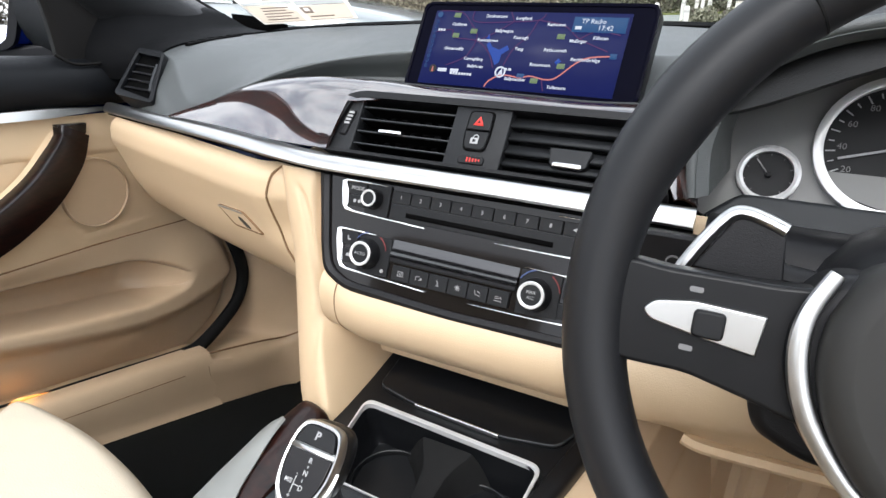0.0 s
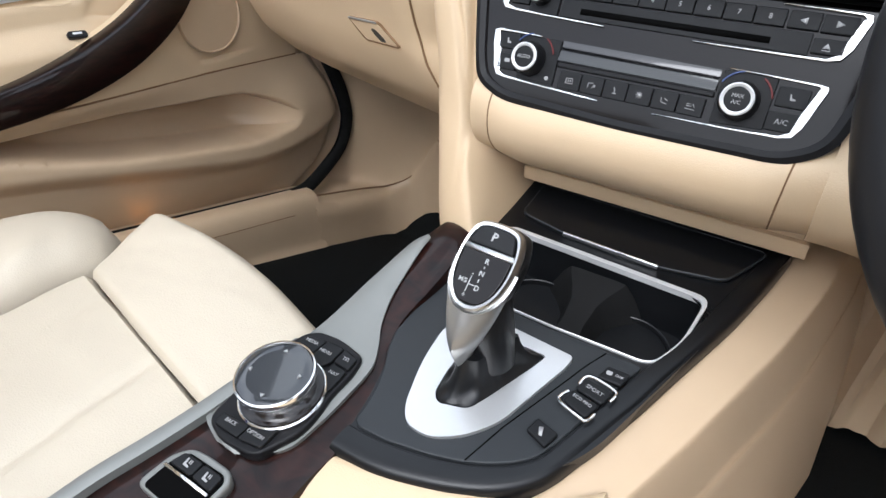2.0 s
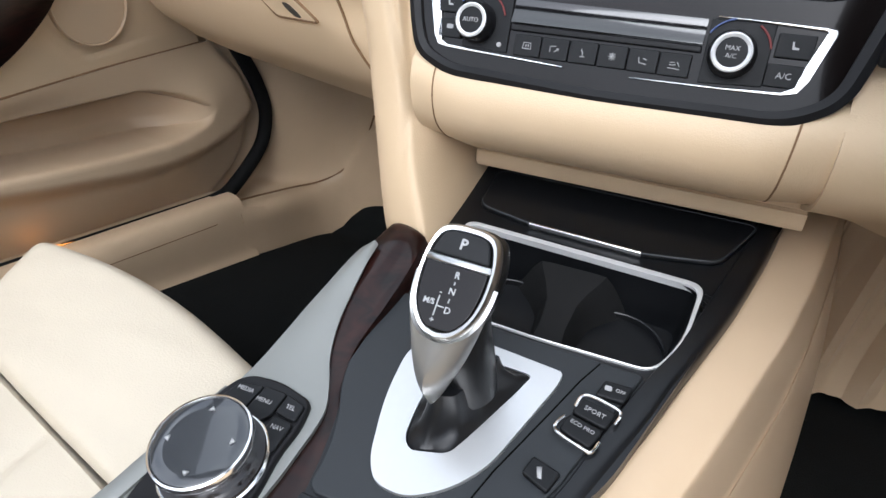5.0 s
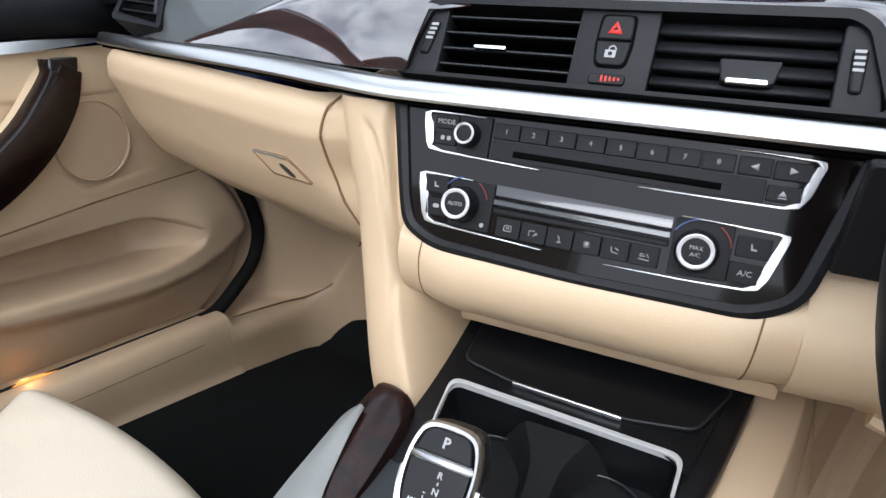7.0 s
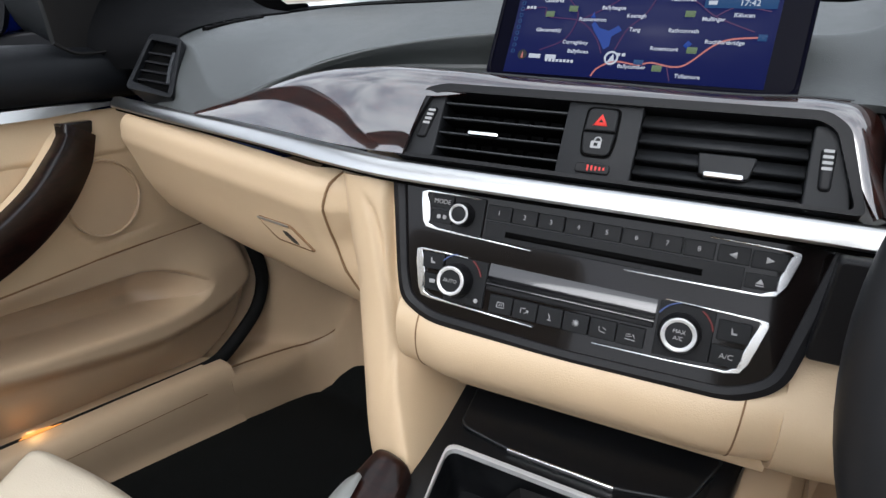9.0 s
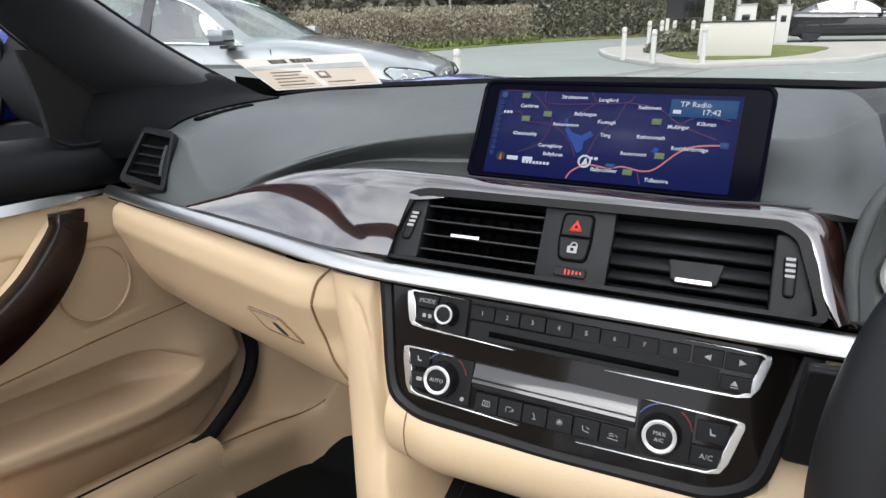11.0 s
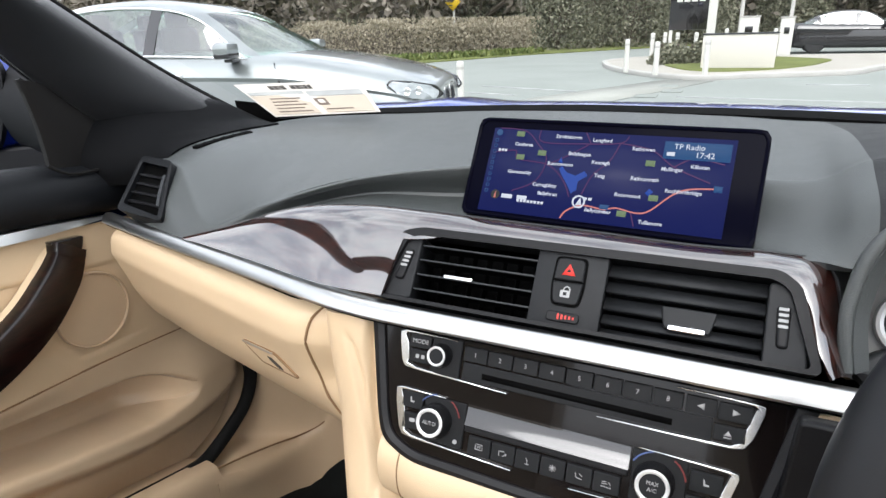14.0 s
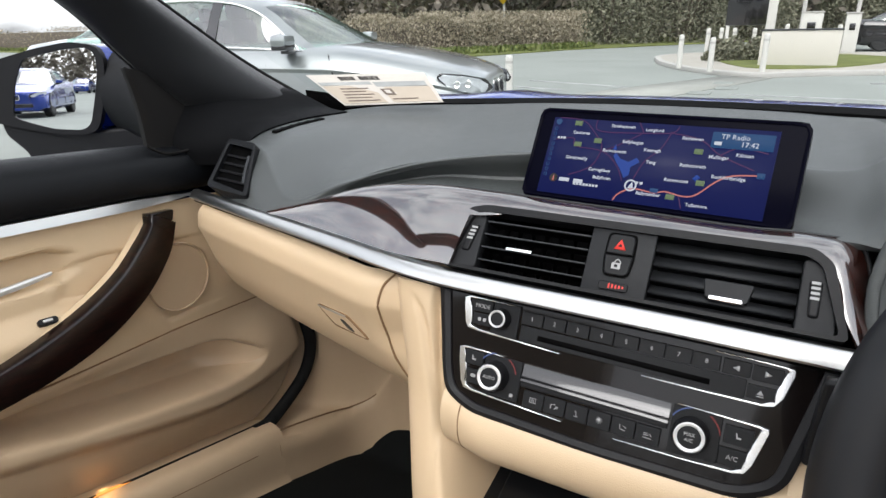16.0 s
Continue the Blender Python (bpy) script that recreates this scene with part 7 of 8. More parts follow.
bon = thing("bonnet", "metallic blue car bonnet beyond the windscreen", "car bonnet", (0, 1.6, 0.7))
rows = []
for i in range(40):
    f = i / 39
    x = -0.80 + 1.60 * f
    s = abs(x) / 0.80
    dome = 0.022 * (1 - s * s) + 0.012 * math.exp(-((abs(x) - 0.40) / 0.06) ** 2)
    rows.append(spline([V(x, y + 0.06 * (1 - s * s), z + dome * k) for y, z, k in ((1.02, 0.900, 0.5), (1.10, 0.908, 0.7), (1.35, 0.876, 0.8), (1.7, 0.805, 0.8), (2.1, 0.705, 0.8), (2.28, 0.62, 0.4))], 24))
part("bonnet_skin", loft(rows, thick=0.004), BLUE_PAINT, bon)
part("wiper_cowl", loft([[V(x, 0.90, 0.905 - 0.02 * abs(x)), V(x, 0.98, 0.893 - 0.02 * abs(x)), V(x, 1.10, 0.875 - 0.02 * abs(x))] for x in [-0.72 + 0.12 * i for i in range(13)]], thick=0.005), BLACK_PL, bon, "black cowl below the windscreen")
shell = thing("car_bodywork", "blue open car body round the cabin", "car body", (0, 0, 0.3))
def flank(side, y0, y1, n):
    rows = []
    for i in range(n):
        y = y0 + (y1 - y0) * i / (n - 1)
        fl = 0.04 * smooth(1.2, 2.25, y)
        rows.append(spline([V(side * (0.745 - fl), y, 0.865 - 0.055 * max(0, y - 0.9)), V(side * (0.84 - fl), y, 0.84 - 0.06 * max(0, y - 0.9)), V(side * (0.895 - fl), y, 0.70), V(side * (0.905 - fl), y, 0.50), V(side * (0.88 - fl), y, 0.30), V(side * (0.80 - fl), y, 0.20)], 16))
    return loft(rows, thick=0.006)


part("flank", flank(-1, -2.1, 2.25, 34), BLUE_PAINT, shell)
part("flank", flank(1, -2.1, -0.42, 14), BLUE_PAINT, shell)
part("flank", flank(1, 0.74, 2.25, 14), BLUE_PAINT, shell)
part("sill_panel", box(0.83, 0.16, 0.26, 0.10, 1.18, 0.16, 0.03), BLUE_PAINT, shell)
part("floor_pan", box(0, 0.0, 0.09, 1.5, 3.4, 0.03, 0.004), RUBBER, shell)
part("rear_wall", box(0, -1.30, 0.52, 1.46, 0.04, 0.68, 0.01), CREAM_HARD, shell)
part("rear_deck", loft([spline([V(x, -1.30, 0.872 - 0.02 * (x / 0.74) ** 2), V(x, -1.55, 0.885 - 0.03 * (x / 0.74) ** 2), V(x, -1.95, 0.865 - 0.04 * (x / 0.74) ** 2), V(x, -2.10, 0.80 - 0.05 * (x / 0.74) ** 2), V(x, -2.14, 0.55), V(x, -2.08, 0.28)], 24) for x in [-0.80 + 0.1 * i for i in range(17)]], thick=0.006), BLUE_PAINT, shell, "blue boot lid and tail")
part("front_end", box(0, 2.25, 0.42, 1.56, 0.06, 0.42, 0.02), BLUE_PAINT, shell)
for x in (-0.80, 0.80):
    for y in (1.55, -1.2):
        part("wheel", lathe([(0.02, -0.11), (0.30, -0.11), (0.325, -0.08), (0.325, 0.08), (0.30, 0.11), (0.02, 0.11)], basis((x, y, 0.325), (0, 1, 0), (0, 0, 1), (1, 0, 0)), 32), TYRE, shell)
# driver door, standing ajar
ddoor = thing("driver_door", "driver's door standing ajar with a cream and black lining", "car door", (0.72, 0.2, 0.3))
part("door_skin", loft([spline([V(0.715, y, 0.33), V(0.690, y, 0.48), V(0.700, y, 0.66), V(0.70, y, belt(y) - 0.004)], 14) for y in [-0.35 + 1.05 * i / 12 for i in range(13)]], thick=0.006), CREAM, ddoor)
part("door_top", loft([spline([V(0.700, y, belt(y) - 0.004), V(0.682, y, belt(y) + 0.03), V(0.735, y, belt(y) + 0.073)], 10) for y in [-0.35 + 1.05 * i / 12 for i in range(13)]], thick=0.006), DOOR_TOP, ddoor)
part("outer_skin", flank(1, -0.40, 0.72, 10), BLUE_PAINT, ddoor, "blue outer door skin")
ddoor.matrix_basis = Matrix.Translation((0.74, 0.72, 0)) @ Matrix.Rotation(radians(5), 4, "Z") @ Matrix.Translation((-0.74, -0.72, 0)) @ ddoor.matrix_basis
# driver seat, behind the eye
dseat = thing("driver_seat", "pale cream leather driver's seat", "car seat", (0.37, -0.4, 0.3))
part("cushion", pillow((0.13, -0.62), (0.61, -0.62), (0.60, -0.08), (0.14, -0.08), 0.50, 0.012, 0.03, (0, 0, 0.02, 0), 24, (0, 0.05, 0.06, 0.05)), CREAM_SEAT, dseat)
part("backrest", box(0.37, -0.78, 0.80, 0.48, 0.14, 0.66, 0.06), CREAM_SEAT, dseat)
part("seat_base", box(0.37, -0.36, 0.37, 0.40, 0.5, 0.17, 0.02), BLACK_PL, dseat)
ws = thing("windscreen", "clear curved laminated car windscreen", "windscreen", (0, 0.9, 0.93))
rows = []
for i in range(21):
    f = i / 20
    x = -0.60 + 1.2 * f
    q = 1 - (2 * f - 1) ** 2
    rows.append(spline([V(x * 1.02, 0.895 + 0.06 * q, 0.905), V(x * 1.08, 0.70 + 0.07 * q, 1.035), V(x * 1.08, 0.40 + 0.07 * q, 1.21), V(x * 1.04, 0.16 + 0.06 * q, 1.330), V(x * 1.0, -0.03 + 0.06 * q, 1.395)], 20))
g = part("pane", loft(rows), GLASS, ws, "clear glass")
g.visible_shadow = False
part("frit_corner", loft([[V(x, 0.912 - 0.02 * k, z0), V(x, 0.905 - 0.02 * k, z1)] for x, z0, z1, k in ((-0.70, 0.895, 0.944, 1.0), (-0.66, 0.897, 0.940, 0.5), (-0.625, 0.900, 0.934, 0.2), (-0.585, 0.905, 0.926, 0.0))], thick=0.002), VOID, ws, "black printed corner of the glass")
part("header_rail", sweep(spline([V(x, -0.03 + 0.06 * (1 - (x / 0.64) ** 2), 1.40) for x in [-0.64 + 0.16 * i for i in range(9)]], 30), ellipse(0.06, 0.022, 12)), PILLAR, ws, "black windscreen header")

card = thing("dealer_card", "cream printed card leaning on the windscreen base", "paper card", (-0.45, 0.81, 0.935))
CB, CR, CT, CU = V(-0.540, 0.800, 0.931), V(-0.352, 0.800, 0.944), V(-0.665, 0.850, 0.973), V(-0.416, 0.850, 0.982)
def cp(u, v, n=0.0):
    p = (CB * (1 - u) + CR * u) * (1 - v) + (CT * (1 - u) + CU * u) * v
    return p + V(0, -0.7, 0.7) * n


def card_patch(u0, v0, u1, v1, h):
    q = [cp(u0, v0), cp(u1, v0), cp(u1, v1), cp(u0, v1)]
    bm = loft([[q[0] + V(0, -0.7, 0.7) * h, q[1] + V(0, -0.7, 0.7) * h], [q[3] + V(0, -0.7, 0.7) * h, q[2] + V(0, -0.7, 0.7) * h]])
    return thicken(bm, 0.0006)


sheet = part("sheet", card_patch(0, 0, 1, 1, 0), CARD, card)
part("tan_band", card_patch(0.02, 0.04, 0.48, 0.60, 0.001), CARD_TAN, sheet)
part("tan_band", card_patch(0.54, 0.04, 0.97, 0.52, 0.001), CARD_TAN, sheet)
for u0, u1 in ((0.26, 0.30), (0.305, 0.335), (0.34, 0.355), (0.36, 0.40), (0.44, 0.48), (0.485, 0.52), (0.525, 0.54), (0.545, 0.575), (0.58, 0.61)):
    part("heading_bar", card_patch(u0, 0.78, u1, 0.90, 0.0016), INK, sheet)
for k in range(5):
    part("text_bar", card_patch(0.10 + 0.015 * k, 0.10 + 0.095 * k, 0.43 - 0.05 * (k % 2), 0.125 + 0.095 * k, 0.002), PRINT, sheet)
part("emblem", card_patch(0.53, 0.26, 0.63, 0.46, 0.002), PRINT, sheet)
part("emblem_core", card_patch(0.555, 0.31, 0.605, 0.41, 0.0026), CARD, sheet)
part("text_bar", card_patch(0.56, 0.12, 0.80, 0.145, 0.002), PRINT, sheet)
part("white_wave", card_patch(0.02, 0.62, 0.50, 0.72, 0.0012), LINE, sheet)
part("white_wave", card_patch(0.52, 0.54, 0.96, 0.70, 0.0012), LINE, sheet)

# ---- outside: ground, island, hedge ----
def sheet_grid(x0, x1, y0, y1, n, z):
    return loft([[V(x0 + (x1 - x0) * i / n, y0 + (y1 - y0) * j / n, z) for j in range(n + 1)] for i in range(n + 1)])


solo("ground", sheet_grid(-900, 900, -900, 900, 8, 0.0), ASPHALT, "grey asphalt car park and road", "ground", kind="structure")


def flat(name, pts, z0, z1, material, label, category, r=0.0, bev=0.0):
    return solo(name, prism(rpoly(pts, r) if r else [V(*p) for p in pts], z0, z1, WORLD, bev), material, label, category, kind="structure")


ISL = [(-3.82, 19.3), (-3.27, 17.15), (-2.64, 15.6), (-1.92, 14.36), (-1.25, 13.6), (-0.63, 13.25), (0.02, 13.8), (0.63, 14.15), (1.65, 14.65), (2.18, 15.0), (2.80, 16.5), (3.9, 18.6), (6.5, 21.0), (6.5, 22.6), (1.6, 22.0), (-3.0, 21.8), (-3.65, 20.6)]
flat("kerb", ISL, -0.1, 0.10, KERB, "pale concrete kerb round the traffic island", "kerb", 0.5, 0.02)
flat("island_paving", [(x + 0.16 * (0.2 - x) / math.hypot(0.2 - x, 18.2 - y), y + 0.16 * (18.2 - y) / math.hypot(0.2 - x, 18.2 - y)) for x, y in ISL], 0.0, 0.104, PAVING, "pale concrete paving of the island", "paving", 0.5)
flat("island_grass", [(-1.97, 17.8), (-1.59, 16.1), (-1.02, 14.65), (-0.43, 14.15), (0.63, 14.8), (1.47, 16.3), (2.14, 18.7), (0.8, 20.4), (-1.4, 20.0)], 0.0, 0.13, GRASS, "short green grass on the island", "grass", 0.6)
flat("crossing_path", [(-3.6, 8.0), (-2.1, 8.0), (-0.40, 13.25), (-1.25, 13.62)], 0.0, 0.012, ROAD_PATCH, "pale paved strip across the road", "paving")
for pts in ([(-4.62, 11.80), (-2.50, 10.93), (-2.50, 10.81), (-4.62, 11.66)], [(-4.4, 10.5), (-3.4, 10.18), (-3.4, 10.06), (-4.4, 10.36)], [(1.10, 12.70), (2.02, 12.68), (2.02, 12.52), (1.10, 12.54)], [(-0.8, 10.3), (2.4, 9.9), (2.4, 9.8), (-0.8, 10.2)]):
    flat("road_marking", pts, 0.0, 0.006, LINE, "worn white painted road line", "road marking")
for x, y in ((-1.25, 10.25), (-1.1, 12.0), (-0.95, 11.1)):
    flat("drain_cover", [(x - 0.16, y - 0.2), (x + 0.16, y - 0.2), (x + 0.16, y + 0.2), (x - 0.16, y + 0.2)], 0.0, 0.016, ASPHALT, "small grey metal cover in the paved strip", "drain cover", 0.03)
flat("verge", [(-60, 24), (-30, 21.4), (-14, 19.4), (-10.6, 19.6), (-8.6, 26), (-5.6, 31), (0, 38), (20, 40), (60, 44), (60, 160), (-120, 160)], 0.0, 0.05, GRASS, "rough grass verge below the hedge", "grass")

pl = thing("planter_wall", "white rendered low planter wall on the island", "planter", (0, 17.0, 0.1))
part("wall", box(-0.07, 15.55, 0.455, 1.46, 0.72, 0.73, 0.015), PLANTER_WHITE, pl)
part("coping", box(-0.07, 15.55, 0.832, 1.50, 0.76, 0.024, 0.006), GREY_PANEL, pl)

post = thing("bollard", "white plastic bollard standing by the kerb", "bollard", (0, 0, 0), "bollards on the island")
part("shaft", lathe([(0.02, -0.02), (0.054, -0.02), (0.052, 0.85), (0.048, 0.90), (0.03, 0.92)], WORLD, 20), WHITE_PAINT, post)
part("band", lathe([(0.0525, 0.74), (0.055, 0.74), (0.055, 0.80), (0.0522, 0.80)], WORLD, 20), KERB, post)
for x, y, h in ((-2.30, 14.55, 0.68), (-1.55, 13.6, 0.64), (-0.60, 13.50, 0.70), (-2.12, 17.2, 0.77), (-2.024, 19.0, 0.76), (-1.692, 19.0, 0.75), (-1.205, 19.0, 0.74), (-0.456, 19.0, 0.82), (0.72, 19.0, 0.79)):
    copy_thing(post, Matrix.Translation((x, y, 0.10)) @ Matrix.Diagonal((1, 1, h / 0.92, 1)))
post.matrix_basis = Matrix.Translation((-3.80, 8.80, 0.0)) @ Matrix.Diagonal((1.1, 1.1, 0.68, 1))
tagged(post, "pale grey metal bollard standing in the car park", "bollard")

sg = thing("sign_board", "black notice board with a white post", "sign", (-1.6, 22, 0.1))
part("board", box(-1.69, 22.0, 1.96, 1.18, 0.10, 2.15, 0.02), DARK_PAINT, sg, "black board")
part("post", box(-1.01, 22.0, 1.6, 0.25, 0.14, 3.0, 0.02), WHITE_PAINT, sg)
part("leg", box(-2.2, 22.0, 0.55, 0.10, 0.08, 0.95, 0.01), WHITE_PAINT, sg)
for k in range(4):
    part("text_bar", box(-2.0 + 0.22 * k, 21.93, 1.78, 0.17, 0.02, 0.12), WHITE_PAINT, sg)
for x, y, w, z0, z1, nm in ((0.07, 21.6, 0.54, 0.1, 1.20, "ticket_box"), (1.08, 21.6, 0.36, 0.1, 1.15, "ticket_box")):
    t = thing(nm, "white metal service box on the island", "service box", (x, y, z0))
    part("cabinet", box(x, y, (z0 + z1) / 2, w, 0.35, z1 - z0, 0.03), WHITE_PAINT, t)
    part("cap", box(x, y, z1 + 0.02, w + 0.04, 0.39, 0.04, 0.01), KERB, t)
    part("slot", box(x, y - 0.18, z1 - 0.35, w * 0.4, 0.02, 0.18, 0.004), DARK_PAINT, t)
for x, y in ((-0.19, 22.6), (1.27, 24.0)):
    t = thing("lamp_post", "tall pale grey lamp post", "lamp post", (x, y, 0), "lamp posts")
    part("pole", lathe([(0.09, -0.05), (0.085, 0.4), (0.06, 0.45), (0.045, 6.0), (0.03, 6.05)], Matrix.Translation((x, y, 0)), 16), KERB, t)
    part("lantern", box(x, y - 0.35, 6.02, 0.2, 0.7, 0.10, 0.03), GREY_PANEL, t)
t = thing("road_sign", "yellow diamond road sign on a grey pole", "road sign", (-13.6, 30, 0))
part("pole", lathe([(0.06, 0), (0.06, 2.9), (0.03, 2.92)], Matrix.Translation((-13.55, 30, 0)), 12), KERB, t)
part("plate", prism([V(0, -0.42), V(0.42, 0), V(0, 0.42), V(-0.42, 0)], 0, 0.03, basis((-13.55, 29.92, 2.45), (1, 0, 0), (0, 0, 1), (0, -1, 0))), YELLOW, t)


def leaf_cloud(n, place, size, seed, flatness=1.0):
    """n small bent leaves; place(rng) gives a point."""
    rng = random.Random(seed)
    vs, fs = [], []
    for k in range(n):
        c = place(rng)
        s = size * rng.uniform(0.6, 1.4)
        d = Vector((rng.gauss(0, 1), rng.gauss(0, 1), rng.gauss(0, flatness))).normalized()
        e = d.cross(Vector((rng.gauss(0, 1), rng.gauss(0, 1), rng.gauss(0, 1)))).normalized()
        i = len(vs)
        vs += [c - d * s, c + e * s * 0.5, c + d * s, c - e * s * 0.5]
        fs.append((i, i + 1, i + 2, i + 3))
    me = bpy.data.meshes.new("leaves")
    me.from_pydata([tuple(v) for v in vs], [], fs)
    return me


def cloud_part(name, me, material, parent, label=""):
    me.materials.append(material)
    ob = new(name, me)
    ob.parent = parent
    if parent.type == "EMPTY":
        ob.matrix_parent_inverse = Matrix.Translation(parent.location).inverted()
    if label:
        ob["label"] = label
    return ob


HL = spline([(-60, 27, 0), (-36, 24.5, 0), (-20, 22.6, 0), (-13.5, 22.2, 0), (-11.2, 25.5, 0), (-9.6, 29, 0)], 60)


def hedge_pt(rng):
    k = rng.random() ** 0.7 * 58.9
    p = HL[int(k)].lerp(HL[int(k) + 1], k % 1)
    h = 1.45 + 0.16 * math.sin(k * 0.9) + 0.10 * math.sin(k * 2.7)
    z = rng.random() ** 0.8 * h
    return V(p.x + rng.gauss(0, 0.35), p.y + rng.gauss(0, 0.35), z)


me = leaf_cloud(64000, hedge_pt, 0.052, 3, 2.2)
me.materials.append(HEDGE)
tagged(new("hedge", me), "long clipped brown winter hedge", "hedge", kind="stuff")
rows = [[p + V(0, dy, z) for dy, z in ((-0.3, 0), (-0.35, 0.7), (-0.2, 1.25), (0.2, 1.25), (0.35, 0.7), (0.3, 0))] for p in HL]
solo("hedge_core", loft(rows), BARK, "dark inner branches of the hedge", "hedge", kind="stuff")


def verge_pt(rng):
    k = rng.random() * 58.9
    p = HL[int(k)].lerp(HL[int(k) + 1], k % 1)
    return V(p.x + rng.uniform(-0.4, 1.4), p.y - rng.uniform(0.2, 2.2), rng.uniform(0.03, 0.22))


me = leaf_cloud(9000, verge_pt, 0.10, 5, 2.5)
me.materials.append(leaf_mat("verge grass blades", (0.05, 0.075, 0.018), (0.16, 0.18, 0.06)))
tagged(new("verge_grass", me), "tufts of rough grass along the verge", "grass", kind="stuff")


def bush(x, y, z, rx, ry, h, n, seed, label, size=0.09):
    t = thing("bush", label, "bush", (x, y, z), "bushes")

    def pt(rng):
        while True:
            q = V(rng.uniform(-1, 1), rng.uniform(-1, 1), rng.uniform(0, 1))
            r = q.x ** 2 + q.y ** 2 + (q.z * 1.02) ** 2
            lump = 0.75 + 0.3 * noise.noise(V(q.x * 2.2 + seed, q.y * 2.2, q.z * 2.2))
            if 0.25 < r < lump:
                return V(x + q.x * rx, y + q.y * ry, z + q.z * h)
    cloud_part("leaves", leaf_cloud(n, pt, size, seed), SHRUB, t)
    part("stems", join(*[tube([V(x, y, z), V(x + rx * 0.3 * math.cos(a), y + ry * 0.3 * math.sin(a), z + h * 0.4), V(x + rx * 0.55 * math.cos(a), y + ry * 0.55 * math.sin(a), z + h * 0.75)], 0.02 + 0.01 * rx, 6, (1, 0.2, 0)) for a in (0.3, 1.5, 2.6, 3.9, 5.2)]), BARK, t)
    return t


bush(-1.62, 17.2, 0.1, 0.62, 0.6, 0.66, 3000, 11, "small dark evergreen bush on the island", 0.045)
bush(-0.95, 17.4, 0.1, 0.52, 0.55, 0.62, 2400, 12, "small dark evergreen bush on the island", 0.045)
for k, (x, y, r, h) in enumerate(((-9.0, 33, 2.6, 6.5), (-5.6, 35, 2.8, 7.5), (-12.6, 35, 2.2, 5.0), (-2.5, 38, 2.4, 5.5), (2.0, 41, 2.5, 5.0))):
    bush(x, y, 0, r, r, h, 11000, 20 + k, "tall dark evergreen bush at the roadside", 0.075)


def tree(seed):
    """A bare winter tree with some ivy: trunk, limbs and clumps of twigs."""
    rng = random.Random(seed)
    t = thing("tree", "bare winter tree with ivy on its trunk", "tree", (0, 0, 0), "trees behind the hedge")
    H = rng.uniform(9, 12)
    pts = spline([(0, 0, -0.1), (rng.uniform(-0.15, 0.15), 0, H * 0.3), (rng.uniform(-0.4, 0.4), rng.uniform(-0.3, 0.3), H * 0.65), (rng.uniform(-0.6, 0.6), 0, H)], 16)
    part("trunk", sweep(pts, ellipse(0.19, 0.19, 10), (1, 0.1, 0), [1.15 - 0.95 * i / 15 for i in range(16)]), BARK, t)
    tips = []
    limbs = []
    for k in range(18):
        f = rng.uniform(0.10, 0.95)
        p = pts[int(f * 15)]
        a, ln = rng.uniform(0, 6.28), rng.uniform(1.2, 3.2) * (1.15 - 0.6 * f)
        q = p + V(math.cos(a) * ln * 0.5, math.sin(a) * ln * 0.5, ln * 0.35)
        e = p + V(math.cos(a + 0.3) * ln, math.sin(a + 0.3) * ln, ln * rng.uniform(0.5, 1.0))
        limbs.append(sweep([p, q, e], ellipse(0.06, 0.06, 6), (0.3, 0.2, 1), [1, 0.6, 0.2]))
        tips += [(q, 0.6), (e, 0.8), (q.lerp(e, 0.5), 0.6)]
    part("limbs", join(*limbs), BARK, t)

    def pt(r):
        c, s = tips[int(r.random() * len(tips))]
        return c + V(r.gauss(0, s), r.gauss(0, s), r.gauss(0, s * 0.8))
    cloud_part("crown", leaf_cloud(2600, pt, 0.20, seed + 1), TWIG, t, "fine bare twigs")

    def ivy(r):
        p = pts[int(r.random() ** 1.2 * 9)]
        return p + V(r.gauss(0, 0.26), r.gauss(0, 0.26), r.uniform(-0.4, 0.5))
    cloud_part("ivy", leaf_cloud(1500, ivy, 0.10, seed + 2), SHRUB, t, "dark green ivy")
    return t


kinds = [tree(40), tree(50), tree(60)]
rng = random.Random(9)
spots = []
for k in range(34):
    x = -52 + 2.6 * k + rng.uniform(-1, 1)
    y = 30 + 0.10 * abs(x + 20) + rng.uniform(0, 9) + (8 if x > -10 else 0)
    spots.append((x, y))
for k, (x, y) in enumerate(spots):
    m = Matrix.Translation((x, y, 0)) @ Matrix.Rotation(rng.uniform(0, 6.28), 4, "Z") @ Matrix.Scale(rng.uniform(0.85, 1.25), 4)
    if k < 3:
        kinds[k].matrix_basis = m
    else:
        copy_thing(kinds[k % 3], m)


for k in range(16):
    x, y = -48 + 4.2 * k + rng.uniform(-1.5, 1.5), -92 - rng.uniform(0, 10)
    copy_thing(kinds[k % 3], Matrix.Translation((x, y, 0)) @ Matrix.Rotation(rng.uniform(0, 6.28), 4, "Z") @ Matrix.Scale(rng.uniform(0.8, 1.1), 4))


def rear_pt(rng):
    return V(rng.uniform(-60, 30), -86 + rng.gauss(0, 1.5), 15 * rng.random() ** 1.2)


me = leaf_cloud(16000, rear_pt, 0.42, 78)
me.materials.append(TWIG)
tagged(new("rear_undergrowth", me), "undergrowth and twigs at the rear of the car park", "woodland", kind="stuff")


def wood_pt(rng):
    x = rng.uniform(-75, 60)
    return V(x, 44 + 0.12 * abs(x + 10) + rng.gauss(0, 2.0), 9 * rng.random() ** 1.4)


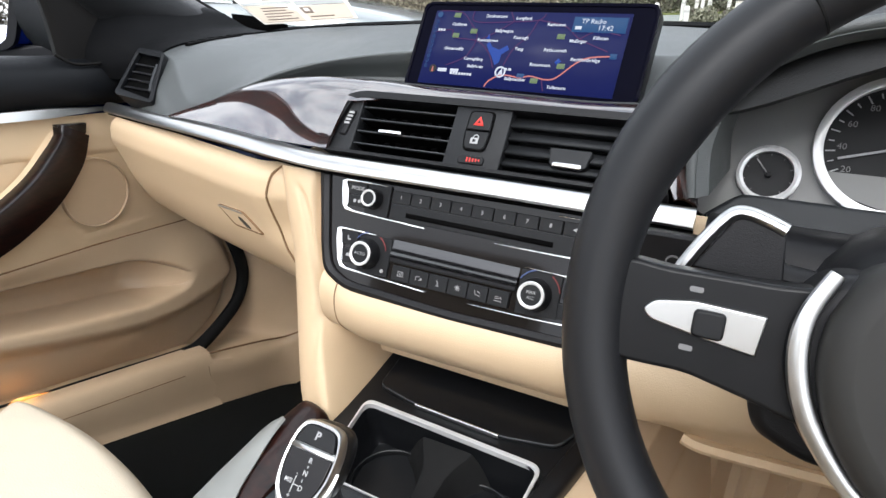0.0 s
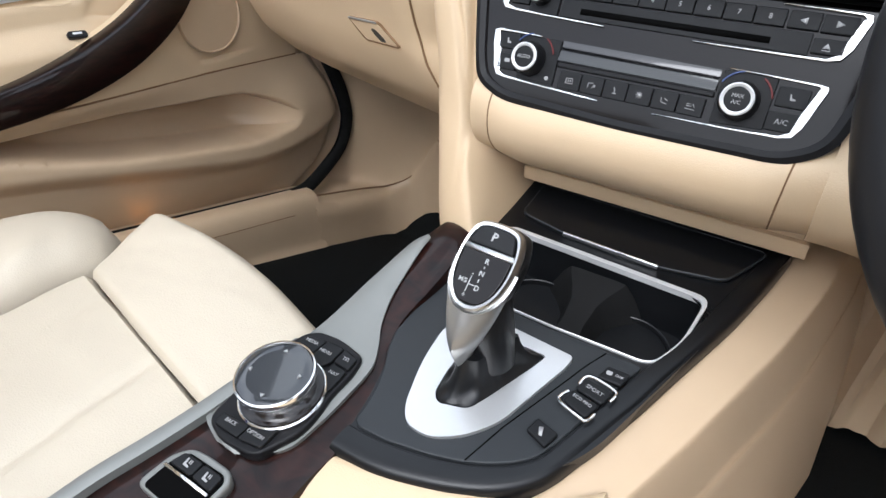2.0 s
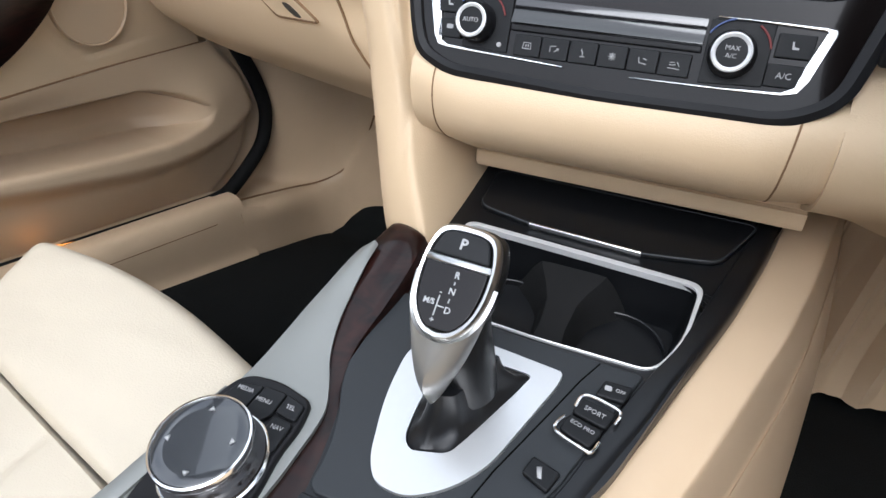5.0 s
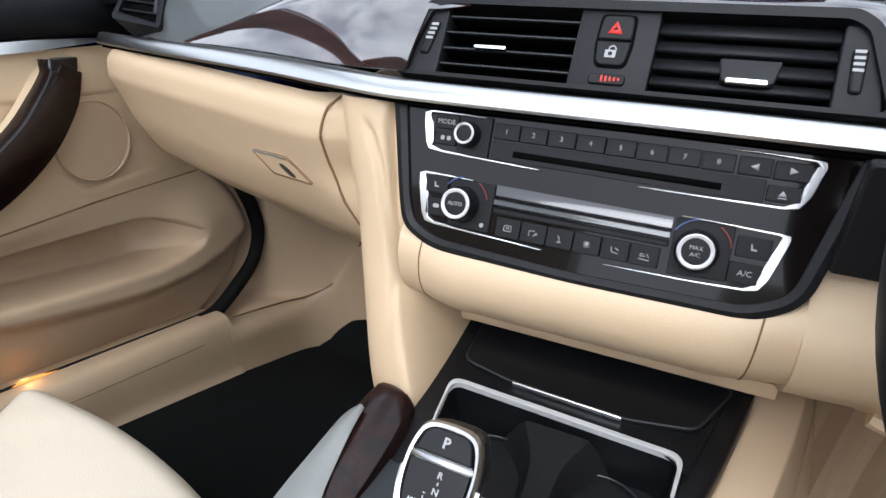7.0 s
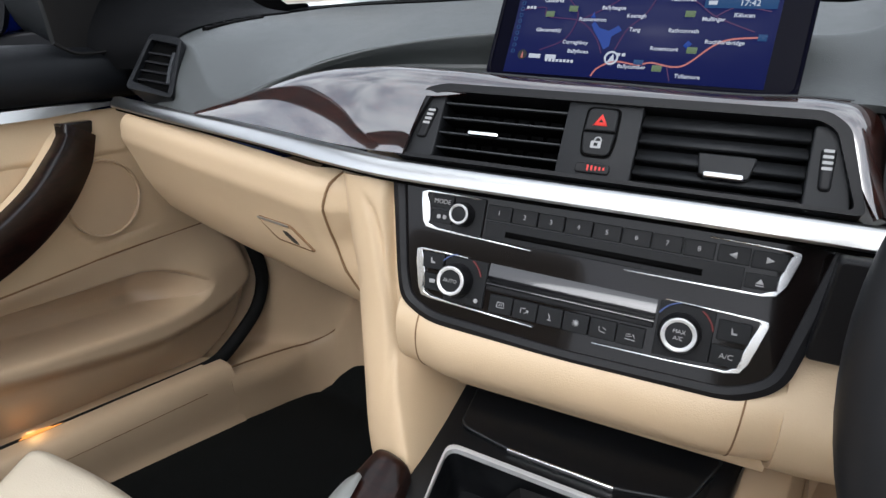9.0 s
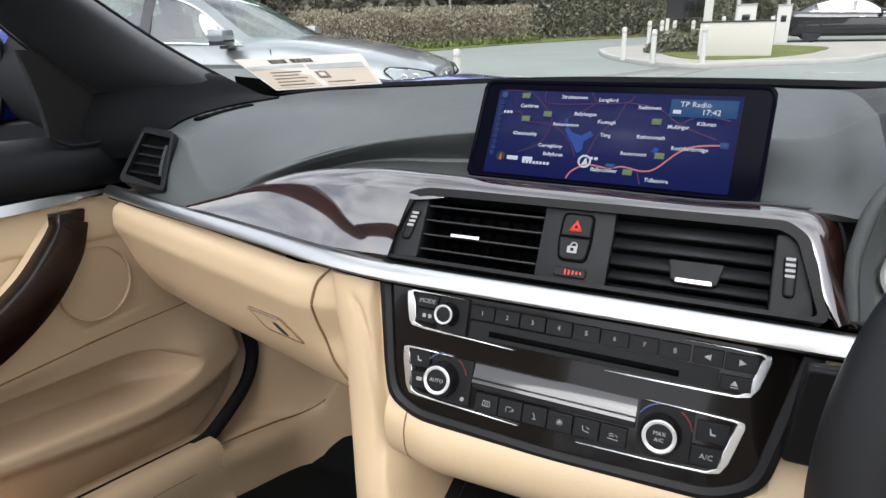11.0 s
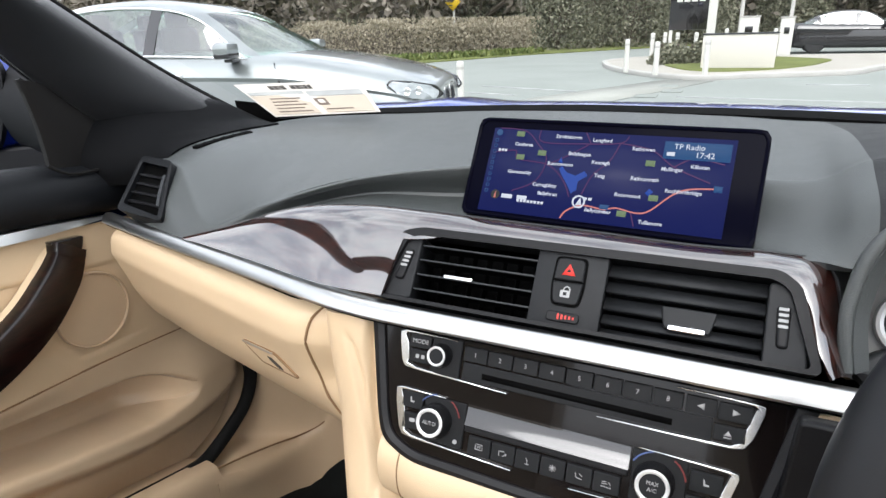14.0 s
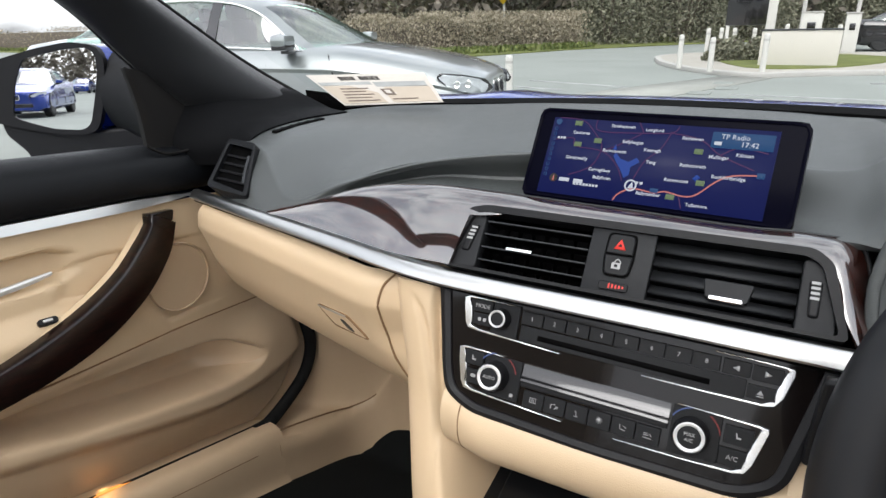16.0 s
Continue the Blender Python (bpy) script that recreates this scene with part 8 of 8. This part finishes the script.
me = leaf_cloud(24000, wood_pt, 0.30, 77)
me.materials.append(TWIG)
tagged(new("far_woodland", me), "far undergrowth and bare twigs of the woodland", "woodland", kind="stuff")
solo("woodland_bank", loft([[V(x, 50 + 0.12 * abs(x), 0), V(x, 51 + 0.12 * abs(x), 2.6 + 0.9 * math.sin(x * 0.21) + 0.5 * math.sin(x * 0.77)), V(x, 54, 4.4 + 1.2 * math.sin(x * 0.13 + 1) + 0.6 * math.sin(x * 0.53))] for x in [-95 + 2.5 * i for i in range(70)]]), mat("dark thicket", (0.05, 0.052, 0.035), 0.9, grain=(3, 1.0), vary=(0.7, 0.8), dark=0.35), "dark thicket behind the trees", "woodland", kind="stuff")


# ---- parked cars ----
def saloon(paint, label, at, turn, group="parked cars"):
    """A four-door saloon, nose along its own +x, standing on z = 0."""
    car = thing("car", label, "car", (0, 0, 0), group)
    ST = [(2.46, 0.50, 0.66, 0.30), (2.40, 0.68, 0.70, 0.24), (2.25, 0.82, 0.755, 0.20), (2.0, 0.895, 0.815, 0.19), (1.6, 0.925, 0.88, 0.18), (1.1, 0.93, 0.945, 0.18), (0.8, 0.93, 0.965, 0.18), (0.0, 0.93, 0.985, 0.18), (-0.9, 0.93, 1.005, 0.18), (-1.5, 0.925, 1.03, 0.19), (-2.0, 0.90, 1.05, 0.22), (-2.35, 0.82, 1.03, 0.28), (-2.47, 0.70, 0.96, 0.36)]
    ST = [(a if a < 1 else 1 + (a - 1) * 0.84, b, c, d) for a, b, c, d in ST]
    prof = spline([(a, b, c) for a, b, c, d in ST], 60)
    rows = []
    for p in prof:
        x, w, bz = p
        zb = lerp([(-2.5, 0.34), (-2.0, 0.2), (2.0, 0.18), (2.5, 0.28)], x)
        half = [(0.0, zb), (0.8, zb), (0.97, zb + 0.10), (1.0, 0.46), (0.988, 0.60), (0.968, bz * 0.80), (0.992, bz * 0.835), (0.945, bz - 0.055), (0.86, bz), (0.5, bz + 0.035), (0.0, bz + 0.045)]
        ring = [V(x, w * a, min(z, bz + 0.045)) for a, z in half] + [V(x, -w * a, min(z, bz + 0.045)) for a, z in reversed(half[1:-1])]
        rows.append(ring)
    part("body", loft(rows, True, True), paint, car)
    gst = spline([(1.05, 0.955, 0.80), (0.62, 1.16, 0.70), (0.22, 1.345, 0.62), (-0.15, 1.435, 0.585), (-0.60, 1.46, 0.58), (-1.05, 1.425, 0.59), (-1.45, 1.30, 0.63), (-1.85, 1.10, 0.70)], 44)
    def bow(x, a):
        # the windscreen curves back towards its corners
        return x - 0.30 * (a / 0.815) ** 2 * smooth(-0.1, 1.0, x)
    glass_f, roof_f = bmesh.new(), bmesh.new()
    rings = []
    for x, z, wt in gst:
        bz = lerp([(-1.9, 1.05), (-0.9, 1.0), (1.1, 0.95)], x)
        wb = 0.815
        half = [(wb, bz - 0.01), (wb - (wb - wt) * 0.5, bz + (z - bz) * 0.55), (wt + 0.03, z - 0.06), (wt - 0.06, z - 0.012), (wt * 0.5, z + 0.012), (0, z + 0.016)]
        half = [(a, max(q, bz - 0.01)) for a, q in half]
        rings.append([V(bow(x, a), a, q) for a, q in half] + [V(bow(x, a), -a, q) for a, q in reversed(half[:-1])])
    n = len(rings[0])
    for r0, r1 in zip(rings, rings[1:]):
        for k in range(n - 1):
            xm = (r0[0].x + r1[0].x) / 2
            top = 2 <= k <= n - 4 and -1.12 < xm < 0.16
            rail = k in (2, n - 4, 3, n - 5) and (k in (2, n - 4))
            bm = roof_f if (top or rail) else glass_f
            bm.faces.new([bm.verts.new(v) for v in (r0[k], r0[k + 1], r1[k + 1], r1[k])])
    part("roof", clean(roof_f), paint, car)
    part("glazing", clean(glass_f), CAR_GLASS, car, "tinted side windows and windscreen")
    for s in (-1, 1):
        def side(x, f):
            z, wt = lerp([(q.x, q.y) for q in reversed(gst)], x), lerp([(q.x, q.z) for q in reversed(gst)], x)
            bz = lerp([(-1.9, 1.05), (-0.9, 1.0), (1.1, 0.95)], x)
            if f < 0.55:
                w = 0.817 - (0.815 - wt) * 0.5 * f / 0.55
                return V(bow(x, w), s * w, bz + (z - bz) * f)
            g = (f - 0.55) / 0.45
            w = 0.817 - (0.815 - wt) * 0.5 + (wt + 0.03 - 0.815 + (0.815 - wt) * 0.5) * g
            return V(bow(x, w), s * w, bz + (z - bz) * 0.55 + (z - 0.06 - bz - (z - bz) * 0.55) * g)
        for x0, dx in ((-0.30, 0.10), (-1.40, -0.22)):
            part("door_pillar", loft([[side(x0 + dx * f * 0.4, f) + V(0, s * 0.004, 0), side(x0 + 0.10 + dx * f * 0.4, f) + V(0, s * 0.004, 0)] for f in (0, 0.25, 0.5, 0.75, 0.97)], thick=0.004), DARK_PAINT, car)
        part("chrome_line", tube([side(0.98 - 2.55 * i / 30, 0.02) + V(0, s * 0.006, 0) for i in range(31)], 0.010, 6), CHROME, car)
        part("chrome_line", tube([side(0.95 - 2.35 * i / 30, 0.96) + V(0, s * 0.006, 0.004) for i in range(31)], 0.010, 6), CHROME, car)
        m = part("wing_mirror", box(0.58, s * 0.99, 1.040, 0.15, 0.20, 0.10, 0.042), paint, car)
        part("mirror_base", box(0.58, s * 0.985, 0.990, 0.14, 0.19, 0.055, 0.02), DARK_PAINT, m, "black lower mirror shell")
        part("mirror_arm", box(0.58, s * 0.905, 0.955, 0.08, 0.14, 0.045, 0.015), DARK_PAINT, m)
        for x in (1.44, -1.44):
            wf = basis((x, s * 0.80, 0.335), (1, 0, 0), (0, 0, 1), (0, -s * 1.0, 0)) if s < 0 else basis((x, 0.80, 0.335), (-1, 0, 0), (0, 0, 1), (0, 1, 0))
            wh = part("wheel", lathe([(0.10, -0.10), (0.30, -0.10), (0.332, -0.07), (0.335, 0.09), (0.31, 0.125), (0.235, 0.128), (0.225, 0.10), (0.225, 0.0)], wf, 36), TYRE, car)
            part("rim", lathe([(0.235, 0.10), (0.232, 0.130), (0.215, 0.128), (0.21, 0.09)], wf, 36), PEARL, wh)
            for k in range(7):
                part("spoke", box(0.12, 0, 0.108, 0.20, 0.045, 0.02, 0.005, wf @ Matrix.Rotation(2 * math.pi * k / 7, 4, "Z")), PEARL, wh)
            part("rim_well", lathe([(0.21, 0.06), (0.20, 0.05), (0, 0.05)], wf, 24), DARK_PAINT, wh)
            arch = [V(x + 0.360 * math.cos(a), s * 0.914, 0.335 + 0.375 * math.sin(a)) for a in [math.pi * i / 18 for i in range(19)]]
            part("wheel_arch", sweep(arch, [(-0.03, -0.012), (0.03, -0.012), (0.03, 0.012), (-0.03, 0.012)], (0, 1, 0)), DARK_PAINT, car)
        hl = rpoly([(2.27, 0.645), (2.20, 0.705), (2.02, 0.748), (1.83, 0.762), (1.79, 0.745), (1.88, 0.68), (2.05, 0.63), (2.22, 0.61)], 0.015)
        hl = [V(2.195 - (2.20 - p.x) * 0.76, p.y - 0.012) for p in hl]
        mid = V(2.03, 0.674)
        rows = []
        def wid(x):
            return lerp([(q.x, q.y) for q in reversed(prof)], x)
        lam = bmesh.new()
        lam.faces.new([lam.verts.new(V(p.x, s * (wid(p.x) * 0.99 + 0.006), p.y)) for p in hl])
        bmesh.ops.triangulate(lam, faces=lam.faces[:])
        thicken(lam, 0.010)
        rim = bmesh.new()
        rim.faces.new([rim.verts.new(V(p.x, s * (wid(p.x) * 0.99 + 0.001), p.y)) for p in [mid + (q - mid) * 1.10 + V(0, 0.003 if q.y > mid.y else -0.003) for q in hl]])
        bmesh.ops.triangulate(rim, faces=rim.faces[:])
        thicken(rim, 0.010)
        hlp = part("headlight", lam, LAMP, car, "clear headlamp with bright reflectors")
        part("lamp_surround", rim, DARK_PAINT, hlp, "dark lamp surround")
        for u in (2.11, 2.03):
            part("lamp_ring", lathe([(0.027, 0.0), (0.030, 0.004), (0.026, 0.006), (0.015, 0.001)], basis((u, s * (wid(u) * 0.99 + 0.010), 0.675), (-s, 0, 0), (0, 0, 1), (0, s, 0)), 18), CHROME, hlp)
        part("door_seam", tube([V(0.95, s * 0.934, 0.30), V(0.99, s * 0.931, 0.70), V(0.93, s * 0.875, 0.92)], 0.006, 5, (1, 0, 0)), DARK_PAINT, car)
        part("door_seam", tube([V(-0.22, s * 0.934, 0.30), V(-0.22, s * 0.931, 0.70), V(-0.25, s * 0.875, 0.96)], 0.006, 5, (1, 0, 0)), DARK_PAINT, car)
        part("door_handle", box(0.02, s * 0.925, 0.83, 0.20, 0.03, 0.03, 0.008), CHROME, car)
        gf = basis((2.222, s * 0.135, 0.595), (0, 1, 0), (-0.12, 0, 0.993), (0.993, 0, 0.12))
        go = rpoly([(-0.105, -0.055), (-0.075, -0.085), (0.085, -0.085), (0.110, -0.055), (0.110, 0.050), (0.09, 0.080), (-0.075, 0.080), (-0.105, 0.050)], 0.02)
        gr = part("grille", prism([q * 0.93 for q in go], -0.02, 0.006, gf, 0.004), DARK_PAINT, car, "dark kidney grille")
        part("grille_rim", band(go, [q * 0.88 for q in go], -0.02, 0.014, gf, 40, 0.002), CHROME, gr, "bright grille rim")
        for k in range(6):
            part("grille_bar", box(-0.07 + 0.028 * k, 0, 0.007, 0.006, 0.14, 0.008, 0.001, gf), GREY_PANEL, gr)
        part("tail_lamp", box(-2.42, s * 0.62, 0.86, 0.08, 0.30, 0.14, 0.03), RED_INK, car)
    for x in (-0.20, -1.00):
        for s in (-1, 1):
            part("seat_back", box(x, s * 0.36, 1.02, 0.13, 0.44, 0.42, 0.05), RUBBER, car)
            part("head_rest", box(x - 0.02, s * 0.36, 1.29, 0.08, 0.24, 0.14, 0.03), RUBBER, car)
    part("lower_grille", box(2.19, 0, 0.36, 0.10, 1.1, 0.12, 0.03), DARK_PAINT, car)
    car.matrix_basis = Matrix.Translation(at) @ Matrix.Rotation(radians(turn), 4, "Z")
    return car


CAR_GLASS = glass_mat("pale green car window glass", (0.70, 0.87, 0.79), 0.22)
near = saloon(SILVER_PAINT, "silver grey four-door saloon parked across the row", (-4.205, 4.424, 0), 15.2)
near.matrix_basis = near.matrix_basis @ Matrix.Scale(0.934, 4)
saloon(DARK_PAINT, "black four-door saloon parked beyond the island", (3.43, 25.44, 0.0), 0).scale = (0.92, 0.92, 0.92)
saloon(WHITE_PAINT, "white car parked far beyond the island", (8.5, 31.0, 0.05), 8)
saloon(BLUE_PAINT, "blue saloon parked behind the open car", (-6.3, -21.6, 0), 90)
for k in range(6):
    saloon((DARK_PAINT, SILVER_PAINT, DARK_PAINT, BLUE_PAINT, SILVER_PAINT, DARK_PAINT)[k], "parked saloon in the row at the rear of the car park", (-21.0 + 2.6 * k, -70.0, 0), 90, "rear row of parked cars")
